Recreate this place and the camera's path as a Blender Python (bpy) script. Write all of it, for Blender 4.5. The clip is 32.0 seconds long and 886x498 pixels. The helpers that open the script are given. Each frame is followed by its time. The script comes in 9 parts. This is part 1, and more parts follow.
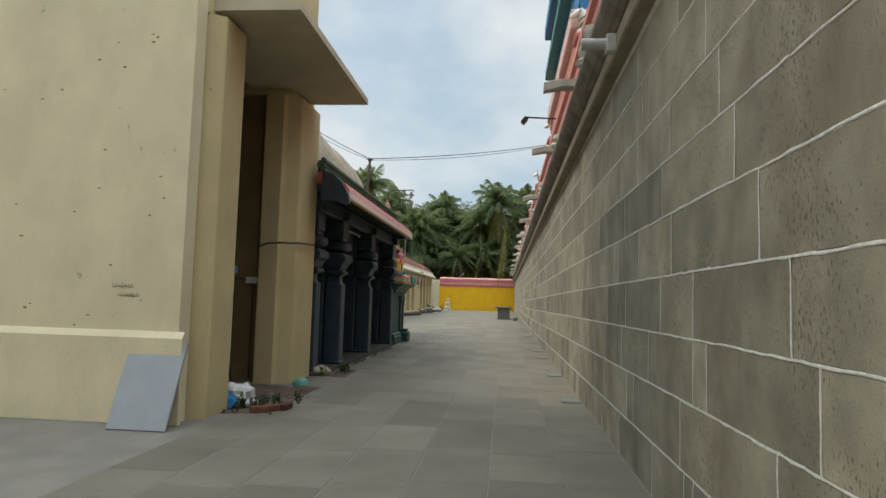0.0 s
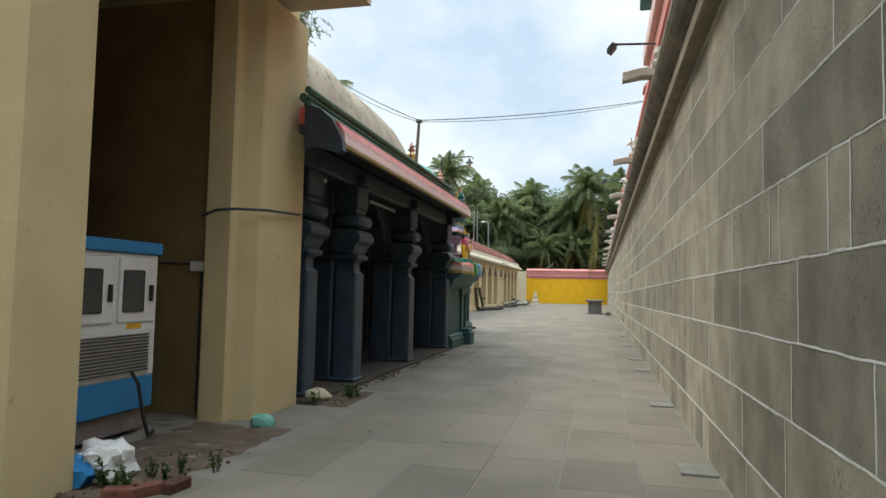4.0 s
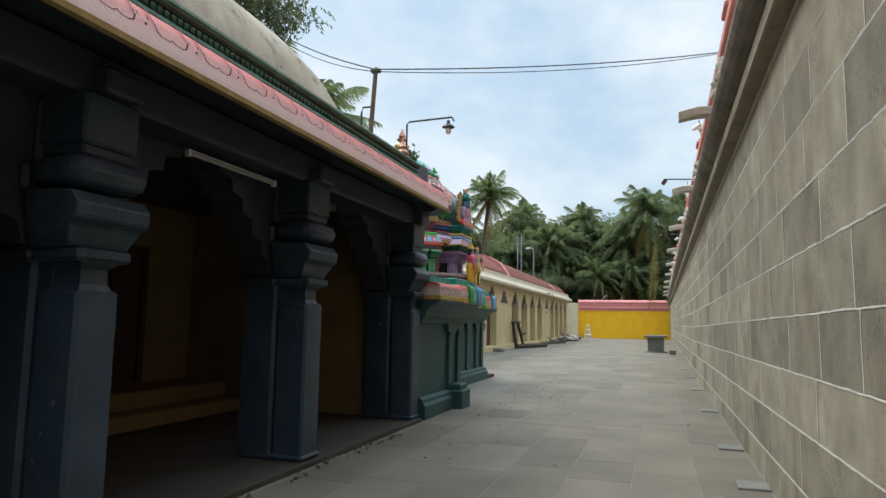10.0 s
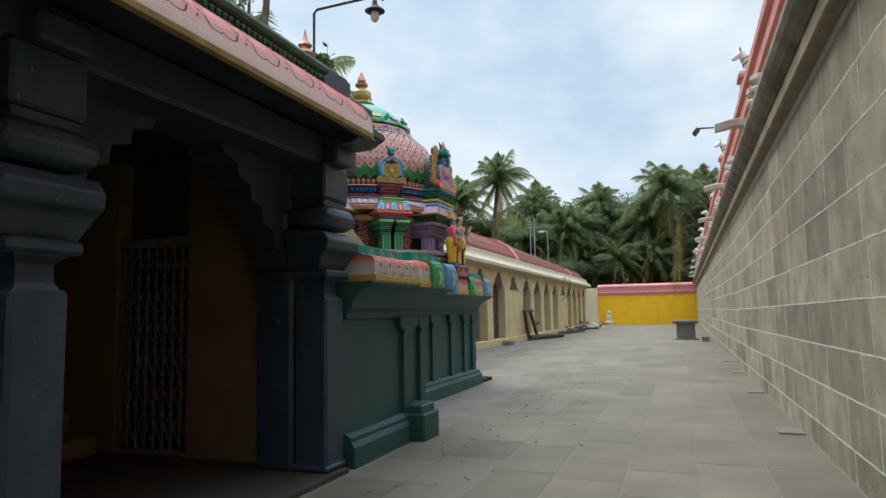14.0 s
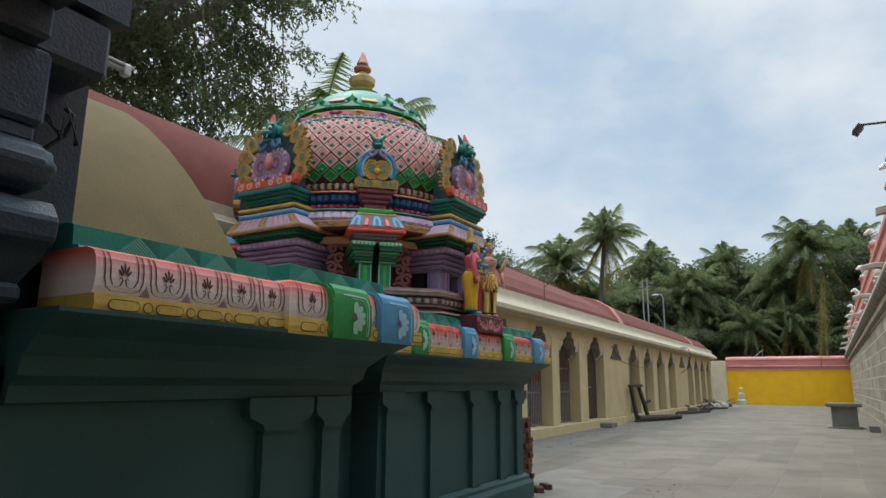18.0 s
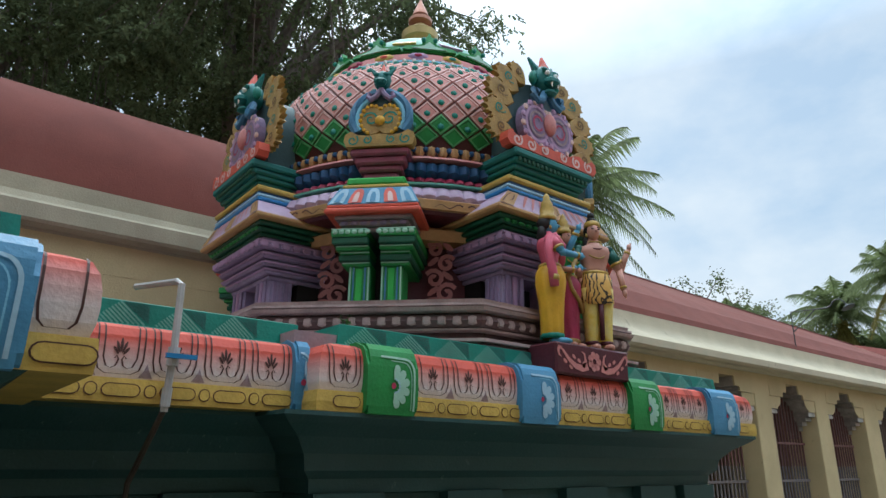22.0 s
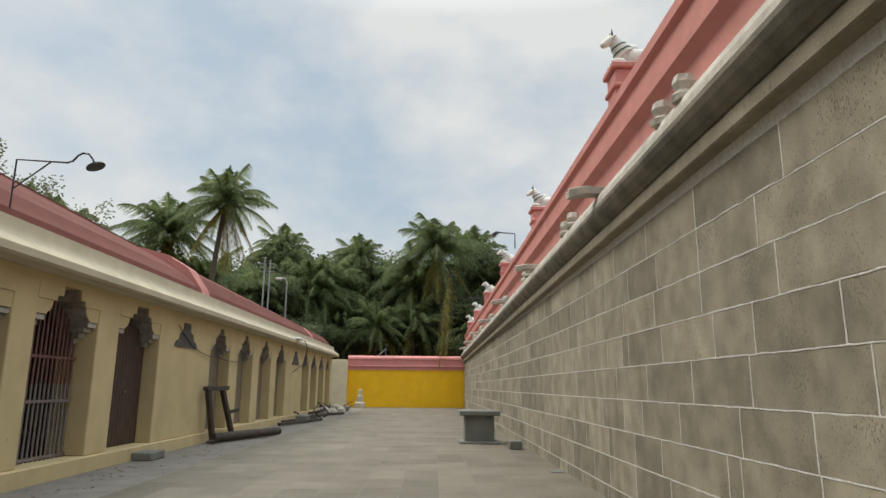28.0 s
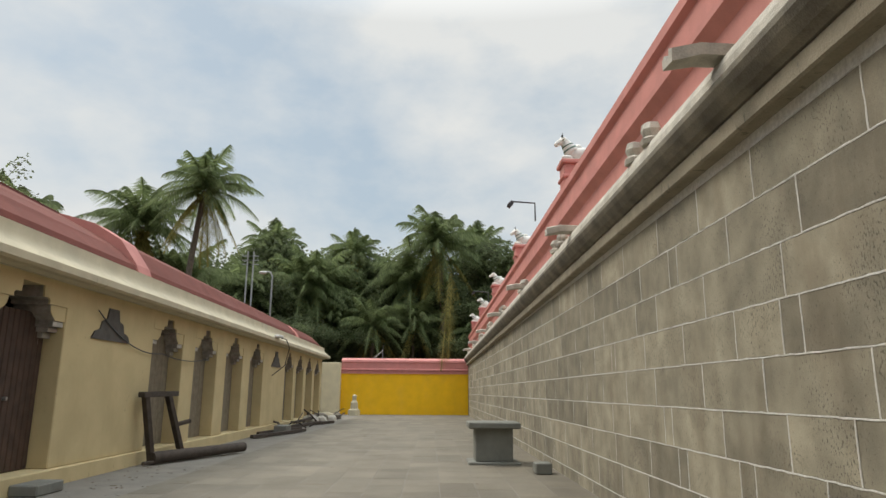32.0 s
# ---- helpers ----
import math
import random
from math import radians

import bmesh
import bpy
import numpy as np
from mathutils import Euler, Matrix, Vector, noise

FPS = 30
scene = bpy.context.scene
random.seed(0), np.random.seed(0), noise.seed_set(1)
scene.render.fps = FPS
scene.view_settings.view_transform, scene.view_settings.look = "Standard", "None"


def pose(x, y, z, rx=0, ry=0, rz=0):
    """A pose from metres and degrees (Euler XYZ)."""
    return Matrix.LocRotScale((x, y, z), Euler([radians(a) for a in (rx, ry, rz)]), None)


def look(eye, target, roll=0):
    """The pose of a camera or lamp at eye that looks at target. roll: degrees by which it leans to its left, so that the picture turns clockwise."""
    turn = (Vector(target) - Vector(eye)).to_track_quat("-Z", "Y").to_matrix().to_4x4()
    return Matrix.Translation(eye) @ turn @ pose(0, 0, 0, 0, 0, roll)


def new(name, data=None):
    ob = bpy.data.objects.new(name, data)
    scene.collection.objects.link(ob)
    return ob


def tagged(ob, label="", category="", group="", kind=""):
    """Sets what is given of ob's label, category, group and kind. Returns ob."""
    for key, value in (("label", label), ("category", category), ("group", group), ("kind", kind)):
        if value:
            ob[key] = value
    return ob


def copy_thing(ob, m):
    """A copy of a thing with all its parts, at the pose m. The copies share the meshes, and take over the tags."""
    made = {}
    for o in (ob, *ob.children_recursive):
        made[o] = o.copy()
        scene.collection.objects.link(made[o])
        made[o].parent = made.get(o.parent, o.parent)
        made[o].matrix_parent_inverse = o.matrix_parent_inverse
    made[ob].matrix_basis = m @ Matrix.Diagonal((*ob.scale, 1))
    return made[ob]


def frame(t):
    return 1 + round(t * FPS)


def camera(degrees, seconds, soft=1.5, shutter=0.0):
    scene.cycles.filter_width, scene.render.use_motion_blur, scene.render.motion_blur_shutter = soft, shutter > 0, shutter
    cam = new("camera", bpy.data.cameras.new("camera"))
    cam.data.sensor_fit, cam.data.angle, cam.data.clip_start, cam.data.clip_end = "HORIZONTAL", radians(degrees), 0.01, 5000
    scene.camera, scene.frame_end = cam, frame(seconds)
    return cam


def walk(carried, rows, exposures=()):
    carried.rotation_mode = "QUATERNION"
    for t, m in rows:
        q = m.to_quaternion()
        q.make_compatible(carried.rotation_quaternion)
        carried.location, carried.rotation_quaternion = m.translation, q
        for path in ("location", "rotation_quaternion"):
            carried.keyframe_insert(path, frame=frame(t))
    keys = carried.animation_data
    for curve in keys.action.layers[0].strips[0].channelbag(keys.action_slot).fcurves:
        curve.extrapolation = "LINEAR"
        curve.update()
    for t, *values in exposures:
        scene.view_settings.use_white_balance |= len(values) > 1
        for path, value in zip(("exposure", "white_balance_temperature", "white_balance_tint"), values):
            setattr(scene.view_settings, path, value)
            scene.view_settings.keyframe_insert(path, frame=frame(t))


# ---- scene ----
cam = camera(68.2, 32.0)
walk(cam, [
    (0, pose(-1.162, 0.109, 1.466, 94.23, -1.70, 5.36)),
    (0.5, pose(-1.112, 0.606, 1.489, 95.72, -0.63, 5.81)),
    (1, pose(-1.079, 1.081, 1.466, 93.32, -1.08, 2.78)),
    (1.5, pose(-1.046, 1.594, 1.482, 94.72, -2.48, 5.65)),
    (2, pose(-1.023, 2.086, 1.471, 93.75, 0.17, 7.38)),
    (2.5, pose(-0.969, 2.577, 1.471, 92.87, -1.67, 9.85)),
    (3, pose(-0.960, 3.038, 1.480, 94.19, -0.43, 8.99)),
    (3.5, pose(-0.954, 3.565, 1.467, 93.42, -1.07, 11.93)),
    (5.5, pose(-1.055, 5.614, 1.507, 93.71, -1.18, 14.77)),
    (6, pose(-1.027, 6.141, 1.516, 93.99, -0.69, 15.63)),
    (6.5, pose(-0.971, 6.643, 1.493, 95.92, -1.02, 9.84)),
    (7, pose(-0.944, 7.099, 1.492, 96.02, -0.58, 15.17)),
    (7.5, pose(-0.936, 7.589, 1.502, 96.73, -0.25, 13.26)),
    (8, pose(-0.929, 8.101, 1.513, 95.29, -1.35, 18.52)),
    (8.5, pose(-0.929, 8.611, 1.520, 96.02, 0.66, 15.92)),
    (9, pose(-0.902, 9.120, 1.518, 94.64, -1.94, 17.91)),
    (9.5, pose(-0.920, 9.572, 1.507, 95.03, -1.62, 15.00)),
    (10, pose(-0.969, 10.061, 1.520, 96.26, -0.97, 18.25)),
    (10.5, pose(-1.036, 10.552, 1.557, 97.59, -0.48, 16.17)),
    (11, pose(-1.056, 11.051, 1.513, 96.39, -0.68, 15.12)),
    (11.5, pose(-1.089, 11.484, 1.504, 94.94, -0.42, 19.87)),
    (12, pose(-1.153, 11.942, 1.493, 95.49, 1.49, 25.91)),
    (12.5, pose(-1.205, 12.459, 1.544, 97.70, -0.80, 28.17)),
    (13, pose(-1.227, 12.889, 1.543, 96.43, 0.03, 22.71)),
    (13.5, pose(-1.254, 13.357, 1.531, 94.29, -0.62, 23.66)),
    (14, pose(-1.316, 13.813, 1.519, 95.54, 1.06, 20.02)),
    (14.5, pose(-1.350, 14.371, 1.536, 95.54, -1.10, 20.63)),
    (16.5, pose(-1.464, 16.643, 1.535, 99.15, 0.99, 22.33)),
    (17, pose(-1.548, 17.152, 1.516, 98.47, -0.34, 24.37)),
    (17.5, pose(-1.603, 17.705, 1.509, 98.58, -1.97, 25.42)),
    (18, pose(-1.632, 18.258, 1.560, 101.60, -0.38, 29.96)),
    (18.5, pose(-1.695, 18.759, 1.576, 100.33, 0.27, 28.78)),
    (19, pose(-1.732, 19.275, 1.573, 97.72, -0.18, 32.35)),
    (19.5, pose(-1.765, 19.738, 1.571, 97.31, 0.77, 32.19)),
    (20, pose(-1.800, 20.189, 1.579, 99.68, -0.18, 37.70)),
    (20.5, pose(-1.905, 20.694, 1.567, 99.99, -1.26, 37.88)),
    (21, pose(-2.020, 21.185, 1.542, 102.49, -0.46, 45.19)),
    (21.5, pose(-2.138, 21.634, 1.573, 104.36, -1.00, 49.09)),
    (22, pose(-2.345, 22.064, 1.631, 107.96, -0.56, 51.82)),
    (22.5, pose(-2.519, 22.472, 1.662, 111.37, -0.39, 57.64)),
    (23, pose(-2.709, 22.867, 1.685, 111.55, 1.62, 60.43)),
    (23.5, pose(-2.802, 23.350, 1.650, 108.48, 2.46, 61.71)),
    (24, pose(-2.900, 23.843, 1.648, 100.35, 1.45, 50.27)),
    (24.5, pose(-2.869, 24.386, 1.632, 98.31, -1.40, 39.59)),
    (25, pose(-2.750, 24.815, 1.570, 98.27, 0.66, 22.36)),
    (25.5, pose(-2.656, 25.282, 1.546, 94.81, -1.87, 3.61)),
    (27.5, pose(-2.673, 27.527, 1.559, 98.44, 0.90, -2.02)),
    (28, pose(-2.660, 27.990, 1.611, 101.87, -0.44, -1.09)),
    (28.5, pose(-2.633, 28.493, 1.614, 104.06, -0.71, -2.68)),
    (29, pose(-2.594, 28.999, 1.642, 102.07, -1.33, -0.92)),
    (29.5, pose(-2.594, 29.466, 1.636, 98.91, -0.20, -3.07)),
    (30, pose(-2.589, 29.998, 1.615, 95.71, -0.83, 0.95)),
    (30.5, pose(-2.586, 30.637, 1.585, 96.36, 0.93, -2.26)),
    (31, pose(-2.578, 31.225, 1.588, 100.09, -2.12, -8.25)),
    (31.5, pose(-2.610, 31.728, 1.597, 101.51, -1.78, -5.33)),
    (32, pose(-2.662, 32.173, 1.602, 102.32, -0.38, -1.02)),
], [(0, -0.08, 6550, 6), (1, 0.08, 6550, 6), (2, 0.18, 6550, 7), (3, 0.30, 6500, 7), (6, 0.26, 6300, 7), (7.5, 0.12, 6250, 7), (9, 0.14, 6200, 6), (11, 0.14, 6150, 6), (12, 0.38, 6300, 8), (13, 0.20, 6250, 7), (14, 0.12, 6200, 7), (17, -0.12, 6200, 8), (20, -0.08, 6150, 7), (22, 0.02, 5900, 5), (23, -0.05, 5750, 4), (24, 0.22, 5800, 5), (25, -0.26, 6500, 8), (28, -0.20, 6800, 9), (32, -0.16, 6850, 9)])

# ---- daylight: hazy sun behind broken cloud ----
SUN_EL, SUN_AZ = radians(54), radians(298)      # azimuth clockwise from +y
world = bpy.data.worlds.new("sky")
scene.world = world
world.use_nodes = True
wn, wl = world.node_tree.nodes, world.node_tree.links
wn.clear()
w_out = wn.new("ShaderNodeOutputWorld")
w_bg = wn.new("ShaderNodeBackground")
w_bg.inputs["Strength"].default_value = 0.12
w_sky = wn.new("ShaderNodeTexSky")
w_sky.sky_type = "NISHITA"
w_sky.sun_disc = False
w_sky.sun_elevation, w_sky.sun_rotation = SUN_EL, SUN_AZ
w_sky.dust_density, w_sky.air_density = 3.0, 1.2
w_co = wn.new("ShaderNodeTexCoord")
w_map = wn.new("ShaderNodeMapping")
w_map.inputs["Scale"].default_value = (1.0, 1.0, 1.7)
w_map.inputs["Location"].default_value = (0.35, 0.1, 0.2)
w_noise = wn.new("ShaderNodeTexNoise")
w_noise.inputs["Scale"].default_value = 2.7
w_noise.inputs["Detail"].default_value = 9.0
w_noise.inputs["Roughness"].default_value = 0.55
w_ramp = wn.new("ShaderNodeValToRGB")
w_ramp.color_ramp.elements[0].position, w_ramp.color_ramp.elements[1].position = 0.36, 0.60
w_ramp.color_ramp.elements[0].color = (0.04, 0.04, 0.04, 1)
w_ramp.color_ramp.elements[1].color = (0.95, 0.95, 0.95, 1)
w_cloud = wn.new("ShaderNodeMix")
w_cloud.data_type = "RGBA"
w_cloud.inputs["B"].default_value = (7.15, 7.4, 7.6, 1)
wl.new(w_co.outputs["Generated"], w_map.inputs["Vector"])
wl.new(w_map.outputs["Vector"], w_noise.inputs["Vector"])
wl.new(w_noise.outputs["Fac"], w_ramp.inputs["Fac"])
wl.new(w_ramp.outputs["Color"], w_cloud.inputs["Factor"])
w_haze = wn.new("ShaderNodeMix")                 # milky blue haze over the clear sky
w_haze.data_type = "RGBA"
w_haze.inputs["Factor"].default_value = 0.75
w_haze.inputs["B"].default_value = (4.4, 5.55, 6.7, 1)
wl.new(w_sky.outputs["Color"], w_haze.inputs["A"])
wl.new(w_haze.outputs["Result"], w_cloud.inputs["A"])
w_sep = wn.new("ShaderNodeSeparateXYZ")
w_rise = wn.new("ShaderNodeMapRange")             # overcast sky: brighter towards the zenith
w_rise.inputs["From Min"].default_value, w_rise.inputs["From Max"].default_value = 0.52, 1.0
w_rise.inputs["To Min"].default_value, w_rise.inputs["To Max"].default_value = 1.0, 4.4
w_mul = wn.new("ShaderNodeMix")
w_mul.data_type, w_mul.blend_type = "RGBA", "MULTIPLY"
w_mul.inputs["Factor"].default_value = 1.0
wl.new(w_co.outputs["Generated"], w_sep.inputs[0])
wl.new(w_sep.outputs["Z"], w_rise.inputs["Value"])
wl.new(w_cloud.outputs["Result"], w_mul.inputs["A"])
wl.new(w_rise.outputs["Result"], w_mul.inputs["B"])
wl.new(w_mul.outputs["Result"], w_bg.inputs["Color"])
wl.new(w_bg.outputs["Background"], w_out.inputs["Surface"])
sun = new("sun", bpy.data.lights.new("sun", "SUN"))
sun.data.energy, sun.data.angle, sun.data.color = 2.2, radians(24), (1.0, 0.94, 0.84)
sun.matrix_world = look((math.sin(SUN_AZ) * math.cos(SUN_EL) * 50, math.cos(SUN_AZ) * math.cos(SUN_EL) * 50, math.sin(SUN_EL) * 50), (0, 0, 0))

# ---- materials ----
def mat(name, col, rough=0.8, var=0.25, scale=6.0, bump=0.3, col2=None, stain=None, stain_scale=0.7, stain_amt=0.5, metal=0.0, per=0.0, spec=0.4, fine=60.0):
    """A node material in world metres: two scales of colour change, stains with their own shape, fine relief."""
    m = bpy.data.materials.new(name)
    m.use_nodes = True
    n, l = m.node_tree.nodes, m.node_tree.links
    b = n["Principled BSDF"]
    b.inputs["Roughness"].default_value, b.inputs["Metallic"].default_value = rough, metal
    b.inputs["Specular IOR Level"].default_value = spec
    geo = n.new("ShaderNodeNewGeometry")
    big, small = n.new("ShaderNodeTexNoise"), n.new("ShaderNodeTexNoise")
    big.inputs["Scale"].default_value, big.inputs["Detail"].default_value = scale, 6
    small.inputs["Scale"].default_value, small.inputs["Detail"].default_value = fine, 3
    for k in (big, small):
        l.new(geo.outputs["Position"], k.inputs["Vector"])
    mix = n.new("ShaderNodeMix")
    mix.data_type = "RGBA"
    c2 = col2 or tuple(c * (1 - var) for c in col)
    mix.inputs["A"].default_value, mix.inputs["B"].default_value = (*col, 1), (*c2, 1)
    ramp = n.new("ShaderNodeMapRange")
    ramp.inputs["From Min"].default_value, ramp.inputs["From Max"].default_value = 0.32, 0.68
    l.new(big.outputs["Fac"], ramp.inputs["Value"])
    l.new(ramp.outputs["Result"], mix.inputs["Factor"])
    last = mix.outputs["Result"]
    grain = n.new("ShaderNodeMix")
    grain.data_type, grain.blend_type = "RGBA", "MULTIPLY"
    gr = n.new("ShaderNodeMapRange")
    gr.inputs["To Min"].default_value, gr.inputs["To Max"].default_value = 1 - var * 0.8, 1 + var * 0.5
    l.new(small.outputs["Fac"], gr.inputs["Value"])
    grain.inputs["Factor"].default_value = 1
    l.new(last, grain.inputs["A"])
    l.new(gr.outputs["Result"], grain.inputs["B"])
    last = grain.outputs["Result"]
    if stain:
        sn = n.new("ShaderNodeTexNoise")
        sn.inputs["Scale"].default_value, sn.inputs["Detail"].default_value, sn.inputs["Roughness"].default_value = stain_scale, 8, 0.65
        mp = n.new("ShaderNodeMapping")
        mp.inputs["Scale"].default_value = (1, 1, 0.45)
        l.new(geo.outputs["Position"], mp.inputs["Vector"])
        l.new(mp.outputs["Vector"], sn.inputs["Vector"])
        sr = n.new("ShaderNodeMapRange")
        sr.inputs["From Min"].default_value, sr.inputs["From Max"].default_value, sr.inputs["To Max"].default_value = 0.5, 0.72, stain_amt
        sm = n.new("ShaderNodeMix")
        sm.data_type = "RGBA"
        sm.inputs["B"].default_value = (*stain, 1)
        l.new(sn.outputs["Fac"], sr.inputs["Value"])
        l.new(sr.outputs["Result"], sm.inputs["Factor"])
        l.new(last, sm.inputs["A"])
        last = sm.outputs["Result"]
    if per:
        oi = n.new("ShaderNodeObjectInfo")
        pr = n.new("ShaderNodeMapRange")
        pr.inputs["To Min"].default_value, pr.inputs["To Max"].default_value = 1 - per, 1 + per
        src = oi.outputs["Random"]
        if per < 0:
            src = geo.outputs["Random Per Island"]
        l.new(src, pr.inputs["Value"])
        pm = n.new("ShaderNodeMix")
        pm.data_type, pm.blend_type = "RGBA", "MULTIPLY"
        pm.inputs["Factor"].default_value = 1
        l.new(last, pm.inputs["A"])
        l.new(pr.outputs["Result"], pm.inputs["B"])
        last = pm.outputs["Result"]
    l.new(last, b.inputs["Base Color"])
    if bump:
        bp = n.new("ShaderNodeBump")
        bp.inputs["Strength"].default_value, bp.inputs["Distance"].default_value = bump, 0.012
        l.new(small.outputs["Fac"], bp.inputs["Height"])
        l.new(bp.outputs["Normal"], b.inputs["Normal"])
    return m


M = {}
M["stone"] = mat("grey_granite", (0.350, 0.313, 0.232), 0.85, 0.40, 2.6, 0.22, stain=(0.150, 0.118, 0.080), stain_scale=1.3, stain_amt=0.7, per=0.26, fine=110.0)
M["stone_rest"] = mat("grey_granite_rest", (0.350, 0.313, 0.232), 0.85, 0.40, 2.6, 0.22, stain=(0.150, 0.118, 0.080), stain_scale=1.3, stain_amt=0.65, per=-0.26, fine=110.0)
M["mortar"] = mat("white_lime_joint", (0.74, 0.72, 0.67), 0.95, 0.25, 25, 0.5, stain=(0.45, 0.41, 0.35), stain_scale=5, stain_amt=0.6)
M["ledge"] = mat("soot_dark_stone", (0.27, 0.24, 0.185), 0.9, 0.45, 3, 0.4, col2=(0.14, 0.125, 0.10), stain=(0.07, 0.064, 0.055), stain_scale=1.3)
M["fascia"] = mat("dull_stone_beam", (0.35, 0.305, 0.225), 0.88, 0.3, 3, 0.5, stain=(0.18, 0.155, 0.115), stain_scale=1.0)
M["lime_coping"] = mat("grey_lime_coping", (0.62, 0.58, 0.50), 0.9, 0.35, 4, 0.5, stain=(0.14, 0.13, 0.11), stain_scale=1.5)
M["pink"] = mat("dusty_pink_paint", (0.60, 0.25, 0.215), 0.8, 0.15, 3, 0.2, stain=(0.36, 0.15, 0.13), stain_scale=0.8, stain_amt=0.5)
M["pink_light"] = mat("light_pink_paint", (0.66, 0.27, 0.25), 0.8, 0.12, 3, 0.2, stain=(0.5, 0.24, 0.22), stain_scale=0.9, stain_amt=0.4)
M["roof_red"] = mat("red_oxide_roof", (0.178, 0.052, 0.038), 0.95, 0.2, 2, 0.25, stain=(0.19, 0.075, 0.06), stain_scale=0.6)
M["yellow"] = mat("yellow_limewash", (0.92, 0.52, 0.012), 0.8, 0.12, 1.5, 0.2, stain=(0.78, 0.46, 0.05), stain_scale=1.1, stain_amt=0.5)
M["cream"] = mat("cream_limewash", (0.58, 0.47, 0.26), 0.85, 0.14, 1.5, 0.25, stain=(0.42, 0.33, 0.18), stain_scale=1.3, stain_amt=0.5)
M["cream_pale"] = mat("pale_cream_limewash", (0.72, 0.63, 0.42), 0.85, 0.12, 1.6, 0.25, stain=(0.50, 0.42, 0.27), stain_scale=1.1, stain_amt=0.5)
M["whitewash"] = mat("off_white_limewash", (0.54, 0.475, 0.335), 0.85, 0.16, 2, 0.3, stain=(0.42, 0.37, 0.28), stain_scale=1.0, stain_amt=0.6)
M["ochre"] = mat("ochre_limewash", (0.25, 0.16, 0.045), 0.85, 0.18, 1.7, 0.25, stain=(0.20, 0.13, 0.05), stain_scale=1.4)
M["dome_white"] = mat("weathered_white_dome", (0.50, 0.44, 0.33), 0.9, 0.25, 2, 0.5, stain=(0.20, 0.18, 0.13), stain_scale=1.6, stain_amt=0.7)
M["black_paint"] = mat("blue_black_paint", (0.038, 0.047, 0.060), 0.5, 0.35, 3, 0.35, stain=(0.06, 0.066, 0.064), stain_scale=3, stain_amt=0.5)
M["blue_paint"] = mat("dark_blue_paint", (0.036, 0.058, 0.085), 0.45, 0.35, 3, 0.35, stain=(0.08, 0.092, 0.095), stain_scale=3.5, stain_amt=0.4)
M["pavement"] = mat("worn_paving_stone", (0.175, 0.154, 0.116), 0.75, 0.24, 1.1, 0.35, stain=(0.095, 0.078, 0.054), stain_scale=0.62, stain_amt=0.62, per=0.14)
M["pavement_rest"] = mat("worn_paving_stone_rest", (0.175, 0.154, 0.116), 0.75, 0.24, 1.1, 0.35, stain=(0.095, 0.078, 0.054), stain_scale=0.62, stain_amt=0.62, per=-0.14)
M["joint"] = mat("cement_joint", (0.215, 0.198, 0.168), 0.9, 0.25, 2, 0.3, stain=(0.2, 0.18, 0.15), stain_scale=1.2)
M["earth"] = mat("dry_earth", (0.14, 0.10, 0.07), 0.95, 0.4, 5, 0.9, stain=(0.09, 0.08, 0.06), stain_scale=3)
M["teal"] = mat("dark_teal_paint", (0.026, 0.080, 0.076), 0.55, 0.2, 1.5, 0.2, stain=(0.055, 0.10, 0.10), stain_scale=1.2, stain_amt=0.5)
M["jade"] = mat("jade_green_paint", (0.012, 0.22, 0.155), 0.5, 0.2, 5, 0.2)
M["green"] = mat("bright_green_paint", (0.03, 0.27, 0.06), 0.5, 0.25, 6, 0.2)
M["green_rail"] = mat("faded_green_paint", (0.075, 0.17, 0.11), 0.7, 0.4, 6, 0.3, stain=(0.05, 0.08, 0.06), stain_scale=3)
M["vermilion"] = mat("orange_red_paint", (0.66, 0.10, 0.055), 0.5, 0.2, 8, 0.2)
M["blush"] = mat("pale_rose_paint", (0.72, 0.50, 0.45), 0.6, 0.15, 8, 0.2)
M["gold"] = mat("ochre_yellow_paint", (0.62, 0.42, 0.09), 0.5, 0.25, 8, 0.2)
M["blue"] = mat("mid_blue_paint", (0.035, 0.22, 0.50), 0.5, 0.2, 5, 0.2)
M["sky_blue"] = mat("sky_blue_paint", (0.22, 0.52, 0.68), 0.5, 0.2, 6, 0.2)
M["lilac"] = mat("lilac_paint", (0.47, 0.30, 0.47), 0.55, 0.2, 6, 0.2)
M["maroon"] = mat("maroon_paint", (0.10, 0.018, 0.028), 0.5, 0.3, 6, 0.2)
M["rose"] = mat("rose_paint", (0.62, 0.24, 0.22), 0.55, 0.2, 8, 0.2)
M["magenta"] = mat("crimson_paint", (0.38, 0.03, 0.085), 0.5, 0.25, 8, 0.2)
M["white"] = mat("white_paint", (0.78, 0.76, 0.70), 0.6, 0.12, 8, 0.2)
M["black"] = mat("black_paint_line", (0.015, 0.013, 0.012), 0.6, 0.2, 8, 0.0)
M["skin"] = mat("flesh_paint", (0.62, 0.32, 0.24), 0.5, 0.15, 8, 0.1)
M["skin_blue"] = mat("blue_skin_paint", (0.10, 0.33, 0.50), 0.5, 0.15, 8, 0.1)
M["wood"] = mat("dark_brown_wood", (0.085, 0.050, 0.035), 0.7, 0.4, 4, 0.4)
M["iron"] = mat("grey_painted_iron", (0.22, 0.195, 0.19), 0.6, 0.3, 9, 0.2, stain=(0.16, 0.07, 0.04), stain_scale=4)
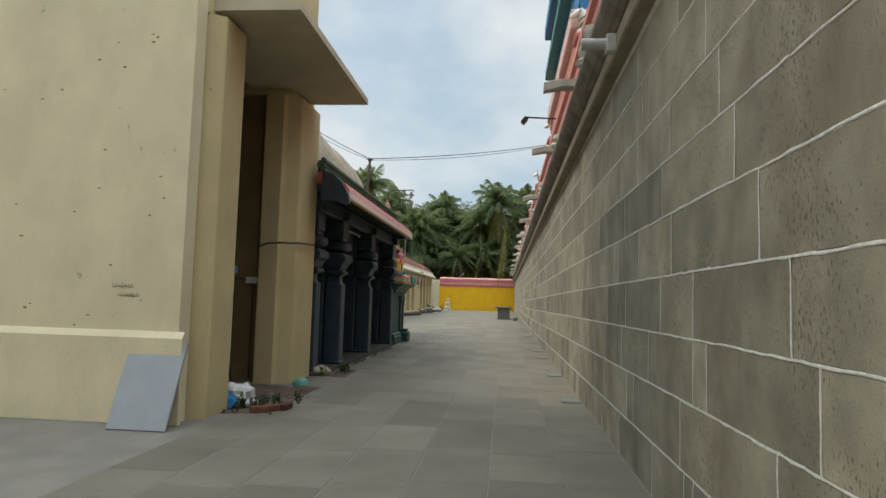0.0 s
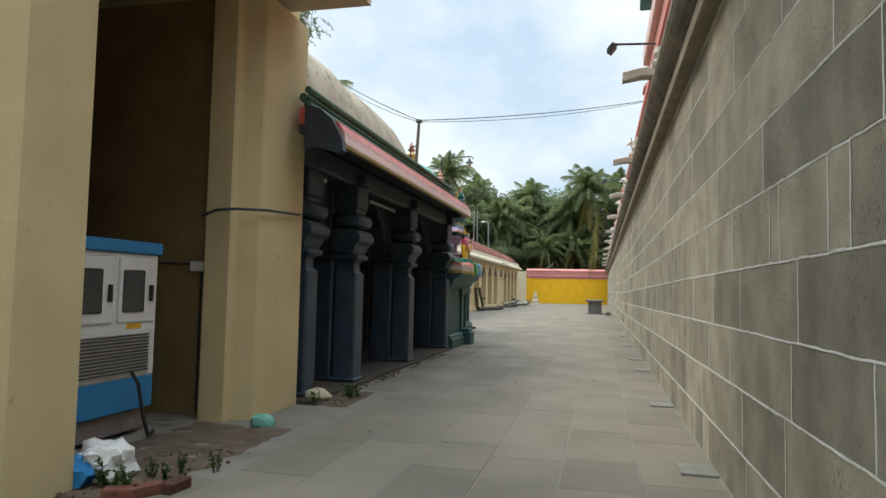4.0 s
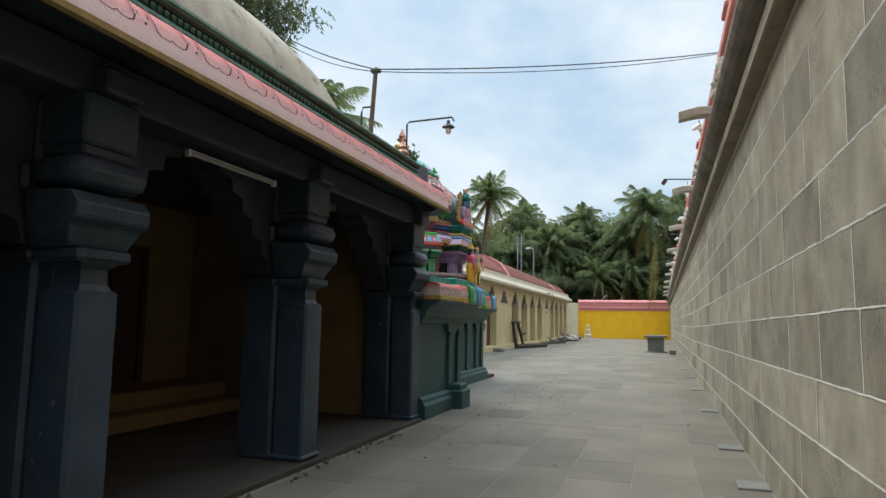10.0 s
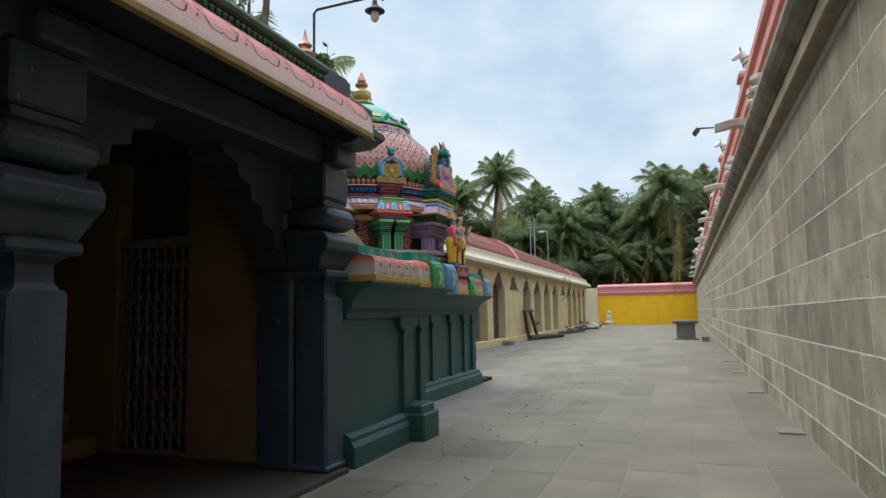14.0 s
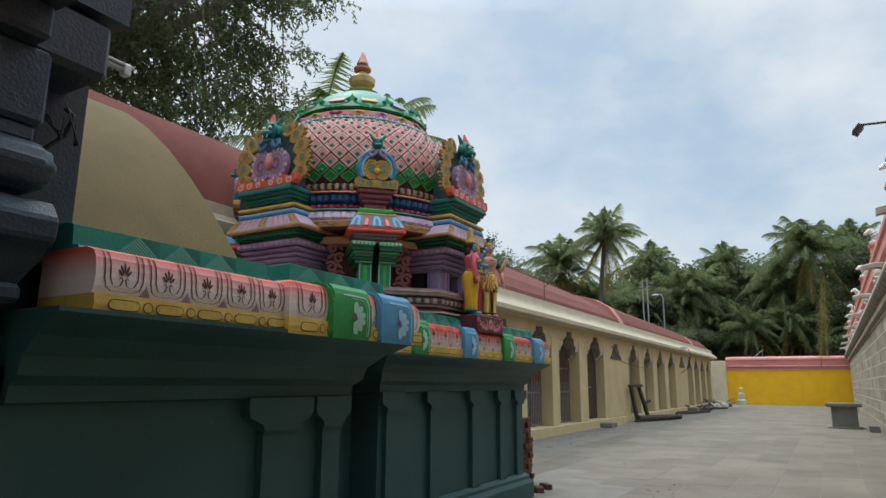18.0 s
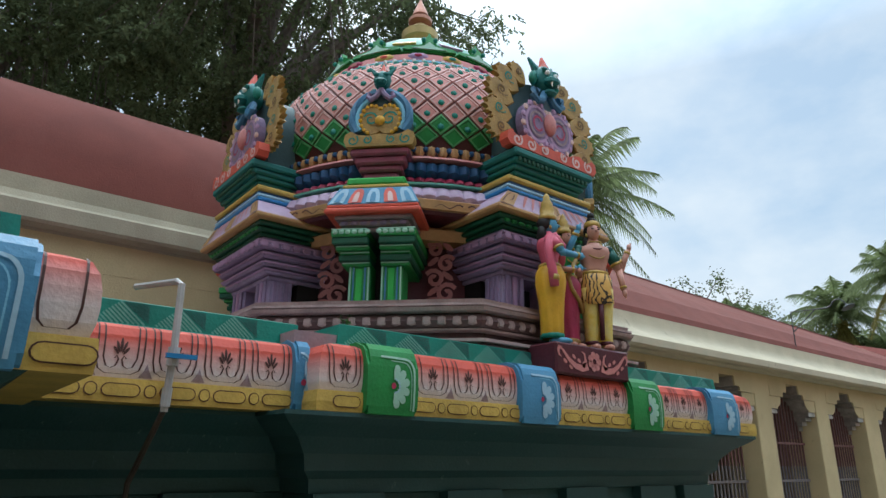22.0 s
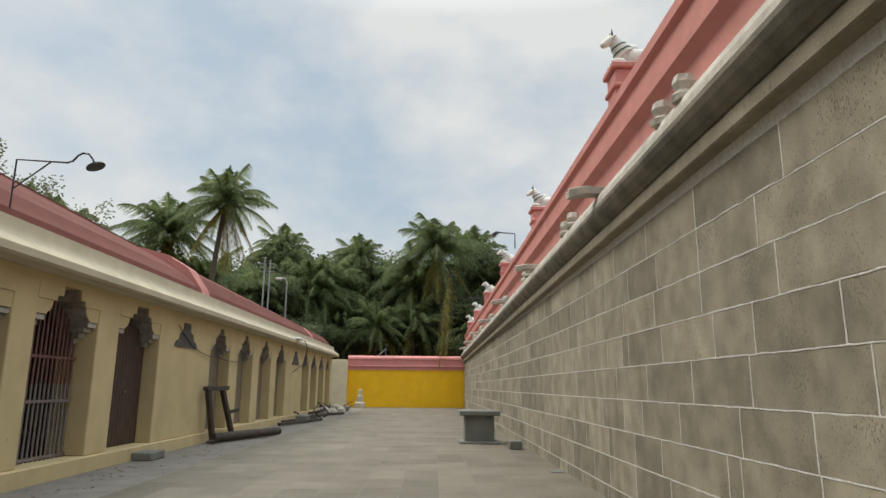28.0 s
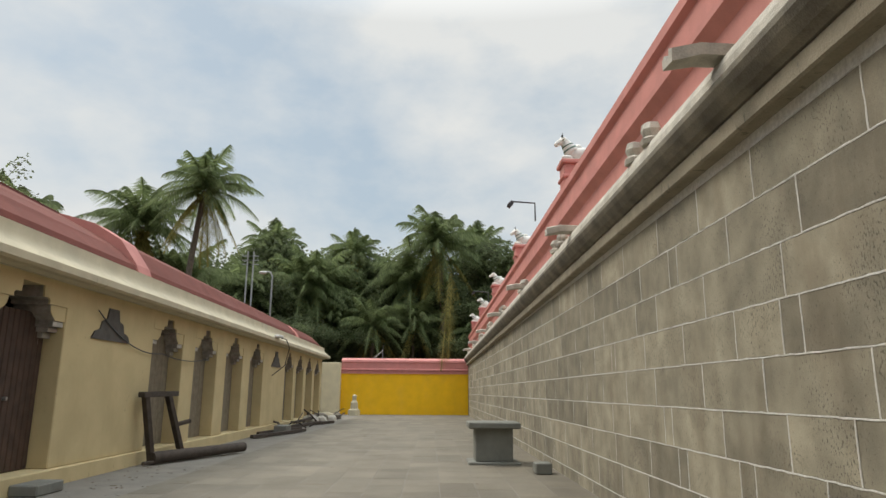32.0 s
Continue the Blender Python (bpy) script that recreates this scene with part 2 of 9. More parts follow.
M["iron_red"] = mat("red_oxide_iron", (0.20, 0.095, 0.085), 0.6, 0.3, 9, 0.2, stain=(0.10, 0.06, 0.05), stain_scale=4)
# near-black stands in for the darkness inside the cloister bays
M["dark_void"] = mat("interior_shade_black", (0.03, 0.027, 0.024), 0.9, 0.3, 3, 0.3)
M["brick"] = mat("red_clay_brick", (0.145, 0.055, 0.035), 0.9, 0.4, 14, 0.7, stain=(0.10, 0.06, 0.05), stain_scale=6, stain_amt=0.7, per=0.4)
M["bark"] = mat("grey_palm_bark", (0.17, 0.14, 0.11), 0.9, 0.4, 8, 0.7)
M["frond"] = mat("palm_leaf", (0.20, 0.25, 0.11), 0.7, 0.35, 1.2, 0.0, per=-0.35, spec=0.15)
M["frond_old"] = mat("yellowed_palm_leaf", (0.32, 0.28, 0.085), 0.7, 0.35, 1.2, 0.0, per=-0.35, spec=0.15)
M["leaf"] = mat("broad_leaf", (0.15, 0.185, 0.09), 0.7, 0.35, 0.8, 0.0, per=-0.4, spec=0.15)
M["weed"] = mat("small_weed", (0.07, 0.13, 0.035), 0.6, 0.3, 9, 0.0, per=-0.35)
M["plastic_white"] = mat("white_enamel", (0.66, 0.66, 0.64), 0.4, 0.1, 5, 0.05)
M["plastic_blue"] = mat("blue_enamel", (0.03, 0.22, 0.48), 0.4, 0.15, 5, 0.05)
M["steel"] = mat("galvanised_steel", (0.42, 0.42, 0.42), 0.4, 0.25, 9, 0.1, metal=0.8)
M["pvc"] = mat("grey_pvc", (0.45, 0.44, 0.42), 0.5, 0.15, 9, 0.05)
M["granite_cut"] = mat("polished_grey_granite", (0.30, 0.315, 0.33), 0.45, 0.10, 3, 0.05, stain=(0.24, 0.25, 0.26), stain_scale=4)
M["table_stone"] = mat("grey_green_stone", (0.21, 0.21, 0.185), 0.8, 0.25, 4, 0.4, stain=(0.13, 0.13, 0.11), stain_scale=2.5)
M["lamp_dark"] = mat("dark_lamp_metal", (0.05, 0.055, 0.06), 0.5, 0.2, 9, 0.1)
M["glass_white"] = mat("milky_bulb", (0.75, 0.74, 0.70), 0.3, 0.05, 9, 0.0)


def pitted(m, amount=0.6, scale=17.0, low=0.63, tone=(0.075, 0.065, 0.05)):
    """Small dark pits and chisel scars over a material's colour, with their own relief."""
    n, l = m.node_tree.nodes, m.node_tree.links
    b = n["Principled BSDF"]
    src = b.inputs["Base Color"].links[0].from_socket
    geo = n.new("ShaderNodeNewGeometry")
    mp = n.new("ShaderNodeMapping")
    mp.inputs["Rotation"].default_value = (0.6, 0, 0)
    mp.inputs["Scale"].default_value = (1, 1.7, 0.8)
    pn, gate = n.new("ShaderNodeTexNoise"), n.new("ShaderNodeTexNoise")
    pn.inputs["Scale"].default_value, pn.inputs["Detail"].default_value, pn.inputs["Roughness"].default_value = scale, 5, 0.6
    gate.inputs["Scale"].default_value, gate.inputs["Detail"].default_value = 1.6, 3
    l.new(geo.outputs["Position"], mp.inputs["Vector"])
    l.new(mp.outputs["Vector"], pn.inputs["Vector"])
    l.new(geo.outputs["Position"], gate.inputs["Vector"])
    gm, pm, add = n.new("ShaderNodeMapRange"), n.new("ShaderNodeMapRange"), n.new("ShaderNodeMath")
    gm.inputs["From Min"].default_value, gm.inputs["From Max"].default_value = 0.35, 0.65
    gm.inputs["To Min"].default_value, gm.inputs["To Max"].default_value = -0.06, 0.06
    pm.inputs["From Min"].default_value, pm.inputs["From Max"].default_value, pm.inputs["To Max"].default_value = low, low + 0.07, amount
    l.new(gate.outputs["Fac"], gm.inputs["Value"])
    l.new(pn.outputs["Fac"], add.inputs[0])
    l.new(gm.outputs["Result"], add.inputs[1])
    l.new(add.outputs[0], pm.inputs["Value"])
    mx = n.new("ShaderNodeMix")
    mx.data_type = "RGBA"
    mx.inputs["B"].default_value = (*tone, 1)
    l.new(pm.outputs["Result"], mx.inputs["Factor"])
    l.new(src, mx.inputs["A"])
    l.new(mx.outputs["Result"], b.inputs["Base Color"])
    bp = n.new("ShaderNodeBump")
    bp.invert = True
    bp.inputs["Strength"].default_value, bp.inputs["Distance"].default_value = 0.6, 0.01
    l.new(pm.outputs["Result"], bp.inputs["Height"])
    l.new(b.inputs["Normal"].links[0].from_socket, bp.inputs["Normal"])
    l.new(bp.outputs["Normal"], b.inputs["Normal"])


def leafy(m, share=0.5):
    """Let light shine through thin leaves."""
    n, l = m.node_tree.nodes, m.node_tree.links
    b, out = n["Principled BSDF"], n["Material Output"]
    tr, mx = n.new("ShaderNodeBsdfTranslucent"), n.new("ShaderNodeMixShader")
    l.new(b.inputs["Base Color"].links[0].from_socket, tr.inputs["Color"])
    mx.inputs[0].default_value = share
    l.new(b.outputs[0], mx.inputs[1])
    l.new(tr.outputs[0], mx.inputs[2])
    l.new(mx.outputs[0], out.inputs["Surface"])


for k in ("leaf", "frond", "frond_old", "weed"):
    leafy(M[k], 0.6)
pitted(M["stone"], 0.75, 38.0, 0.595)
pitted(M["stone_rest"], 0.75, 38.0, 0.595)
pitted(M["pavement"], 0.3, 9.0, 0.64)
pitted(M["pavement_rest"], 0.3, 9.0, 0.64)
pitted(M["dome_white"], 0.75, 6.0, 0.60)
pitted(M["fascia"], 0.5, 8.0, 0.62)
pitted(M["cream"], 0.5, 7.0, 0.69)
pitted(M["cream_pale"], 0.5, 7.0, 0.70)
pitted(M["blue_paint"], 0.5, 16.0, 0.69, (0.22, 0.25, 0.27))
pitted(M["teal"], 0.35, 14.0, 0.70, (0.22, 0.30, 0.30))
pitted(M["whitewash"], 0.5, 4.0, 0.66, (0.25, 0.22, 0.17))


# ---- mesh helpers ----
def box(bm, x0, x1, y0, y1, z0, z1, bevel=0.0, mi=0):
    m = Matrix.LocRotScale(((x0 + x1) / 2, (y0 + y1) / 2, (z0 + z1) / 2), None, (x1 - x0, y1 - y0, z1 - z0))
    vs = bmesh.ops.create_cube(bm, size=1, matrix=m)["verts"]
    if bevel:
        es = {e for v in vs for e in v.link_edges}
        bmesh.ops.bevel(bm, geom=list(es), offset=bevel, segments=1, affect="EDGES")
    return vs


def cyl(bm, a, b, r0, r1=None, seg=10, caps=True):
    a, b = Vector(a), Vector(b)
    d = b - a
    m = Matrix.Translation((a + b) / 2) @ d.to_track_quat("Z", "Y").to_matrix().to_4x4()
    return bmesh.ops.create_cone(bm, cap_ends=caps, segments=seg, radius1=r0, radius2=r0 if r1 is None else r1, depth=d.length, matrix=m)["verts"]


def ball(bm, c, r, seg=10, squash=(1, 1, 1)):
    m = Matrix.LocRotScale(c, None, (r * squash[0], r * squash[1], r * squash[2]))
    return bmesh.ops.create_uvsphere(bm, u_segments=seg, v_segments=max(4, seg * 2 // 3), radius=1, matrix=m)["verts"]


def lathe(bm, c, prof, seg=16, turn=0.0, squash=(1, 1)):
    """Turned solid round the vertical through c: prof is (radius, height) from the bottom up."""
    rings = []
    for r, z in prof:
        rings.append([bm.verts.new((c[0] + r * squash[0] * math.cos(turn + 2 * math.pi * i / seg), c[1] + r * squash[1] * math.sin(turn + 2 * math.pi * i / seg), c[2] + z)) for i in range(seg)])
    for a, b in zip(rings, rings[1:]):
        for i in range(seg):
            bm.faces.new((a[i], a[(i + 1) % seg], b[(i + 1) % seg], b[i]))
    bm.faces.new(rings[0][::-1])
    bm.faces.new(rings[-1])


def sweep(bm, prof, path, closed=False):
    """prof: closed outline of (out, up). path: list of (x, y, nx, ny): the outline stands at each place, out along (nx, ny)."""
    rings = [[bm.verts.new((x + nx * o, y + ny * o, z)) for o, z in prof] for x, y, nx, ny in path]
    n = len(prof)
    pairs = list(zip(rings, rings[1:])) + ([(rings[-1], rings[0])] if closed else [])
    for a, b in pairs:
        for i in range(n):
            bm.faces.new((a[i], a[(i + 1) % n], b[(i + 1) % n], b[i]))
    if not closed:
        bm.faces.new(rings[0][::-1])
        bm.faces.new(rings[-1])


def along_y(bm, prof, x, y0, y1):
    """A moulding of outline prof (out towards +x, up) running along y."""
    sweep(bm, prof, [(x, y0, 1, 0), (x, y1, 1, 0)])


def slab_poly(bm, pts, frame_m, depth):
    """A plate: outline pts (u, v) in the plane of frame_m, given depth along its z."""
    a = [bm.verts.new(frame_m @ Vector((u, v, 0))) for u, v in pts]
    b = [bm.verts.new(frame_m @ Vector((u, v, depth))) for u, v in pts]
    n = len(pts)
    bm.faces.new(a[::-1])
    bm.faces.new(b)
    for i in range(n):
        bm.faces.new((a[i], a[(i + 1) % n], b[(i + 1) % n], b[i]))


def tube(bm, pts, r, seg=6):
    """One continuous round pipe along pts."""
    pts = [Vector(p) for p in pts]
    last = None
    for i, p in enumerate(pts):
        d = (pts[min(i + 1, len(pts) - 1)] - pts[max(i - 1, 0)]).normalized()
        u = d.cross(Vector((0.31, 0.17, 0.93))).normalized()
        w = d.cross(u)
        ring = [bm.verts.new(p + u * r * math.cos(2 * math.pi * k / seg) + w * r * math.sin(2 * math.pi * k / seg)) for k in range(seg)]
        if last:
            for k in range(seg):
                bm.faces.new((last[k], last[(k + 1) % seg], ring[(k + 1) % seg], ring[k]))
        else:
            bm.faces.new(ring[::-1])
        last = ring
    bm.faces.new(last)


def mesh_of(name, bm, material, smooth=False):
    bmesh.ops.recalc_face_normals(bm, faces=bm.faces)
    me = bpy.data.meshes.new(name)
    if smooth:
        for f in bm.faces:
            f.smooth = True
    bm.to_mesh(me)
    bm.free()
    if material:
        me.materials.append(M[material] if isinstance(material, str) else material)
    if smooth:
        me.set_sharp_from_angle(angle=radians(38))
    return me


def part(name, bm, material, parent, label="", smooth=False, kind=""):
    ob = new(name, mesh_of(name, bm, material, smooth))
    ob.parent = parent
    return tagged(ob, label, kind=kind)


def thing(name, label, category, group="", kind="", at=(0, 0, 0)):
    ob = new(name)
    ob.empty_display_size = 0.1
    ob.location = at
    return tagged(ob, label, category, group, kind)


def solid(name, bm, material, label, category, group="", kind="", smooth=False):
    return tagged(new(name, mesh_of(name, bm, material, smooth)), label, category, group, kind)


# ochre lowered so the colour holds the shade of the trees
M["ochre_vault"] = mat("tree_shaded_ochre_wash", (0.125, 0.085, 0.018), 0.85, 0.2, 2.5, 0.25, stain=(0.14, 0.09, 0.035), stain_scale=1.2)
# darker copy of the whitewash, with tree shade put into the colour
M["whitewash_in_shade"] = mat("shaded_cream_whitewash", (0.44, 0.39, 0.28), 0.9, 0.22, 2, 0.3, stain=(0.27, 0.23, 0.16), stain_scale=1.3, stain_amt=0.7)
M["crest_red"] = mat("dark_red_oxide", (0.15, 0.045, 0.036), 0.8, 0.2, 3, 0.2)
M["corbel_white"] = mat("chipped_white_step_paint", (0.52, 0.49, 0.44), 0.85, 0.3, 6, 0.3, stain=(0.25, 0.22, 0.18), stain_scale=5)
M["soot_grey"] = mat("soot_grey_plaster", (0.12, 0.11, 0.10), 0.9, 0.35, 5, 0.4, stain=(0.09, 0.085, 0.08), stain_scale=3)
M["corbel_grey"] = mat("grey_stone_corbel", (0.40, 0.36, 0.32), 0.9, 0.4, 6, 0.6, stain=(0.15, 0.135, 0.12), stain_scale=3)
M["old_board"] = mat("faded_board", (0.24, 0.20, 0.14), 0.8, 0.3, 6, 0.3)
M["lilac_dark"] = mat("dusty_violet_paint", (0.29, 0.21, 0.34), 0.55, 0.2, 6, 0.2)
M["gold_bright"] = mat("bright_yellow_paint", (0.75, 0.42, 0.03), 0.5, 0.2, 8, 0.1)
# stained ochre dimmed in colour for the shade of indoor walls and steps
M["dim_ochre"] = mat("shade_dim_stained_ochre", (0.26, 0.185, 0.085), 0.9, 0.25, 1.7, 0.3, stain=(0.17, 0.12, 0.06), stain_scale=1.2, stain_amt=0.7)
# stone tone lowered to hold the shade inside the hall
M["trodden"] = mat("hall_shade_dark_stone", (0.060, 0.050, 0.038), 0.85, 0.35, 2, 0.4, stain=(0.05, 0.042, 0.035), stain_scale=1.5)
M["dull_tube"] = mat("dusty_glass_tube", (0.42, 0.42, 0.40), 0.35, 0.1, 9, 0.0)
M["slate_line"] = mat("grey_line_paint", (0.16, 0.10, 0.11), 0.7, 0.3, 9, 0.0)
M["brown_stain"] = mat("brown_chip", (0.22, 0.14, 0.07), 0.9, 0.3, 9, 0.1)
M["dark_timber"] = mat("weathered_dark_timber", (0.075, 0.058, 0.045), 0.85, 0.4, 7, 0.6)
M["dead_leaf"] = mat("dry_brown_leaf", (0.10, 0.065, 0.035), 0.8, 0.3, 9, 0.0)
M["dark_glass"] = mat("dark_glass", (0.03, 0.035, 0.04), 0.12, 0.1, 3, 0.0, spec=0.6)


def fade_mat(name, low, high, z0, z1):
    """Brush-faded paint: one colour at height z0 passing into another at z1."""
    m = mat(name, low, 0.6, 0.12, 9, 0.2)
    n, l = m.node_tree.nodes, m.node_tree.links
    geo = n.new("ShaderNodeNewGeometry")
    sep = n.new("ShaderNodeSeparateXYZ")
    mr = n.new("ShaderNodeMapRange")
    mr.inputs["From Min"].default_value, mr.inputs["From Max"].default_value = z0, z1
    l.new(geo.outputs["Position"], sep.inputs[0])
    l.new(sep.outputs["Z"], mr.inputs["Value"])
    mixes = [k for k in n if k.bl_idname == "ShaderNodeMix" and k.blend_type == "MIX"]
    first = mixes[0]
    for lk in list(l):
        if lk.to_node == first and lk.to_socket.name == "Factor":
            l.remove(lk)
    first.inputs["A"].default_value, first.inputs["B"].default_value = (*low, 1), (*high, 1)
    l.new(mr.outputs["Result"], first.inputs["Factor"])
    return m


M["petal_panel"] = fade_mat("white_to_red_brushed_paint", (0.70, 0.60, 0.56), (0.58, 0.085, 0.05), 2.0, 2.12)
M["eave_roll"] = fade_mat("pale_to_rose_brushed_paint", (0.66, 0.49, 0.45), (0.55, 0.105, 0.08), 3.21, 3.40)
M["slate_teal"] = mat("slate_teal_paint", (0.07, 0.13, 0.14), 0.6, 0.2, 3, 0.2, stain=(0.10, 0.16, 0.16), stain_scale=2)
M["mauve"] = mat("grey_mauve_paint", (0.36, 0.26, 0.28), 0.6, 0.25, 6, 0.2)
M["deep_green"] = mat("deep_green_paint", (0.012, 0.10, 0.05), 0.5, 0.3, 6, 0.2)
M["teal_bright"] = mat("sea_green_paint", (0.02, 0.19, 0.17), 0.5, 0.25, 6, 0.2)
M["tan"] = mat("tan_paint", (0.52, 0.30, 0.12), 0.55, 0.25, 7, 0.2)
M["jade_light"] = mat("light_jade_paint", (0.16, 0.42, 0.33), 0.55, 0.2, 6, 0.1)
M["copper"] = mat("dull_copper", (0.45, 0.22, 0.15), 0.4, 0.2, 8, 0.1, metal=0.6)
M["brass"] = mat("dull_brass", (0.55, 0.42, 0.18), 0.4, 0.2, 8, 0.1, metal=0.5)
M["block_blue"] = mat("soft_blue_paint", (0.085, 0.28, 0.46), 0.5, 0.2, 5, 0.2)
M["mint"] = mat("pale_mint_paint", (0.36, 0.60, 0.45), 0.55, 0.15, 8, 0.1)
M["ice"] = mat("pale_ice_blue_paint", (0.36, 0.56, 0.68), 0.55, 0.15, 8, 0.1)
M["lilac_pale"] = mat("pale_lilac_paint", (0.56, 0.42, 0.56), 0.55, 0.25, 7, 0.2, stain=(0.40, 0.30, 0.42), stain_scale=5)
M["violet_light"] = mat("faded_violet_paint", (0.35, 0.28, 0.43), 0.55, 0.3, 7, 0.2, stain=(0.22, 0.15, 0.28), stain_scale=5)
M["blue_deep"] = mat("deep_blue_paint", (0.028, 0.10, 0.23), 0.5, 0.3, 7, 0.2)
M["blue_soft"] = mat("dusty_blue_paint", (0.07, 0.22, 0.38), 0.55, 0.3, 9, 0.2, stain=(0.2, 0.35, 0.48), stain_scale=9)
M["lattice"] = mat("dark_maroon_lattice", (0.10, 0.025, 0.022), 0.6, 0.3, 9, 0.1)
M["salmon"] = mat("salmon_paint", (0.63, 0.27, 0.23), 0.6, 0.25, 9, 0.2, stain=(0.66, 0.36, 0.30), stain_scale=7, per=0.10)
M["salmon_rim"] = mat("pale_salmon_paint", (0.72, 0.45, 0.40), 0.6, 0.25, 30, 0.2)
M["green_rim"] = mat("light_green_paint", (0.14, 0.42, 0.16), 0.6, 0.3, 30, 0.2)
M["green_bright"] = mat("vivid_green_paint", (0.05, 0.42, 0.07), 0.5, 0.2, 7, 0.2)
M["flame_gold"] = mat("old_ochre_gold_paint", (0.46, 0.29, 0.075), 0.55, 0.35, 12, 0.3, stain=(0.26, 0.15, 0.05), stain_scale=9)
M["crimson_dull"] = mat("dusty_crimson_paint", (0.30, 0.075, 0.12), 0.6, 0.3, 9, 0.2)
M["rose_dull"] = mat("dull_rose_paint", (0.33, 0.12, 0.11), 0.6, 0.25, 9, 0.2)
M["brown_line"] = mat("dark_brown_line_paint", (0.085, 0.032, 0.024), 0.6, 0.2, 9, 0.0)


def ribbon(bm, pts, width, place, taper=False):
    """A raised painted line along pts (u, v); place maps (u, v) to a point on the surface."""
    n = len(pts)
    prev = None
    for i in range(n):
        a, b = pts[max(0, i - 1)], pts[min(n - 1, i + 1)]
        d = math.hypot(b[0] - a[0], b[1] - a[1]) or 1
        w = width * (1 - 0.8 * i / (n - 1) if taper else 1) / 2
        ox, oy = -(b[1] - a[1]) / d * w, (b[0] - a[0]) / d * w
        cur = (bm.verts.new(place(pts[i][0] + ox, pts[i][1] + oy)), bm.verts.new(place(pts[i][0] - ox, pts[i][1] - oy)))
        if prev:
            bm.faces.new((prev[0], prev[1], cur[1], cur[0]))
        prev = cur


def blob(bm, c, a, b, place, n=10, rot=0.0):
    """A raised painted oval round c."""
    bm.faces.new([bm.verts.new(place(c[0] + a * math.cos(2 * math.pi * i / n) * math.cos(rot) - b * math.sin(2 * math.pi * i / n) * math.sin(rot), c[1] + a * math.cos(2 * math.pi * i / n) * math.sin(rot) + b * math.sin(2 * math.pi * i / n) * math.cos(rot))) for i in range(n)])


def spiral(c, r0, r1, a0, turns, n=14):
    return [(c[0] + (r0 + (r1 - r0) * i / n) * math.cos(a0 + turns * 2 * math.pi * i / n), c[1] + (r0 + (r1 - r0) * i / n) * math.sin(a0 + turns * 2 * math.pi * i / n)) for i in range(n + 1)]


M["brass_paint"] = mat("gold_paint", (0.55, 0.36, 0.07), 0.4, 0.3, 20, 0.2)
M["skin_tan"] = mat("brown_flesh_paint", (0.50, 0.24, 0.16), 0.5, 0.15, 8, 0.1)
M["cloth_yellow"] = mat("white_yellow_cloth_paint", (0.72, 0.60, 0.22), 0.55, 0.2, 14, 0.1, col2=(0.72, 0.52, 0.06))
M["jade_dark"] = mat("dark_jade_paint", (0.012, 0.12, 0.09), 0.5, 0.2, 8, 0.1)
M["rim_ochre"] = mat("dirty_ochre_paint", (0.42, 0.30, 0.11), 0.6, 0.3, 8, 0.2, stain=(0.25, 0.18, 0.08), stain_scale=4)
M["shawl_pink"] = mat("pink_shawl_paint", (0.66, 0.12, 0.18), 0.55, 0.2, 9, 0.1)
M["tiger"] = mat("striped_skin_paint", (0.72, 0.42, 0.10), 0.55, 0.1, 8, 0.1)
tn, tl = M["tiger"].node_tree.nodes, M["tiger"].node_tree.links
t_wave, t_ramp, t_mix, t_geo = tn.new("ShaderNodeTexWave"), tn.new("ShaderNodeMapRange"), tn.new("ShaderNodeMix"), tn.new("ShaderNodeNewGeometry")
t_wave.inputs["Scale"].default_value, t_wave.inputs["Distortion"].default_value = 13.0, 9.0
t_ramp.inputs["From Min"].default_value, t_ramp.inputs["From Max"].default_value = 0.72, 0.80
t_mix.data_type = "RGBA"
t_mix.inputs["B"].default_value = (0.03, 0.02, 0.015, 1)
tb = tn["Principled BSDF"]
tl.new(t_geo.outputs["Position"], t_wave.inputs["Vector"])
tl.new(t_wave.outputs["Fac"], t_ramp.inputs["Value"])
tl.new(t_ramp.outputs["Result"], t_mix.inputs["Factor"])
tl.new(tb.inputs["Base Color"].links[0].from_socket, t_mix.inputs["A"])
tl.new(t_mix.outputs["Result"], tb.inputs["Base Color"])

# ---- setting: ground, enclosure walls ----
DROP = 0.0057                                   # the wall's courses fall this much per metre along y


def drop(y):
    return DROP * (y + 1)


bm = bmesh.new()
bmesh.ops.create_grid(bm, x_segments=2, y_segments=2, size=900, matrix=Matrix.Translation((0, 30, -0.06)))
solid("ground", bm, "earth", "bare brown earth round the temple yard", "ground", kind="structure")


def tilted_run(bm, prof, x, y0, y1):
    """A moulding along the east wall; out is towards the yard (-x), heights follow the wall's fall."""
    rings = [[bm.verts.new((x - o, y, z - drop(y))) for o, z in prof] for y in (y0, y1)]
    n = len(prof)
    for i in range(n):
        bm.faces.new((rings[0][i], rings[0][(i + 1) % n], rings[1][(i + 1) % n], rings[1][i]))
    bm.faces.new(rings[0][::-1])
    bm.faces.new(rings[1])


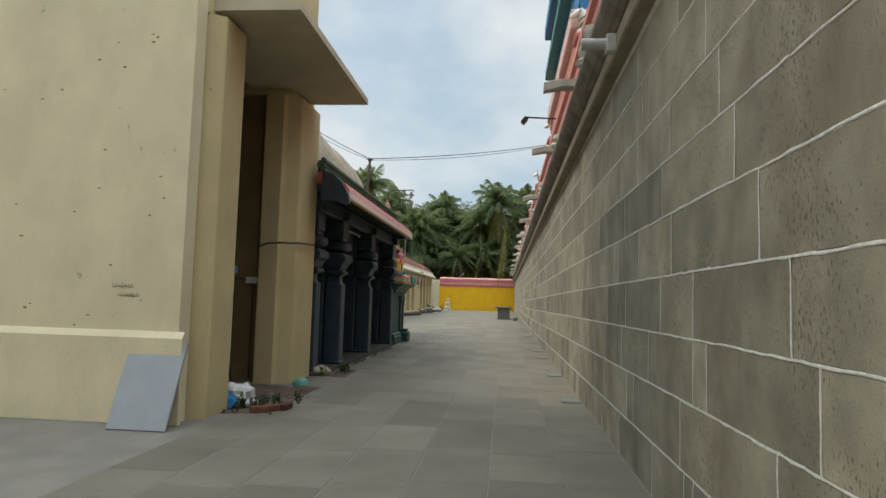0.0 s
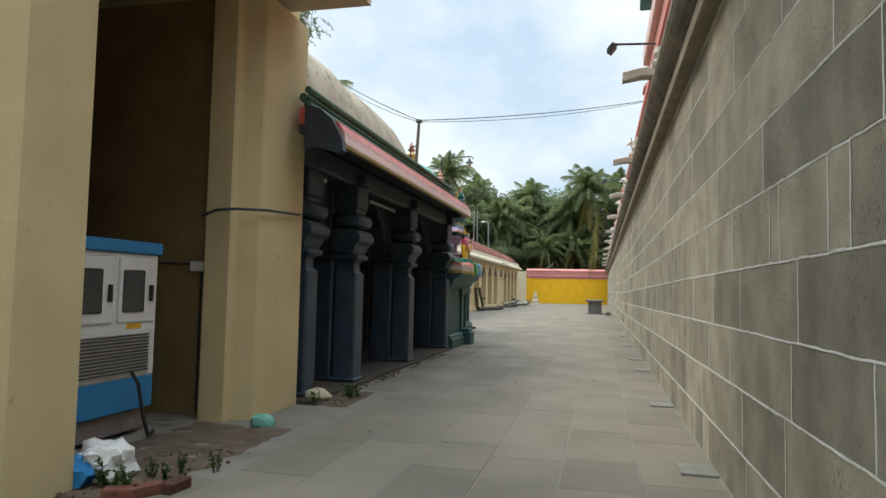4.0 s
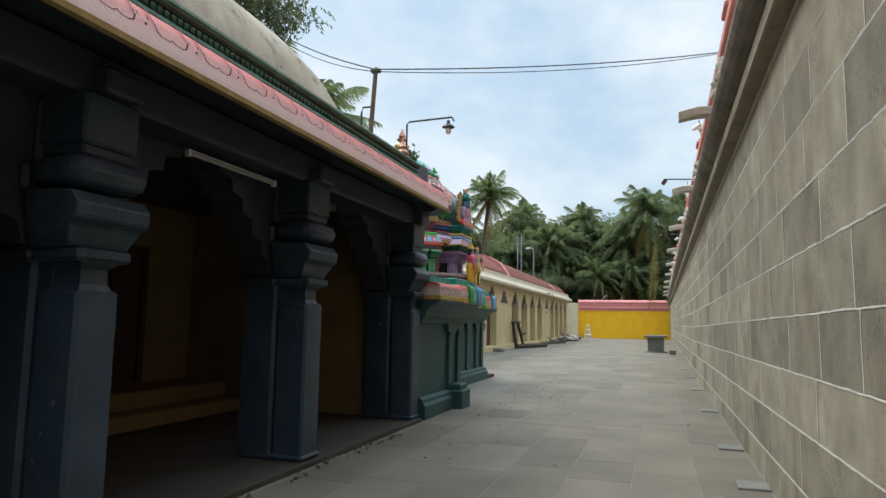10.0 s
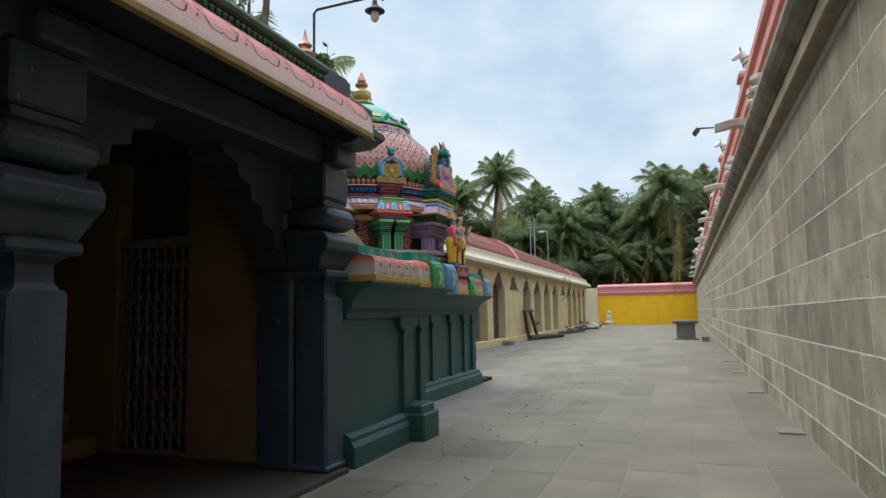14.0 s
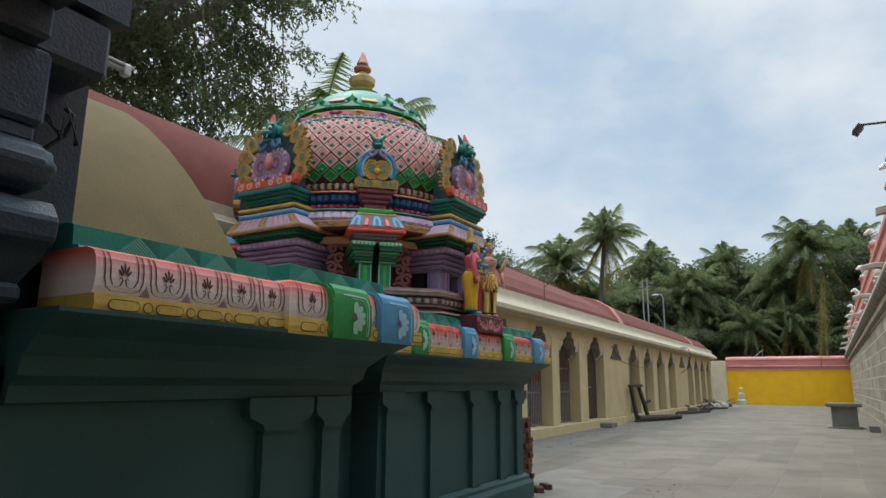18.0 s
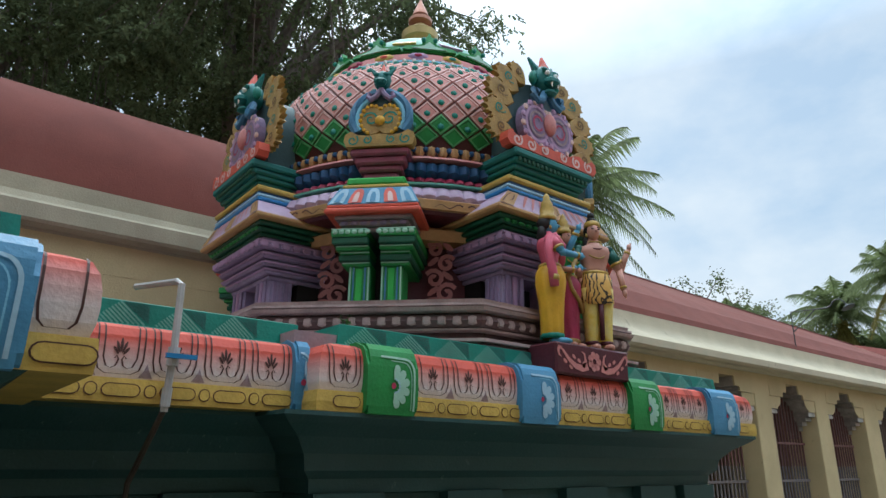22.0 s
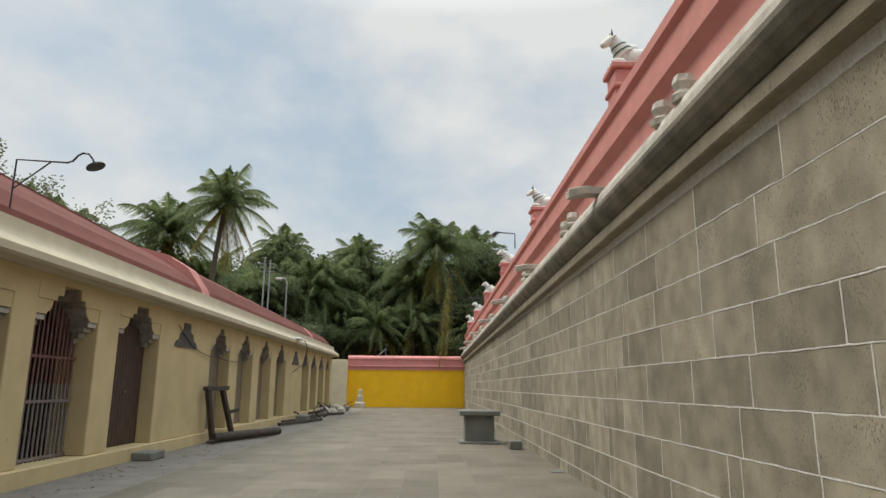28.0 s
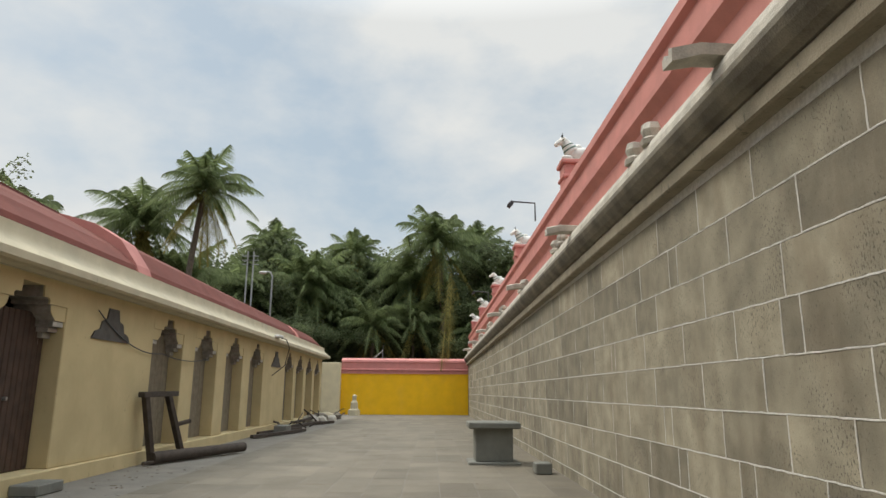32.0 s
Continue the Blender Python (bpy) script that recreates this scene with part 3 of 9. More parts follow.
WY0, WY1 = -7.0, 80.0
bm = bmesh.new()
tilted_run(bm, [(-0.003, -0.6), (-0.9, -0.6), (-0.9, 4.4), (-0.003, 4.4)], 0, WY0, WY1)
wall_east = solid("wall_east", bm, "mortar", "tall enclosure wall of grey granite blocks with white joints", "wall", kind="structure")
bm = bmesh.new()
tilted_run(bm, [(-0.3, 3.95), (0.12, 3.955), (0.14, 3.975), (0.14, 4.12), (0.12, 4.14), (-0.3, 4.14)], 0, WY0, WY1)
part("fascia", bm, "fascia", wall_east, "dull stone beam under the ledge")
bm = bmesh.new()
tilted_run(bm, [(-0.3, 4.14), (0.15, 4.14), (0.18, 4.17), (0.21, 4.19), (0.27, 4.27), (0.30, 4.33), (0.30, 4.38), (0.28, 4.41), (-0.3, 4.41)], 0, WY0, WY1)
part("ledge", bm, "ledge", wall_east, "soot-blackened projecting stone ledge")
bm = bmesh.new()
tilted_run(bm, [(-0.6, 4.41), (0.27, 4.41), (0.26, 4.50), (0.22, 4.60), (0.08, 4.66), (-0.6, 4.66)], 0, WY0, WY1)
part("coping", bm, "lime_coping", wall_east, "weathered grey lime coping")
bm = bmesh.new()
tilted_run(bm, [(-0.8, 4.66), (-0.10, 4.66), (-0.10, 5.22), (0.02, 5.34), (0.02, 5.42), (-0.06, 5.46), (-0.07, 5.82), (0.0, 5.88), (0.0, 6.02), (-0.14, 6.12), (-0.14, 6.24), (-0.24, 6.34), (-0.8, 6.34)], 0, WY0, WY1)
part("parapet", bm, "pink", wall_east, "pink painted stepped parapet on the wall")

# the courses fall along the wall and settle: heights of the bed joints at three places
BEDS = [(0.405, 0.345, 0.20), (0.85, 0.785, 0.63), (1.255, 1.20, 1.035), (1.675, 1.635, 1.455), (2.11, 2.08, 1.89), (2.515, 2.51, 2.315), (2.93, 2.98, 2.74), (3.40, 3.44, 3.18), (3.84, 3.83, 3.63)]


def bed(k, y):
    """Height of bed joint k at y; below the first lies the footing."""
    if k < 0:
        return -0.05
    a, b, c = BEDS[k]
    if y < 12:
        return a + (b - a) * max(0.0, (y - 4) / 8)
    return b + (c - b) * min(1.0, (y - 12) / 20)


# upright joints that break the courses, and random ones between them
JOINTS = ((5.39,), (4.58, 6.14, 6.46, 13.6, 15.59), (4.02, 4.29, 5.54, 6.76, 13.07, 13.37, 14.98, 33.78, 34.04, 35.75, 37.75, 38.02), (2.9, 6.55, 12.66, 15.88, 32.62, 35.12, 38.28),
          (3.23, 4.83, 5.95, 12.79, 13.98, 15.6, 31.92, 33.47, 36.12, 38.66, 40.05), (3.55, 5.1, 6.64, 11.43, 13.19, 14.65, 32.15, 34.12, 35.53, 36.83, 37.11, 39.09),
          (3.79, 4.87, 6.02, 12.67, 15.03, 31.24, 32.9, 34.35, 35.72, 37.01, 38.47), (11.74, 13.56, 31.53, 33.15, 34.35, 35.57, 36.71, 37.88), (31.25, 32.68, 34.36, 35.88, 37.34, 38.48))
rj = random.Random(5)
COURSES = []
for known in JOINTS:
    ys = [WY0]
    for stop in known + (WY1,):
        gap = stop - ys[-1]
        n = max(1, round(gap / rj.uniform(1.15, 1.4))) if gap > 1.9 else 1
        cuts = sorted(rj.uniform(-0.22, 0.22) + i for i in range(1, n))
        a = ys[-1]
        for c in cuts:
            ys.append(a + gap * c / n)
            if rj.random() < 0.07:
                ys.append(ys[-1] + rj.uniform(0.18, 0.3))
        ys.append(stop)
    COURSES.append(ys)
# raised, hand-drawn lime lines on the joints
for k in range(9):
    vs, fs = [], []
    y = WY0
    row = []
    while y < WY1:
        w, dz = rj.uniform(0.0048, 0.0078), rj.uniform(-0.005, 0.005)
        row.append(len(vs))
        for o, h in ((0.0034, -w), (0.0048, -w * 0.6), (0.0048, w * 0.6), (0.0034, w)):
            vs.append((-o, y, bed(k, y) + dz + h))
        y += rj.uniform(0.05, 0.14) if y < 42 else 0.6
    for a, b in zip(row, row[1:]):
        for i in range(3):
            fs.append((a + i, a + i + 1, b + i + 1, b + i))
    for y in COURSES[k][1:-1]:
        z0, z1 = bed(k - 1, y), bed(k, y)
        row = []
        for j in range(6):
            w, dy = rj.uniform(0.006, 0.0088), rj.uniform(-0.004, 0.004)
            row.append(len(vs))
            for o, h in ((0.0034, -w), (0.0046, -w * 0.6), (0.0046, w * 0.6), (0.0034, w)):
                vs.append((-o, y + dy + h, z0 + (z1 - z0) * j / 5))
        for a, b in zip(row, row[1:]):
            for i in range(3):
                fs.append((a + i, b + i, b + i + 1, a + i + 1))
    me = bpy.data.meshes.new("joint_line")
    me.from_pydata(vs, [], fs)
    me.materials.append(M["mortar"])
    o = new("joint_line", me)
    o.parent = wall_east

bm = bmesh.new()
box(bm, -10.4, 0.05, 80, 80.6, 0, 2.85)
wall_north = solid("wall_north", bm, "yellow", "yellow limewashed end wall of the yard", "wall", kind="structure")
bm = bmesh.new()
sweep(bm, [(-0.6, 2.85), (0.05, 2.85), (0.05, 3.05), (0.14, 3.08), (0.14, 3.16), (0.0, 3.2), (0.02, 3.62), (0.08, 3.66), (0.05, 3.8), (-0.25, 3.95), (-0.6, 3.8)], [(-9.1, 80, 0, -1), (0.05, 80, 0, -1)])
part("coping", bm, "pink_light", wall_north, "light pink moulded coping")
bm = bmesh.new()
box(bm, -10.4, -9.10, 79.3, 79.98, 0, 3.6, 0.02)
solid("wall_return", bm, "cream_pale", "short off-white return wall beside the yellow wall", "wall", kind="structure")
# walls behind the camera close the yard
bm = bmesh.new()
box(bm, -16, 0.0, -7.4, -7.0, 0, 5)
solid("wall_south", bm, "cream", "plain cream wall closing the yard", "wall", kind="structure")
bm = bmesh.new()
box(bm, -16.4, -16, -7, 8, 0, 5)
solid("wall_west", bm, "cream", "plain cream side wall", "wall", kind="structure")


# ---- gate building ----
def gate_pier(name, y0, y1, xf, xb, z1, label):
    """A pier with its corner to the yard set back in a soft cove."""
    t = thing(name, label, "pier")
    bm = bmesh.new()
    out = [(xb, y0), (xf - 0.20, y0), (xf - 0.185, y0 + 0.03), (xf - 0.175, y0 + 0.075), (xf - 0.15, y0 + 0.10), (xf + 0.03, y0 + 0.20), (xf + 0.05, y0 + 0.225), (xf + 0.05, y1), (xb, y1)]
    slab_poly(bm, out, Matrix.Translation((0, 0, -0.05)), z1 + 0.05)
    bmesh.ops.bevel(bm, geom=[e for e in bm.edges if abs(e.verts[0].co.z - e.verts[1].co.z) > 1 and e.calc_face_angle(0) > 0.5], offset=0.012, segments=2, affect="EDGES")
    part("shaft", bm, "cream", t)
    bm = bmesh.new()
    box(bm, xb - 0.03, xb + 0.08, y0 + 0.03, y0 + 0.14, -0.05, z1 - 0.02, 0.008)
    part("jamb_strip", bm, "cream", t, "narrow cream strip beside the passage")
    return t


gate_pier("gate_pier", 7.25, 8.05, -4.60, -5.15, 4.75, "cream limewashed stepped gate pier with scuffs and stains")
gate_pier("gate_pier", 10.42, 11.66, -4.66, -5.15, 4.75, "cream limewashed stepped gate pier bound with a cable")
# front wall carried up out of view to 17 m to block sunlight
bm = bmesh.new()
box(bm, -15.9, -4.72, 7.05, 7.3, 0, 17.0)
wall_gate = solid("wall_gate_front", bm, "cream_pale", "broad cream limewashed gate house wall with scratched marks", "wall", kind="structure")
bm = bmesh.new()
sweep(bm, [(0, 0), (0.07, 0), (0.07, 0.93), (0.02, 1.0), (0, 1.0)], [(-15.9, 7.048, 0, -1), (-4.64, 7.048, 0, -1)])
part("dado", bm, "cream_pale", wall_gate, "raised cream dado course")
# unseen upper mass, height chosen to shade the near east wall
bm = bmesh.new()
box(bm, -15.9, -4.72, 7.3, 8.0, 4.75, 17.0)
box(bm, -15.9, -4.72, 10.45, 11.62, 4.75, 17.0)
box(bm, -15.9, -4.73, 8.0, 10.45, 5.06, 17.0)
solid("wall_gate_upper", bm, "cream", "upper part of the cream gate house, raised out of view to shade the near wall", "wall", kind="structure")
# passage walls wear the ochre whose colour already includes indoor shade
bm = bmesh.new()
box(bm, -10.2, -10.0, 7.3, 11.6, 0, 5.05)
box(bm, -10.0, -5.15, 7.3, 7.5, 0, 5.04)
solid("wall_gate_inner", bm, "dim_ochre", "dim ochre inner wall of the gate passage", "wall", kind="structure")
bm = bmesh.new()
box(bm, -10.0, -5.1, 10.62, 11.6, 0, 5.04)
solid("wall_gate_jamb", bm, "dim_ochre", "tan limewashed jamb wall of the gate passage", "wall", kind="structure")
bm = bmesh.new()
sweep(bm, [(-0.8, 4.83), (0.95, 4.83), (0.95, 4.93), (-0.8, 5.05)], [(-4.6, 7.46, 1, 0), (-4.6, 11.32, 1, 0)])
tagged(new("canopy", mesh_of("canopy", bm, "whitewash")), "thin projecting concrete canopy over the gate", "canopy")

# ---- dark pillared hall ----
HALL_Y0, HALL_Y1 = 11.66, 19.55
COLS_Y = (12.05, 13.48, 16.35, 19.48)


def hall_column(ahead=True):
    """Compound pier: a square column with stepped corbel arms, and a colonette with a cushioned capital towards the yard."""
    c = thing("stone_column", "blue-black painted carved stone column of the hall", "column", "columns of the hall")

    def block(name, x0, x1, w, z0, z1, bev, mname="blue_paint", under=None):
        bm = bmesh.new()
        box(bm, x0, x1, -w, w, z0, z1, bev)
        return part(name, bm, mname, under or c)

    block("base", -0.31, 0.50, 0.195, 0.05, 0.11, 0.02)
    block("shaft", -0.30, 0.11, 0.19, 0.05, 2.2, 0.03)
    block("web", 0.08, 0.20, 0.12, 0.05, 2.9, 0.01)
    block("colonette", 0.13, 0.48, 0.175, 0.05, 1.68, 0.025)
    bm = bmesh.new()
    lathe(bm, (0.31, 0, 0), [(0.215, 1.66), (0.17, 1.72), (0.165, 1.82), (0.23, 1.86), (0.24, 1.88)], 4, math.pi / 4, (0.95, 0.95))
    part("neck", bm, "blue_paint", c)
    block("neck_ring", 0.10, 0.52, 0.225, 1.87, 1.95, 0.02)
    bm = bmesh.new()
    along = [(0.10, 1.95), (0.44, 1.95), (0.50, 2.09), (0.57, 2.14), (0.58, 2.23), (0.52, 2.31), (0.10, 2.33)]
    rings = [[bm.verts.new((x, sg * (0.24 if z < 2.0 else 0.31), z)) for x, z in along] for sg in (-1, 1)]
    for i in range(len(along)):
        j = (i + 1) % len(along)
        bm.faces.new((rings[0][i], rings[0][j], rings[1][j], rings[1][i]))
    bm.faces.new(rings[0][::-1])
    bm.faces.new(rings[1])
    bmesh.ops.bevel(bm, geom=list(bm.edges), offset=0.012, segments=1, affect="EDGES")
    part("lower_cushion", bm, "blue_paint", c)
    bm = bmesh.new()
    box(bm, 0.10, 0.58, -0.31, 0.31, 2.345, 2.565, 0.07)
    bmesh.ops.bevel(bm, geom=[e for e in bm.edges if len(e.link_faces) == 2 and e.calc_face_angle(0) > 0.3], offset=0.025, segments=2, affect="EDGES")
    part("upper_cushion", bm, "blue_paint", c, smooth=True)
    block("cushion_neck", 0.10, 0.48, 0.21, 2.56, 2.64, 0.015)
    block("bearing_block", 0.10, 0.50, 0.235, 2.64, 2.99, 0.02)
    block("beam_end", 0.10, 0.60, 0.17, 2.99, 3.16, 0.02, "black_paint")
    for z0, z1, w in ((1.86, 1.96, 0.24), (2.2, 2.32, 0.26), (2.32, 2.52, 0.32), (2.52, 2.97, 0.24)):
        block("corbel_course", -0.36, 0.12, w, z0, z1, 0.03, "black_paint")
    for g in ((-1, 1) if ahead else (-1,)):
        bm = bmesh.new()
        pts = [(0.15, 2.98), (1.20, 2.98), (1.16, 2.90), (0.98, 2.86), (0.96, 2.74), (0.80, 2.70), (0.78, 2.56), (0.62, 2.52), (0.60, 2.36), (0.44, 2.32), (0.42, 2.16), (0.30, 2.12), (0.26, 1.98), (0.15, 1.96)]
        slab_poly(bm, [(g * u, v) for u, v in pts], Matrix(((0, 0, 1, -0.29), (1, 0, 0, 0), (0, 1, 0, 0), (0, 0, 0, 1))), 0.36)
        part("corbel_arm", bm, "black_paint", c)
    return c


col0 = hall_column()
col0.matrix_basis = pose(-4.98, COLS_Y[1], 0)
for y in COLS_Y[:1] + COLS_Y[2:3]:
    copy_thing(col0, pose(-4.98 if y > 12.5 else -5.10, y, 0))
col1 = hall_column(False)
col1.matrix_basis = pose(-4.98, COLS_Y[3], 0)
bm = bmesh.new()
box(bm, -5.2, -4.52, HALL_Y0 + 0.02, HALL_Y1 + 0.45, 2.98, 3.28, 0.03)
solid("beam", bm, "black_paint", "black stone beams over the hall columns", "beam", kind="structure")
bm = bmesh.new()
box(bm, -11, -4.5, HALL_Y0 + 0.02, 20.06, 3.3, 3.575)
solid("ceiling", bm, "black_paint", "black slab ceiling of the hall", "ceiling", kind="structure")
# hall walls use the same ochre, dimmed in colour for the interior
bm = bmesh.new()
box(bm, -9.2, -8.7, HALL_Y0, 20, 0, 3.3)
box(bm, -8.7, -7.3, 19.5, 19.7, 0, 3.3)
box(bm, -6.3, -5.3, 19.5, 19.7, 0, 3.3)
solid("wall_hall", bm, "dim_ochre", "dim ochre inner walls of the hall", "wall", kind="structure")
bm = bmesh.new()
box(bm, -5.3, -4.86, 19.45, 20.1, 0, 3.3)
box(bm, -7.4, -6.2, 19.95, 20.05, 0, 3.3)
solid("wall_hall_end", bm, "black_paint", "blue-black painted end wall of the hall", "wall", kind="structure")
# floor under the roof: the hall's shade is in its colour
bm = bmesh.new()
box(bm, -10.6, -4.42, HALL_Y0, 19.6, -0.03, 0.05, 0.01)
solid("floor", bm, "trodden", "trodden stone floor of the hall, coloured dark for the shade inside", "floor", kind="structure")
# eave: black soffit, pink roll, yellow rim, green rope course
eave = thing("eave", "curved pink eave with yellow rim over the dark hall", "eave")
E0, E1 = 11.26, 19.12


def eave_run(o_z, mat_name, name, label):
    bm = bmesh.new()
    along_y(bm, o_z, -4.5, E0, E1)
    return part(name, bm, mat_name, eave, label, smooth=True)


eave_run([(0, 3.30), (0.16, 3.30), (0.40, 3.18), (0.55, 3.135), (0.565, 3.15), (0.57, 3.20), (0.40, 3.24), (0.2, 3.36), (0, 3.40)], "black_paint", "soffit", "black underside of the eave")
eave_run([(0.55, 3.115), (0.605, 3.115), (0.61, 3.153), (0.56, 3.16)], "rim_ochre", "rim", "yellow rim of the eave")
eave_run([(0, 3.42), (0.20, 3.38), (0.40, 3.24), (0.56, 3.16), (0.603, 3.155), (0.588, 3.30), (0.50, 3.42), (0.34, 3.52), (0.16, 3.60), (0, 3.62)], "eave_roll", "roll", "pink painted eave roll with scroll pattern")
for z, o, r in ((3.65, 0.10, 0.05), (3.74, 0.04, 0.055), (3.83, 0.10, 0.045)):
    eave_run([(o + r * math.cos(a * math.pi / 4), z + r * math.sin(a * math.pi / 4)) for a in range(8)], "green_rail", "rope_course", "faded green rope moulding")
bm = bmesh.new()
box(bm, -4.62, -4.44, 11.67, 19.7, 3.58, 3.9)
part("parapet", bm, "black_paint", eave)
# weathered white vault over the hall
bm = bmesh.new()
rows = []
for i in range(29):
    y = 11.63 + 7.97 * i / 28
    k = 1.0 if y < 15.6 else math.sqrt(max(0.0, 1 - ((y - 15.6) / 4.0) ** 3.2))
    rows.append([bm.verts.new((-7.7 - 2.85 * (0.35 + 0.65 * k) * math.cos(math.pi * (1 - j / 20)), y, 3.7 + (2.0 * k + (0.12 if y < 14.2 else 0)) * math.sin(math.pi * j / 20) ** 0.8)) for j in range(21)])
for a, b in zip(rows, rows[1:]):
    for j in range(20):
        bm.faces.new((a[j], a[j + 1], b[j + 1], b[j]))
solid("roof_vault", bm, "dome_white", "weathered off-white plastered vault roof with black stains", "roof", kind="structure", smooth=True)
bm = bmesh.new()
box(bm, -11, -4.62, 11.62, 19.6, 3.58, 3.72)
solid("roof_slab", bm, "dome_white", "flat lime roof terrace round the vault", "roof", kind="structure")

# ---- cream cloister with barred bays ----
CX = -9.15
BAYS = [(31.6, "bars"), (34.48, "bars"), (37.2, "bars"), (39.9, "bars"), (42.85, "door"), (45.6, "blind"), (48.6, "open"), (51.4, "open"), (54.2, "open"), (57.0, "open"),
        (60.0, "blind"), (62.7, "open"), (65.2, "open"), (67.7, "open"), (70.2, "open")]
HALF = 1.03
edges = []
for y, kind in BAYS:
    hw = HALF if kind == "bars" else (1.05 if kind == "door" else 0.95)
    if kind != "blind":
        edges.append((y - hw, y + hw))
cl = thing("cloister", "long cream limewashed cloister with stepped arched bays and red vault", "building")
start = 14.0
ys = [start] + [v for e in edges for v in e] + [71.7]
for a, b in zip(ys[0::2], ys[1::2]):
    bm = bmesh.new()
    box(bm, CX - 0.75, CX, a, b, 0.28, 3.40, 0.016)
    part("pier", bm, "cream", cl)
bm = bmesh.new()
box(bm, CX - 0.9, CX + 0.09, start, 71.75, -0.05, 0.28, 0.02)
part("plinth", bm, "cream", cl, "cream plinth with worn edge")
bm = bmesh.new()
box(bm, CX - 0.76, CX + 0.005, start, 71.7, 3.31, 3.62)
part("lintel", bm, "cream", cl)
bm = bmesh.new()
along_y(bm, [(-0.4, 3.44), (0.10, 3.44), (0.14, 3.48), (0.36, 3.46), (0.42, 3.50), (0.42, 3.62), (0.30, 3.72), (0.12, 3.84), (0.06, 3.96), (0.06, 4.12), (-0.4, 4.14)], CX, 29.65, 72.0)
part("cornice", bm, "whitewash", cl, "off-white moulded cornice", smooth=True)
# near cornice gets the whitewash darkened for tree shade
bm = bmesh.new()
along_y(bm, [(-0.6, 3.60), (0.00, 3.60), (0.015, 3.64), (0.13, 3.66), (0.15, 3.69), (0.15, 3.84), (0.12, 3.87), (0.02, 3.90), (-0.02, 3.98), (-0.02, 4.14), (-0.6, 4.14)], CX, start, 29.98)
part("cornice", bm, "whitewash_in_shade", cl, "cream cornice of the near part, coloured darker for the shade of the trees")
bm = bmesh.new()
box(bm, CX - 0.42, CX + 0.065, 29.93, 30.0, 4.10, 4.34, 0.015)
part("cornice_stop", bm, "whitewash", cl, "white block closing the cornice")
# vault with straight flanks, a sharp crest that falls along the yard and a hipped end
RIDGE = ((31.25, 5.82, 0.66), (34.0, 5.75, 0.66), (46.6, 5.48, 0.68), (47.3, 5.40, 0.82), (65.0, 5.20, 0.84), (70.6, 5.12, 0.84))


def flank(zr, k, full):
    """Half section from eave to crest, then the mirrored half; k pulls the section towards the eaves' height, full makes it rounder."""
    one = [(-0.05, 4.12), (-0.12, 4.30), (-0.52, 4.12 + (zr - 4.12) * (full - 0.28)), (-1.15, 4.12 + (zr - 4.12) * full), (-1.98, zr)]
    both = one + [(-4.1 - o, z) for o, z in one[::-1]]
    return [(o, 4.12 + (z - 4.12) * k) for o, z in both]


bm = bmesh.new()
rows = [[bm.verts.new((CX + o, 29.75 + 1.5 * q, z)) for o, z in flank(5.82, k, 0.66)] for q, k in ((0.0, 0.0), (0.22, 0.33), (0.5, 0.64), (0.78, 0.88))]
rows += [[bm.verts.new((CX + o, y, z)) for o, z in flank(zr, 1.0, full)] for y, zr, full in RIDGE]
rows.append([bm.verts.new((CX + o, 71.7, z)) for o, z in flank(5.1, 0.35, 0.84)])
for a, b in zip(rows, rows[1:]):
    for i in range(len(a) - 1):
        bm.faces.new((a[i], a[i + 1], b[i + 1], b[i]))
bm.faces.new(rows[-1][::-1])
part("vault", bm, "roof_red", cl, "red oxide plastered vault with a sharp crest")
bm = bmesh.new()
for y, zr, _ in RIDGE:
    ring = [bm.verts.new((CX - 2.05 + o, y, zr + h)) for o, h in ((0.09, -0.06), (0.09, 0.03), (-0.09, 0.03), (-0.09, -0.06))]
    if y > RIDGE[0][0]:
        for i in range(4):
            bm.faces.new((was[i], was[(i + 1) % 4], ring[(i + 1) % 4], ring[i]))
    else:
        bm.faces.new(ring)
    was = ring
bm.faces.new(was[::-1])
part("crest", bm, "crest_red", cl, "dark red crest along the vault")
arc = [(2.35 * math.cos(math.pi * (1 - j / 14)), 4.1 + 1.22 * math.sin(math.pi * j / 14)) for j in range(15)]
bm = bmesh.new()
along_y(bm, [(o - 2.5, 4.1 + (z - 4.1) * 0.62) for o, z in arc], CX, 26.4, 30.0)
part("low_vault", bm, "roof_red", cl, "low red vault joining two roofs", smooth=True)
bm = bmesh.new()
along_y(bm, [(o * 1.02 - 2.6, 4.15 + (z - 4.1) * 1.5) for o, z in arc], CX, start, 26.6)
part("vault", bm, "roof_red", cl, "taller red oxide barrel vault", smooth=True)
for y, zr in ((46.6, 5.47), (64.0, 5.14)):
    bm = bmesh.new()
    rows = [[bm.verts.new((CX + o + (0.02 if n < 5 else -0.02), yy, z + 0.03)) for n, (o, z) in enumerate(flank(zr, 1.0, 0.83))] for yy in (y, y + 0.7)]
    for i in range(len(rows[0]) - 1):
        bm.faces.new((rows[0][i], rows[0][i + 1], rows[1][i + 1], rows[1][i]))
    bm.faces.new(rows[0])
    bm.faces.new(rows[1][::-1])
    part("vault_rib", bm, "pink", cl, "fresh pink patch band on the vault")
bm = bmesh.new()
box(bm, CX - 5.0, CX - 4.7, start, 71.7, -0.05, 4.2)
box(bm, CX - 5.0, CX - 0.1, 71.4, 71.7, 0, 4.2)
part("back_wall", bm, "ochre", cl)
# soffit and inner floor carry the interior's shade in their colour
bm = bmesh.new()
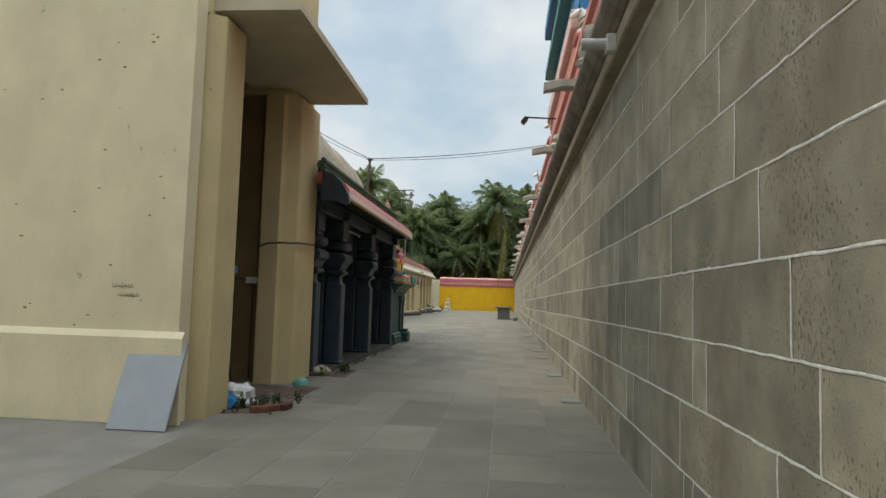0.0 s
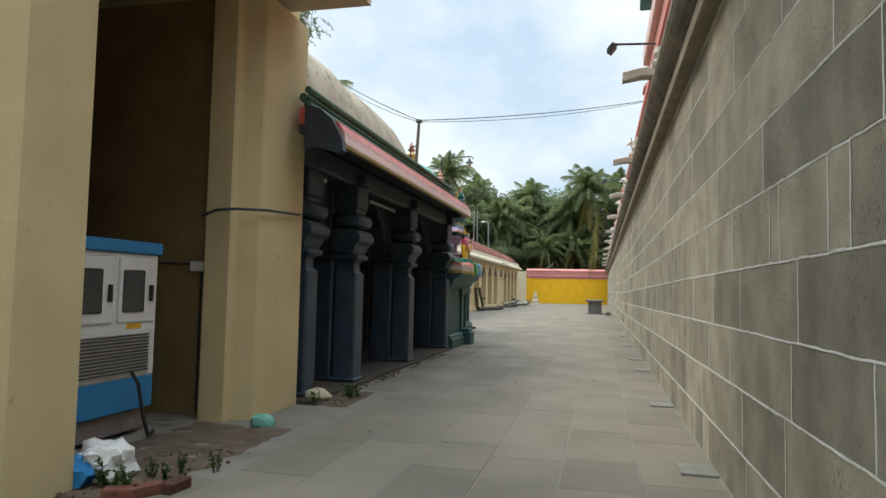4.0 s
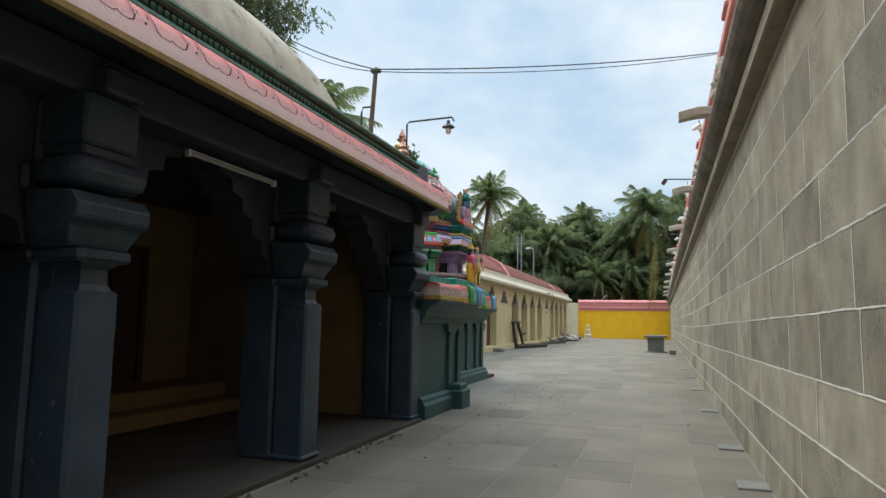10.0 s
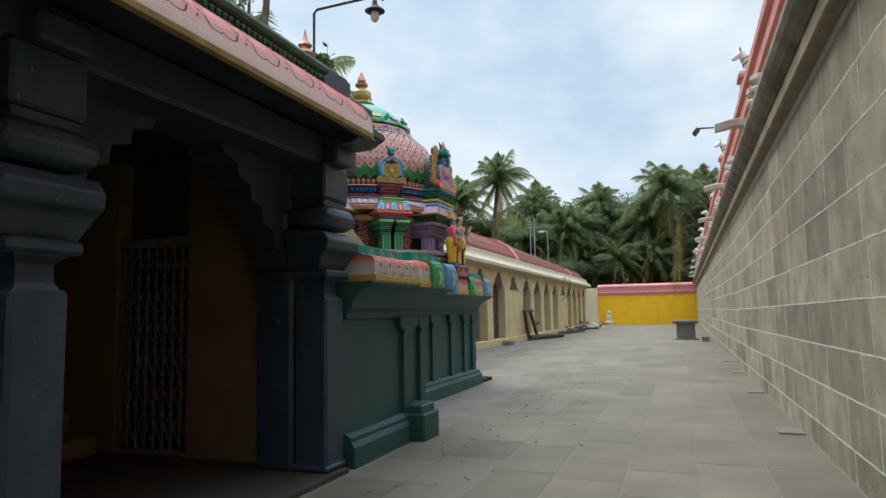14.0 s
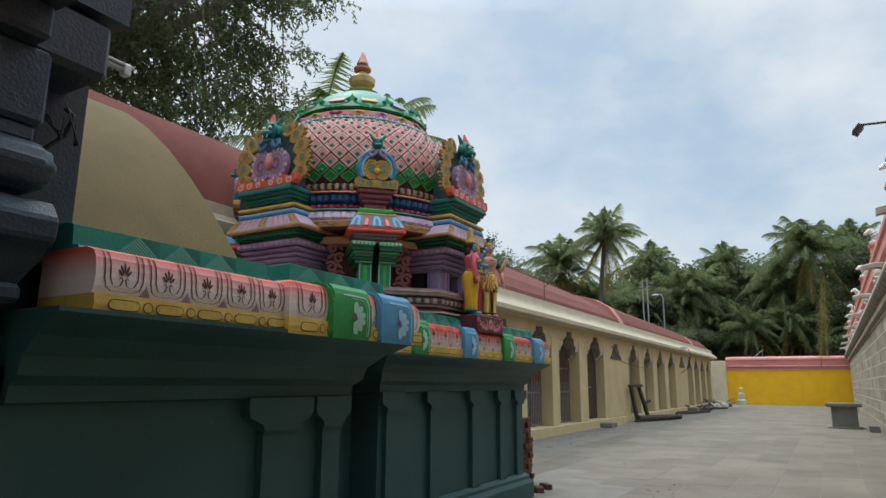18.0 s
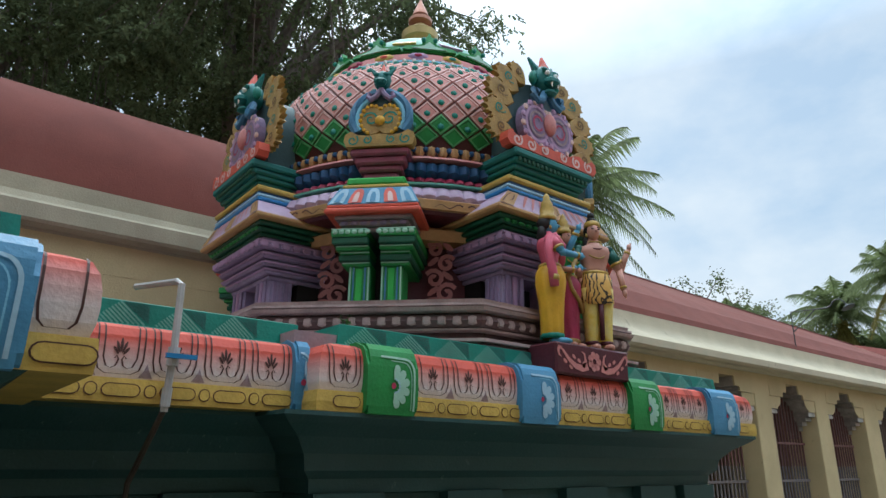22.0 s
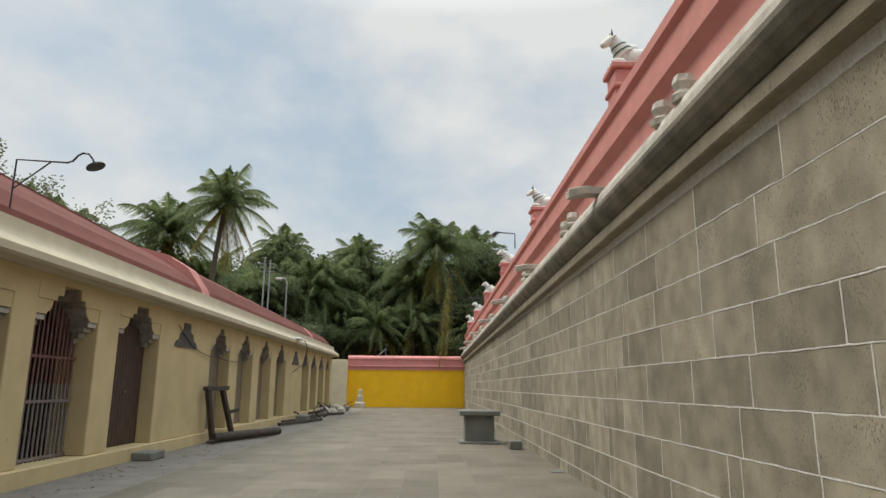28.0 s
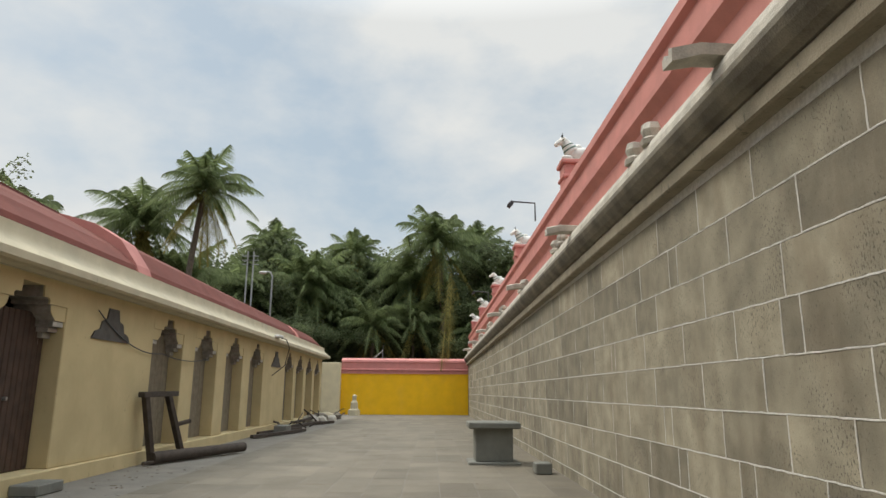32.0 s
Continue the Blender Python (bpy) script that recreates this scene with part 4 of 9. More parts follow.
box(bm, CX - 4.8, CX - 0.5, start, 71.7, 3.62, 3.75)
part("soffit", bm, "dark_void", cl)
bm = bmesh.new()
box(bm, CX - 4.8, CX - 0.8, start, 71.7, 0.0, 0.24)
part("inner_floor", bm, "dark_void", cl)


# bracket steps on the jambs: bottom, top, reach into the bay, set-back from the wall's face
STEPS = ((2.20, 2.36, 0.09, 0.46), (2.36, 2.47, 0.17, 0.36), (2.47, 2.57, 0.23, 0.25), (2.57, 2.66, 0.28, 0.14), (2.66, 2.76, 0.31, 0.05))
# outline of the dark stone above them: reach into the bay, height
OUTLINE = ((0.31, 2.76), (0.34, 2.80), (0.41, 2.84), (0.46, 2.90), (0.48, 2.97), (0.48, 3.01), (0.56, 3.02), (0.56, 3.08), (0.60, 3.12), (0.74, 3.12), (0.76, 3.31))


def corbel_pair(y, hw):
    """Stepped brackets on both jambs, the dark stone over them, and limewashed faces round a narrow slot."""
    for s in (1, -1):
        side = [(y + s * (hw - inn), z) for inn, z in OUTLINE]
        bm = bmesh.new()
        slab_poly(bm, [(y + s * (hw + 0.02), 3.31), (y + s * (hw + 0.02), 2.76)] + side, Matrix(((0, 0, 1, CX - 0.66), (1, 0, 0, 0), (0, 1, 0, 0), (0, 0, 0, 1))), 0.63)
        stone = part("corbel", bm, "corbel_grey", cl, "dark grey stepped corbel stone")
        bm = bmesh.new()
        slab_poly(bm, [(y + s * (hw + 0.015), 3.015), (y + s * (hw + 0.015), 2.762)] + [(p + s * 0.006, z) for p, z in side[:6]], Matrix(((0, 0, 1, CX - 0.03), (1, 0, 0, 0), (0, 1, 0, 0), (0, 0, 0, 1))), 0.010)
        part("corbel_face", bm, "cream", stone, "cream limewashed face of the corbel")
        bm = bmesh.new()
        slab_poly(bm, [(y + s * (hw + 0.015), 3.31), (y + s * (hw + 0.015), 3.015)] + [(p + s * 0.006, z) for p, z in side[6:]], Matrix(((0, 0, 1, CX - 0.03), (1, 0, 0, 0), (0, 1, 0, 0), (0, 0, 0, 1))), 0.034)
        part("frieze", bm, "cream", stone, "cream limewashed frieze beside the slot")
        for z0, z1, inn, back in STEPS:
            ya, yb = sorted((y + s * (hw - inn), y + s * (hw + 0.02)))
            bm = bmesh.new()
            box(bm, CX - 0.66, CX - back, ya, yb, z0, z1, 0.008)
            step = part("bracket_step", bm, "corbel_grey", stone)
            bm = bmesh.new()
            box(bm, CX - back - 0.05, CX - back + 0.008, ya + 0.003, yb - 0.003, z0 + 0.004, z1 - 0.012, 0.005)
            o = part("step_face", bm, "corbel_white", stone, "chipped white painted step")


for y, kind in BAYS:
    if kind != "blind":
        corbel_pair(y, HALF if kind == "bars" else (1.05 if kind == "door" else 0.95))
    else:
        bm = bmesh.new()
        slab_poly(bm, [(y - 0.8, 2.56), (y + 0.8, 2.56), (y + 0.7, 2.70), (y + 0.5, 2.76), (y + 0.44, 2.92), (y + 0.26, 2.98), (y + 0.2, 3.2), (y - 0.2, 3.2), (y - 0.26, 2.98), (y - 0.44, 2.92), (y - 0.5, 2.76), (y - 0.7, 2.70)], Matrix(((0, 0, 1, CX), (1, 0, 0, 0), (0, 1, 0, 0), (0, 0, 0, 1))), 0.03)
        part("blocked_arch", bm, "soot_grey", cl, "grey tip of a walled-up arch")


def grille():
    g = thing("iron_grille", "barred iron grille, red above and grey below, closing a bay", "grille", "grilles of the cloister")
    for k in range(15):
        u = -0.94 + 1.88 * k / 14
        bm = bmesh.new()
        box(bm, -0.012, 0.012, u - 0.02, u + 0.02, 0.0, 1.32)
        low = part("bar", bm, "iron", g)
        bm = bmesh.new()
        box(bm, -0.012, 0.012, u - 0.02, u + 0.02, 1.321, 2.86 - 0.62 * abs(u) ** 1.6)
        part("bar_top", bm, "iron_red", low, "red painted upper bar")
    for z in (0.05, 1.02, 1.80):
        bm = bmesh.new()
        box(bm, -0.026, 0.026, -1.02, 1.02, z - 0.025, z + 0.025)
        part("rail", bm, "iron_red" if z > 1.5 else "iron", g)
    return g


g0 = grille()
bars_y = [y for y, kind in BAYS if kind == "bars"]
g0.matrix_basis = pose(CX - 0.38, bars_y[0], 0.28)
for y in bars_y[1:]:
    copy_thing(g0, pose(CX - 0.38, y, 0.28))
dr = thing("wooden_door", "closed brown plank door in a cloister bay", "door")
for k in range(14):
    bm = bmesh.new()
    box(bm, CX - 0.39, CX - 0.34, 41.81 + k * 0.149, 41.81 + k * 0.149 + 0.135, 0.29, 2.9, 0.012)
    part("plank", bm, "wood", dr)
for z in (0.7, 1.9):
    bm = bmesh.new()
    box(bm, CX - 0.43, CX - 0.39, 41.82, 43.88, z, z + 0.12, 0.006)
    part("ledge_board", bm, "wood", dr)
bm = bmesh.new()
cyl(bm, (CX - 0.345, 43.0, 1.45), (CX - 0.28, 43.0, 1.45), 0.03)
part("knob", bm, "steel", dr, "small steel knob")
for y, kind in BAYS:
    if kind == "open":
        d = thing("bay_door", "grey-brown boarded door set back in a cloister bay", "door", "boarded doors of the cloister")
        for k in range(5):
            bm = bmesh.new()
            box(bm, CX - 0.40, CX - 0.35, y - 0.95 + k * 0.38, y - 0.95 + k * 0.38 + 0.37, 0.29, 2.95, 0.006)
            part("plank", bm, "old_board", d)

# ---- painted shrine: teal base ----
shrine = thing("shrine", "small temple shrine with dark teal base and brightly painted carved dome", "shrine")
DX, DY = -7.30, 25.585
for x0, x1, y0, y1 in ((-9.5, -4.55, 19.72, 21.92), (-9.5, -5.85, 21.92, 23.72), (-9.2, -5.52, 23.72, 27.25)):
    bm = bmesh.new()
    box(bm, x0, x1, y0, y1, -0.03, 1.62)
    part("base_wall", bm, "teal", shrine, "dark teal painted base wall")
# plinth, upper band and soffit run round the faces; (x, y, nx, ny)
RUN_A = [(-4.55, 19.72, 1, 0), (-4.55, 21.92, 1, 1)]
RUN_B = [(-5.85, 21.92, 1, 0), (-5.85, 23.72, 1, 0)]
RUN_C = [(-5.85, 23.72, 0, -1), (-5.52, 23.72, 1, -1), (-5.52, 27.25, 1, 1), (-9.2, 27.25, 0, 1)]
for run in (RUN_A + [(-5.85, 21.92, 0, 1)], RUN_B, RUN_C):
    bm = bmesh.new()
    sweep(bm, [(0, -0.03), (0.13, -0.03), (0.13, 0.20), (0.09, 0.25), (0.09, 0.29), (0.03, 0.33), (0, 0.33)], run)
    part("plinth", bm, "teal", shrine)
    bm = bmesh.new()
    sweep(bm, [(0, 1.46), (0.04, 1.47), (0.05, 1.54), (0.10, 1.58), (0.12, 1.66), (0.20, 1.74), (0.30, 1.80), (0.34, 1.83), (0.34, 1.85), (-0.2, 1.85), (-0.2, 1.5)], run)
    part("soffit", bm, "teal", shrine, "dark teal stepped underside of the cornice")


def pilaster(x, y, w, nx=1, ny=0):
    """Flat teal pilaster with a bracket head on a face looking along (nx, ny)."""
    f = Matrix(((ny, 0, nx, x), (nx, 0, ny, y), (0, 1, 0, 0), (0, 0, 0, 1)))
    bm = bmesh.new()
    slab_poly(bm, [(-w / 2, 0.0), (w / 2, 0.0), (w / 2, 1.30), (-w / 2, 1.30)], f, 0.05)
    p = part("pilaster", bm, "teal", shrine)
    bm = bmesh.new()
    slab_poly(bm, [(-w * 0.55, 1.28), (w * 0.55, 1.28), (w * 0.62, 1.32), (w * 1.0, 1.36), (w * 1.05, 1.40), (w * 1.05, 1.47), (-w * 1.05, 1.47), (-w * 1.05, 1.40), (-w * 1.0, 1.36), (-w * 0.62, 1.32)], f, 0.075)
    part("bracket", bm, "teal", p)


for y, w in ((21.28, 0.26), (21.76, 0.17)):
    pilaster(-4.55, y, w)
for y in (22.05, 23.3):
    pilaster(-5.85, y, 0.22)
for y in (23.9, 24.75, 25.75, 26.55, 27.1):
    pilaster(-5.52, y, 0.20)
for x in (-5.0, -5.5):
    pilaster(x, 21.92, 0.2, 0, 1)
bm = bmesh.new()
box(bm, -4.60, -4.25, 21.15, 21.66, -0.03, 0.32, 0.02)
box(bm, -4.60, -4.30, 21.2, 21.62, 0.30, 0.42, 0.02)
part("pier_foot", bm, "teal", shrine, "stepped teal foot of the corner pier")

# ---- painted cornice: yellow bead band, white-to-red petals, blocks, jade zigzag parapet ----
KAP = [(0.0, 1.955), (0.010, 1.997), (0.013, 2.045), (0.011, 2.095), (0.002, 2.145), (-0.020, 2.186), (-0.075, 2.208)]

BLOCK = [(0.046, 1.848), (0.053, 1.89), (0.057, 1.94), (0.059, 2.0), (0.057, 2.05), (0.054, 2.10), (0.048, 2.145), (0.034, 2.185), (0.0, 2.218), (-0.08, 2.233)]


def kap_at(s):
    """Point (out, z) on the cornice's roll, s from 0 (bottom) to 1 (top)."""
    k = min(len(KAP) - 1.001, max(0, s * (len(KAP) - 1)))
    i = int(k)
    return KAP[i][0] + (KAP[i + 1][0] - KAP[i][0]) * (k - i), KAP[i][1] + (KAP[i + 1][1] - KAP[i][1]) * (k - i)


def cornice(path, x, stretches, tall=0.95, sunk=0.0):
    """path: corners (x, y, nx, ny) of the outer line; stretches along y on the face at x: (y0, y1, kind)."""
    c = thing("painted_cornice", "moulded cornice painted with red petals, yellow beads and flower blocks", "cornice")
    c.matrix_basis = Matrix.Translation((0, 0, 1.845 * (1 - tall) - sunk)) @ Matrix.Diagonal((1, 1, tall, 1))
    bm = bmesh.new()
    sweep(bm, [(-0.4, 1.852), (0.02, 1.852), (0.025, 1.90), (0.02, 1.955), (-0.4, 1.955)], path)
    band = part("bead_band", bm, "gold", c, "yellow band with painted beads")
    bm = bmesh.new()
    sweep(bm, [(-0.4, 1.955)] + KAP + [(-0.4, 2.208)], path)
    roll = part("petal_roll", bm, "petal_panel", c, "white-to-red brushed roll")
    bm = bmesh.new()
    sweep(bm, [(-0.5, 2.208), (-0.13, 2.208), (-0.14, 2.225), (-0.18, 2.23), (-0.19, 2.345), (-0.24, 2.36), (-0.5, 2.36)], path)
    par = part("zigzag_parapet", bm, "jade", c, "jade green parapet with hatched zigzag")

    def fine(pts):
        out = [pts[0]]
        for (ya_, sa), (yb_, sb) in zip(pts, pts[1:]):
            k = max(1, int(abs(sb - sa) / 0.06))
            out += [(ya_ + (yb_ - ya_) * j / k, sa + (sb - sa) * j / k) for j in range(1, k + 1)]
        return out

    def on(y, s, lift=0.004):
        o, z = kap_at(s)
        return Vector((x + o + lift, y, z + lift * 0.4))

    for y0, y1, kind in stretches:
        if kind == "petal":
            n = max(1, round((y1 - y0) / 0.225))
            w = (y1 - y0) / n
            for i in range(n):
                yc = y0 + (i + 0.5) * w
                bm = bmesh.new()
                u = w * 0.42
                ribbon(bm, fine([(yc - u, 0.98), (yc - u * 0.98, 0.30), (yc - u * 0.85, 0.14), (yc - u * 0.55, 0.07), (yc + u * 0.55, 0.07), (yc + u * 0.85, 0.14), (yc + u * 0.98, 0.30), (yc + u, 0.98)]), 0.007, on)
                for g in (-1, 1) if w > 0.13 else ():
                    ribbon(bm, fine([(yc + g * u * 0.74, 0.95), (yc + g * u * 0.70, 0.32), (yc + g * u * 0.55, 0.19), (yc + g * u * 0.34, 0.16), (yc + g * u * 0.16, 0.20), (yc + g * u * 0.07, 0.30), (yc + g * u * 0.16, 0.355), (yc + g * u * 0.24, 0.31)]), 0.007, on)
                ribbon(bm, [(yc, 1.0), (yc + 0.002, 0.86)], 0.004, on, True)
                for k in (-2, -1, 0, 1, 2) if w > 0.13 else ():
                    tilt, ln = k * 0.33, (0.032, 0.028, 0.021)[abs(k)]
                    leaf_at = lambda e, f: on(yc + e, 0.36 + f / 0.27, 0.005)
                    blob(bm, ((0.012 + ln) * math.sin(tilt), (0.012 + ln) * math.cos(tilt) - 0.004 * abs(k)), ln * 0.90, 0.0058, leaf_at, 10, math.pi / 2 - tilt)
                m = part("petal_motif", bm, "brown_line", roll)
                if i:
                    bm = bmesh.new()
                    e = yc - w / 2
                    bm.faces.new([bm.verts.new(on(p, q)) for p, q in ((e - 0.03, 0.02), (e + 0.03, 0.02), (e + 0.010, 0.16), (e, 0.26), (e - 0.010, 0.16))])
                    part("petal_gap", bm, "mauve", m)
        else:
            bm = bmesh.new()
            prof = [(0.0, 1.845)] + BLOCK + [(-0.16, 2.235), (-0.16, 1.845)]
            along_y(bm, prof, x, y0, y1)
            bmesh.ops.bevel(bm, geom=[e for e in bm.edges if abs(e.verts[0].co.y - e.verts[1].co.y) < 1e-5], offset=0.014, segments=2, affect="EDGES")
            green = kind == "green"
            blk = part("flower_block", bm, "green" if green else "block_blue", c, "green block with a pale half flower" if green else "blue block with a pale half flower")
            yc, w = (y0 + y1) / 2, y1 - y0

            def face(d, y, z):
                """Point on the block's curved front, d proud of it."""
                for (oa, za), (ob, zb) in zip(BLOCK, BLOCK[1:]):
                    if za <= z <= zb:
                        break
                return Vector((x + oa + (ob - oa) * (z - za) / (zb - za) + d, y, z + d * 0.3))

            on_b = lambda y, z: face(0.005, y, z)
            on_c = lambda y, z: face(0.009, y, z)
            bm = bmesh.new()
            rim = [(y1 - w * 0.09, 1.87 + 0.02 * k) for k in range(11)] + [(y1 - w * 0.09 - 0.05 * (1 - math.cos(a)), 2.07 + 0.075 * math.sin(a)) for a in (0.3, 0.6, 0.9, 1.2, 1.57)] + [(yc, 2.148), (y0 + w * 0.25, 2.148)]
            ribbon(bm, rim, 0.012, on_b)
            part("border_line", bm, "mint" if green else "ice", blk)
            bm = bmesh.new()
            ribbon(bm, [(y - w * 0.055, z - 0.018) for y, z in rim[1:-1]], 0.005, on_b)
            part("inner_line", bm, "mint" if green else "sky_blue", blk)
            bm = bmesh.new()
            prev = None
            for j in range(73):
                th = -math.pi / 2 + math.pi * j / 72
                r = 0.70 + 0.30 * abs(math.sin(6 * (th + math.pi / 2))) ** 0.5
                cur = [bm.verts.new(on_b(yc + 0.118 * q * r * math.cos(th) * w / 0.37, 1.995 + 0.118 * q * r * math.sin(th))) for q in (0.32, 0.5, 0.66, 0.83, 1.0)]
                if prev:
                    for q in range(4):
                        bm.faces.new((prev[q], prev[q + 1], cur[q + 1], cur[q]))
                prev = cur
            part("half_flower", bm, "mint" if green else "ice", blk, "pale painted half flower")
            bm = bmesh.new()
            blob(bm, (yc - 0.004, 1.995), 0.014, 0.017, on_c, 12)
            ring_bm = bmesh.new()
            for k in range(7):
                a = -1.35 + 2.7 * k / 6
                blob(ring_bm, (yc + 0.034 * math.cos(a), 1.995 + 0.036 * math.sin(a)), 0.0055, 0.0055, on_c, 6)
            part("stamen_dots", ring_bm, "ice", blk, kind="stuff")
            part("flower_eye", bm, "magenta", blk, "crimson flower eye")
    ya, yb = stretches[0][0], stretches[-1][1]
    bm = bmesh.new()
    bm2 = bmesh.new()
    y, k = ya + 0.04, 0
    face = lambda yy, z: Vector((x + 0.026 + (0.001 if z > 0 else 0), yy, z))
    face2 = lambda yy, z: Vector((x + 0.029, yy, z))
    def bead(bmx, yy, half, hh):
        r = min(half, hh)
        pts = []
        for q, (sx, sz) in enumerate(((1, 1), (-1, 1), (-1, -1), (1, -1))):
            for j in range(4):
                an = math.pi / 2 * (q + j / 3)
                pts.append((yy + sx * (half - r) + r * math.cos(an), 1.903 + sz * (hh - r) + r * math.sin(an)))
        fn = face if hh > 0.025 else face2
        bmx.faces.new([bmx.verts.new(fn(p, q)) for p, q in pts])

    while y < yb - 0.1:
        a = 0.026 if k % 2 else 0.078
        bead(bm, y + a, a, 0.030)
        bead(bm2, y + a, a - 0.005, 0.025)
        y += 2 * a + 0.012
        k += 1
    part("bead_outline", bm, "brown_line", band, kind="stuff")
    part("bead", bm2, "gold", band, kind="stuff")
    zz = lambda yy, z: Vector((x - 0.176 - 0.087 * (z - 2.23), yy, z))
    ya, yb = ya + 0.19, yb - 0.19
    n = max(1, round((yb - ya) / 0.29))
    w = (yb - ya) / n
    for i in range(n):
        bm = bmesh.new()
        for k in range(1, 11):
            q = k / 10
            ribbon(bm, [(ya + (i + 0.43 * q) * w, 2.235 + 0.108 * q), (ya + (i + 0.86 * q) * w, 2.235)], 0.0085, zz)
        part("hatching", bm, "jade_light", par)
        bm = bmesh.new()
        for k in range(1, 9):
            q = k / 9
            ribbon(bm, [(ya + (i + 0.45 + 0.5 * q) * w, 2.34), (ya + (i + 0.93 - 0.02 * q) * w, 2.34 - 0.10 * (1 - q) - 0.003)], 0.004, zz)
        part("hatching", bm, "teal", par)
    return c


cornice([(-4.27, 19.88, 1, 0), (-4.27, 21.06, 1, 0)], -4.27, [(19.90, 21.02, "petal")], 0.82, 0.012)
cornice([(-4.6, 21.02, 0, -1), (-4.23, 21.02, 1, -1), (-4.23, 22.38, 1, 1), (-5.6, 22.38, 0, 1)], -4.23, [(21.05, 21.34, "petal"), (21.34, 21.73, "green"), (21.73, 21.84, "petal"), (21.84, 22.24, "blue"), (22.24, 22.36, "petal")], 0.90, 0.022)
cornice([(-5.385, 22.1, 1, 0), (-5.385, 23.60, 1, 0)], -5.385, [(22.14, 23.49, "petal"), (23.49, 23.58, "blue")])
cornice([(-5.8, 23.56, 0, -1), (-5.205, 23.56, 1, -1), (-5.205, 27.60, 1, 1), (-9.5, 27.60, 0, 1)], -5.205,
        [(23.58, 23.79, "petal"), (23.79, 24.10, "green"), (24.10, 24.86, "petal"), (24.86, 25.19, "blue"), (25.19, 25.92, "petal"), (25.92, 26.27, "green"), (26.27, 26.92, "petal"), (26.92, 27.31, "blue"), (27.31, 27.57, "petal")])
bm = bmesh.new()
box(bm, -9.4, -4.56, 19.92, 22.1, 2.1, 2.19)
box(bm, -9.4, -5.7, 21.8, 23.6, 2.1, 2.2)
box(bm, -9.4, -5.4, 23.5, 27.4, 2.1, 2.26)
part("terrace", bm, "mauve", shrine, "weathered flat top of the shrine base")
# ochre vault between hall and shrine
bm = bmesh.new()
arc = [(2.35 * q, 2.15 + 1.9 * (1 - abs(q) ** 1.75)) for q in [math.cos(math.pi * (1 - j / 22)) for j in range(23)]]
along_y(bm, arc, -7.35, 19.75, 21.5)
# vault's ochre is darkened in place of tree shade
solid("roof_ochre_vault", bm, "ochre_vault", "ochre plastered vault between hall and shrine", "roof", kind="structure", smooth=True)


# ---- shrine tower: eight-sided, with large gables on the axes and small ones on the corners ----
def spun(name, bm, material, angle, parent, label="", smooth=False, kind=""):
    ob = part(name, bm, material, parent, label, smooth, kind)
    ob.matrix_basis = Matrix.Translation((DX, DY, 0)) @ Matrix.Rotation(angle, 4, "Z")
    return ob


tower = thing("shrine_tower", "eight-sided painted tower with diamond-patterned dome and gabled niches", "shrine tower")
OC = 1 / math.cos(math.pi / 8)


def oct_ring(name, prof, material, label="", seg=8, smooth=False, turn=math.pi / 8):
    bm = bmesh.new()
    k = OC if seg == 8 else 1
    lathe(bm, (DX, DY, 0), [(r * k, z) for r, z in prof], seg, turn if seg == 8 else 0)
    return part(name, bm, material, tower, label, smooth)


def fluted(name, rin, rout, z0, z1, n, material, label, lean=0.0, dip=0.35):
    """A round course of n upright rounded flutes; lean sets the top back."""
    bm = bmesh.new()
    rings = []
    for q, (z, k) in enumerate(((z0, 0.55), (z0 + (z1 - z0) * 0.25, 1.0), (z0 + (z1 - z0) * 0.7, 0.9), (z1, 0.3))):
        ring = []
        for i in range(n * 4):
            a = 2 * math.pi * i / (n * 4)
            w = 1 - dip * (1, 0.25, 0, 0.25)[i % 4]
            r = rin + (rout - rin) * k * w - lean * (z - z0) / (z1 - z0)
            ring.append(bm.verts.new((DX + r * math.cos(a), DY + r * math.sin(a), z)))
        rings.append(ring)
    m = n * 4
    for a, b in zip(rings, rings[1:]):
        for i in range(m):
            bm.faces.new((a[i], a[(i + 1) % m], b[(i + 1) % m], b[i]))
    bm.faces.new(rings[-1])
    return part(name, bm, material, tower, label, True)


# two-stepped base with pale lips and a row of ovals
M["base_brown"] = mat("brown_mauve_paint", (0.17, 0.105, 0.105), 0.65, 0.3, 7, 0.3, stain=(0.11, 0.07, 0.07), stain_scale=4)
M["base_pale"] = mat("worn_pale_rose_paint", (0.50, 0.38, 0.36), 0.7, 0.3, 9, 0.3, stain=(0.27, 0.19, 0.19), stain_scale=5, stain_amt=0.7)
oct_ring("base_foot", [(1.74, 2.24), (1.88, 2.26), (1.88, 2.335), (1.84, 2.35)], "base_brown", "brown-mauve foot of the tower base")
oct_ring("base_lip", [(1.80, 2.345), (1.90, 2.352), (1.90, 2.372), (1.80, 2.378)], "base_pale", "pale painted lip")
oct_ring("base_groove", [(1.78, 2.372), (1.79, 2.395), (1.76, 2.43), (1.80, 2.445)], "base_brown", "brown-mauve groove")
oct_ring("base_bead", [(1.78, 2.432), (1.83, 2.436), (1.84, 2.448), (1.80, 2.454)], "base_pale", "pale bead line")
oct_ring("base_moulding", [(1.79, 2.45), (1.825, 2.46), (1.85, 2.50), (1.83, 2.54), (1.79, 2.555)], "base_brown", "brown-mauve moulded ring")
oct_ring("base_edge", [(1.80, 2.552), (1.875, 2.560), (1.885, 2.583), (1.84, 2.588)], "base_pale", "pale edge of the base ring")
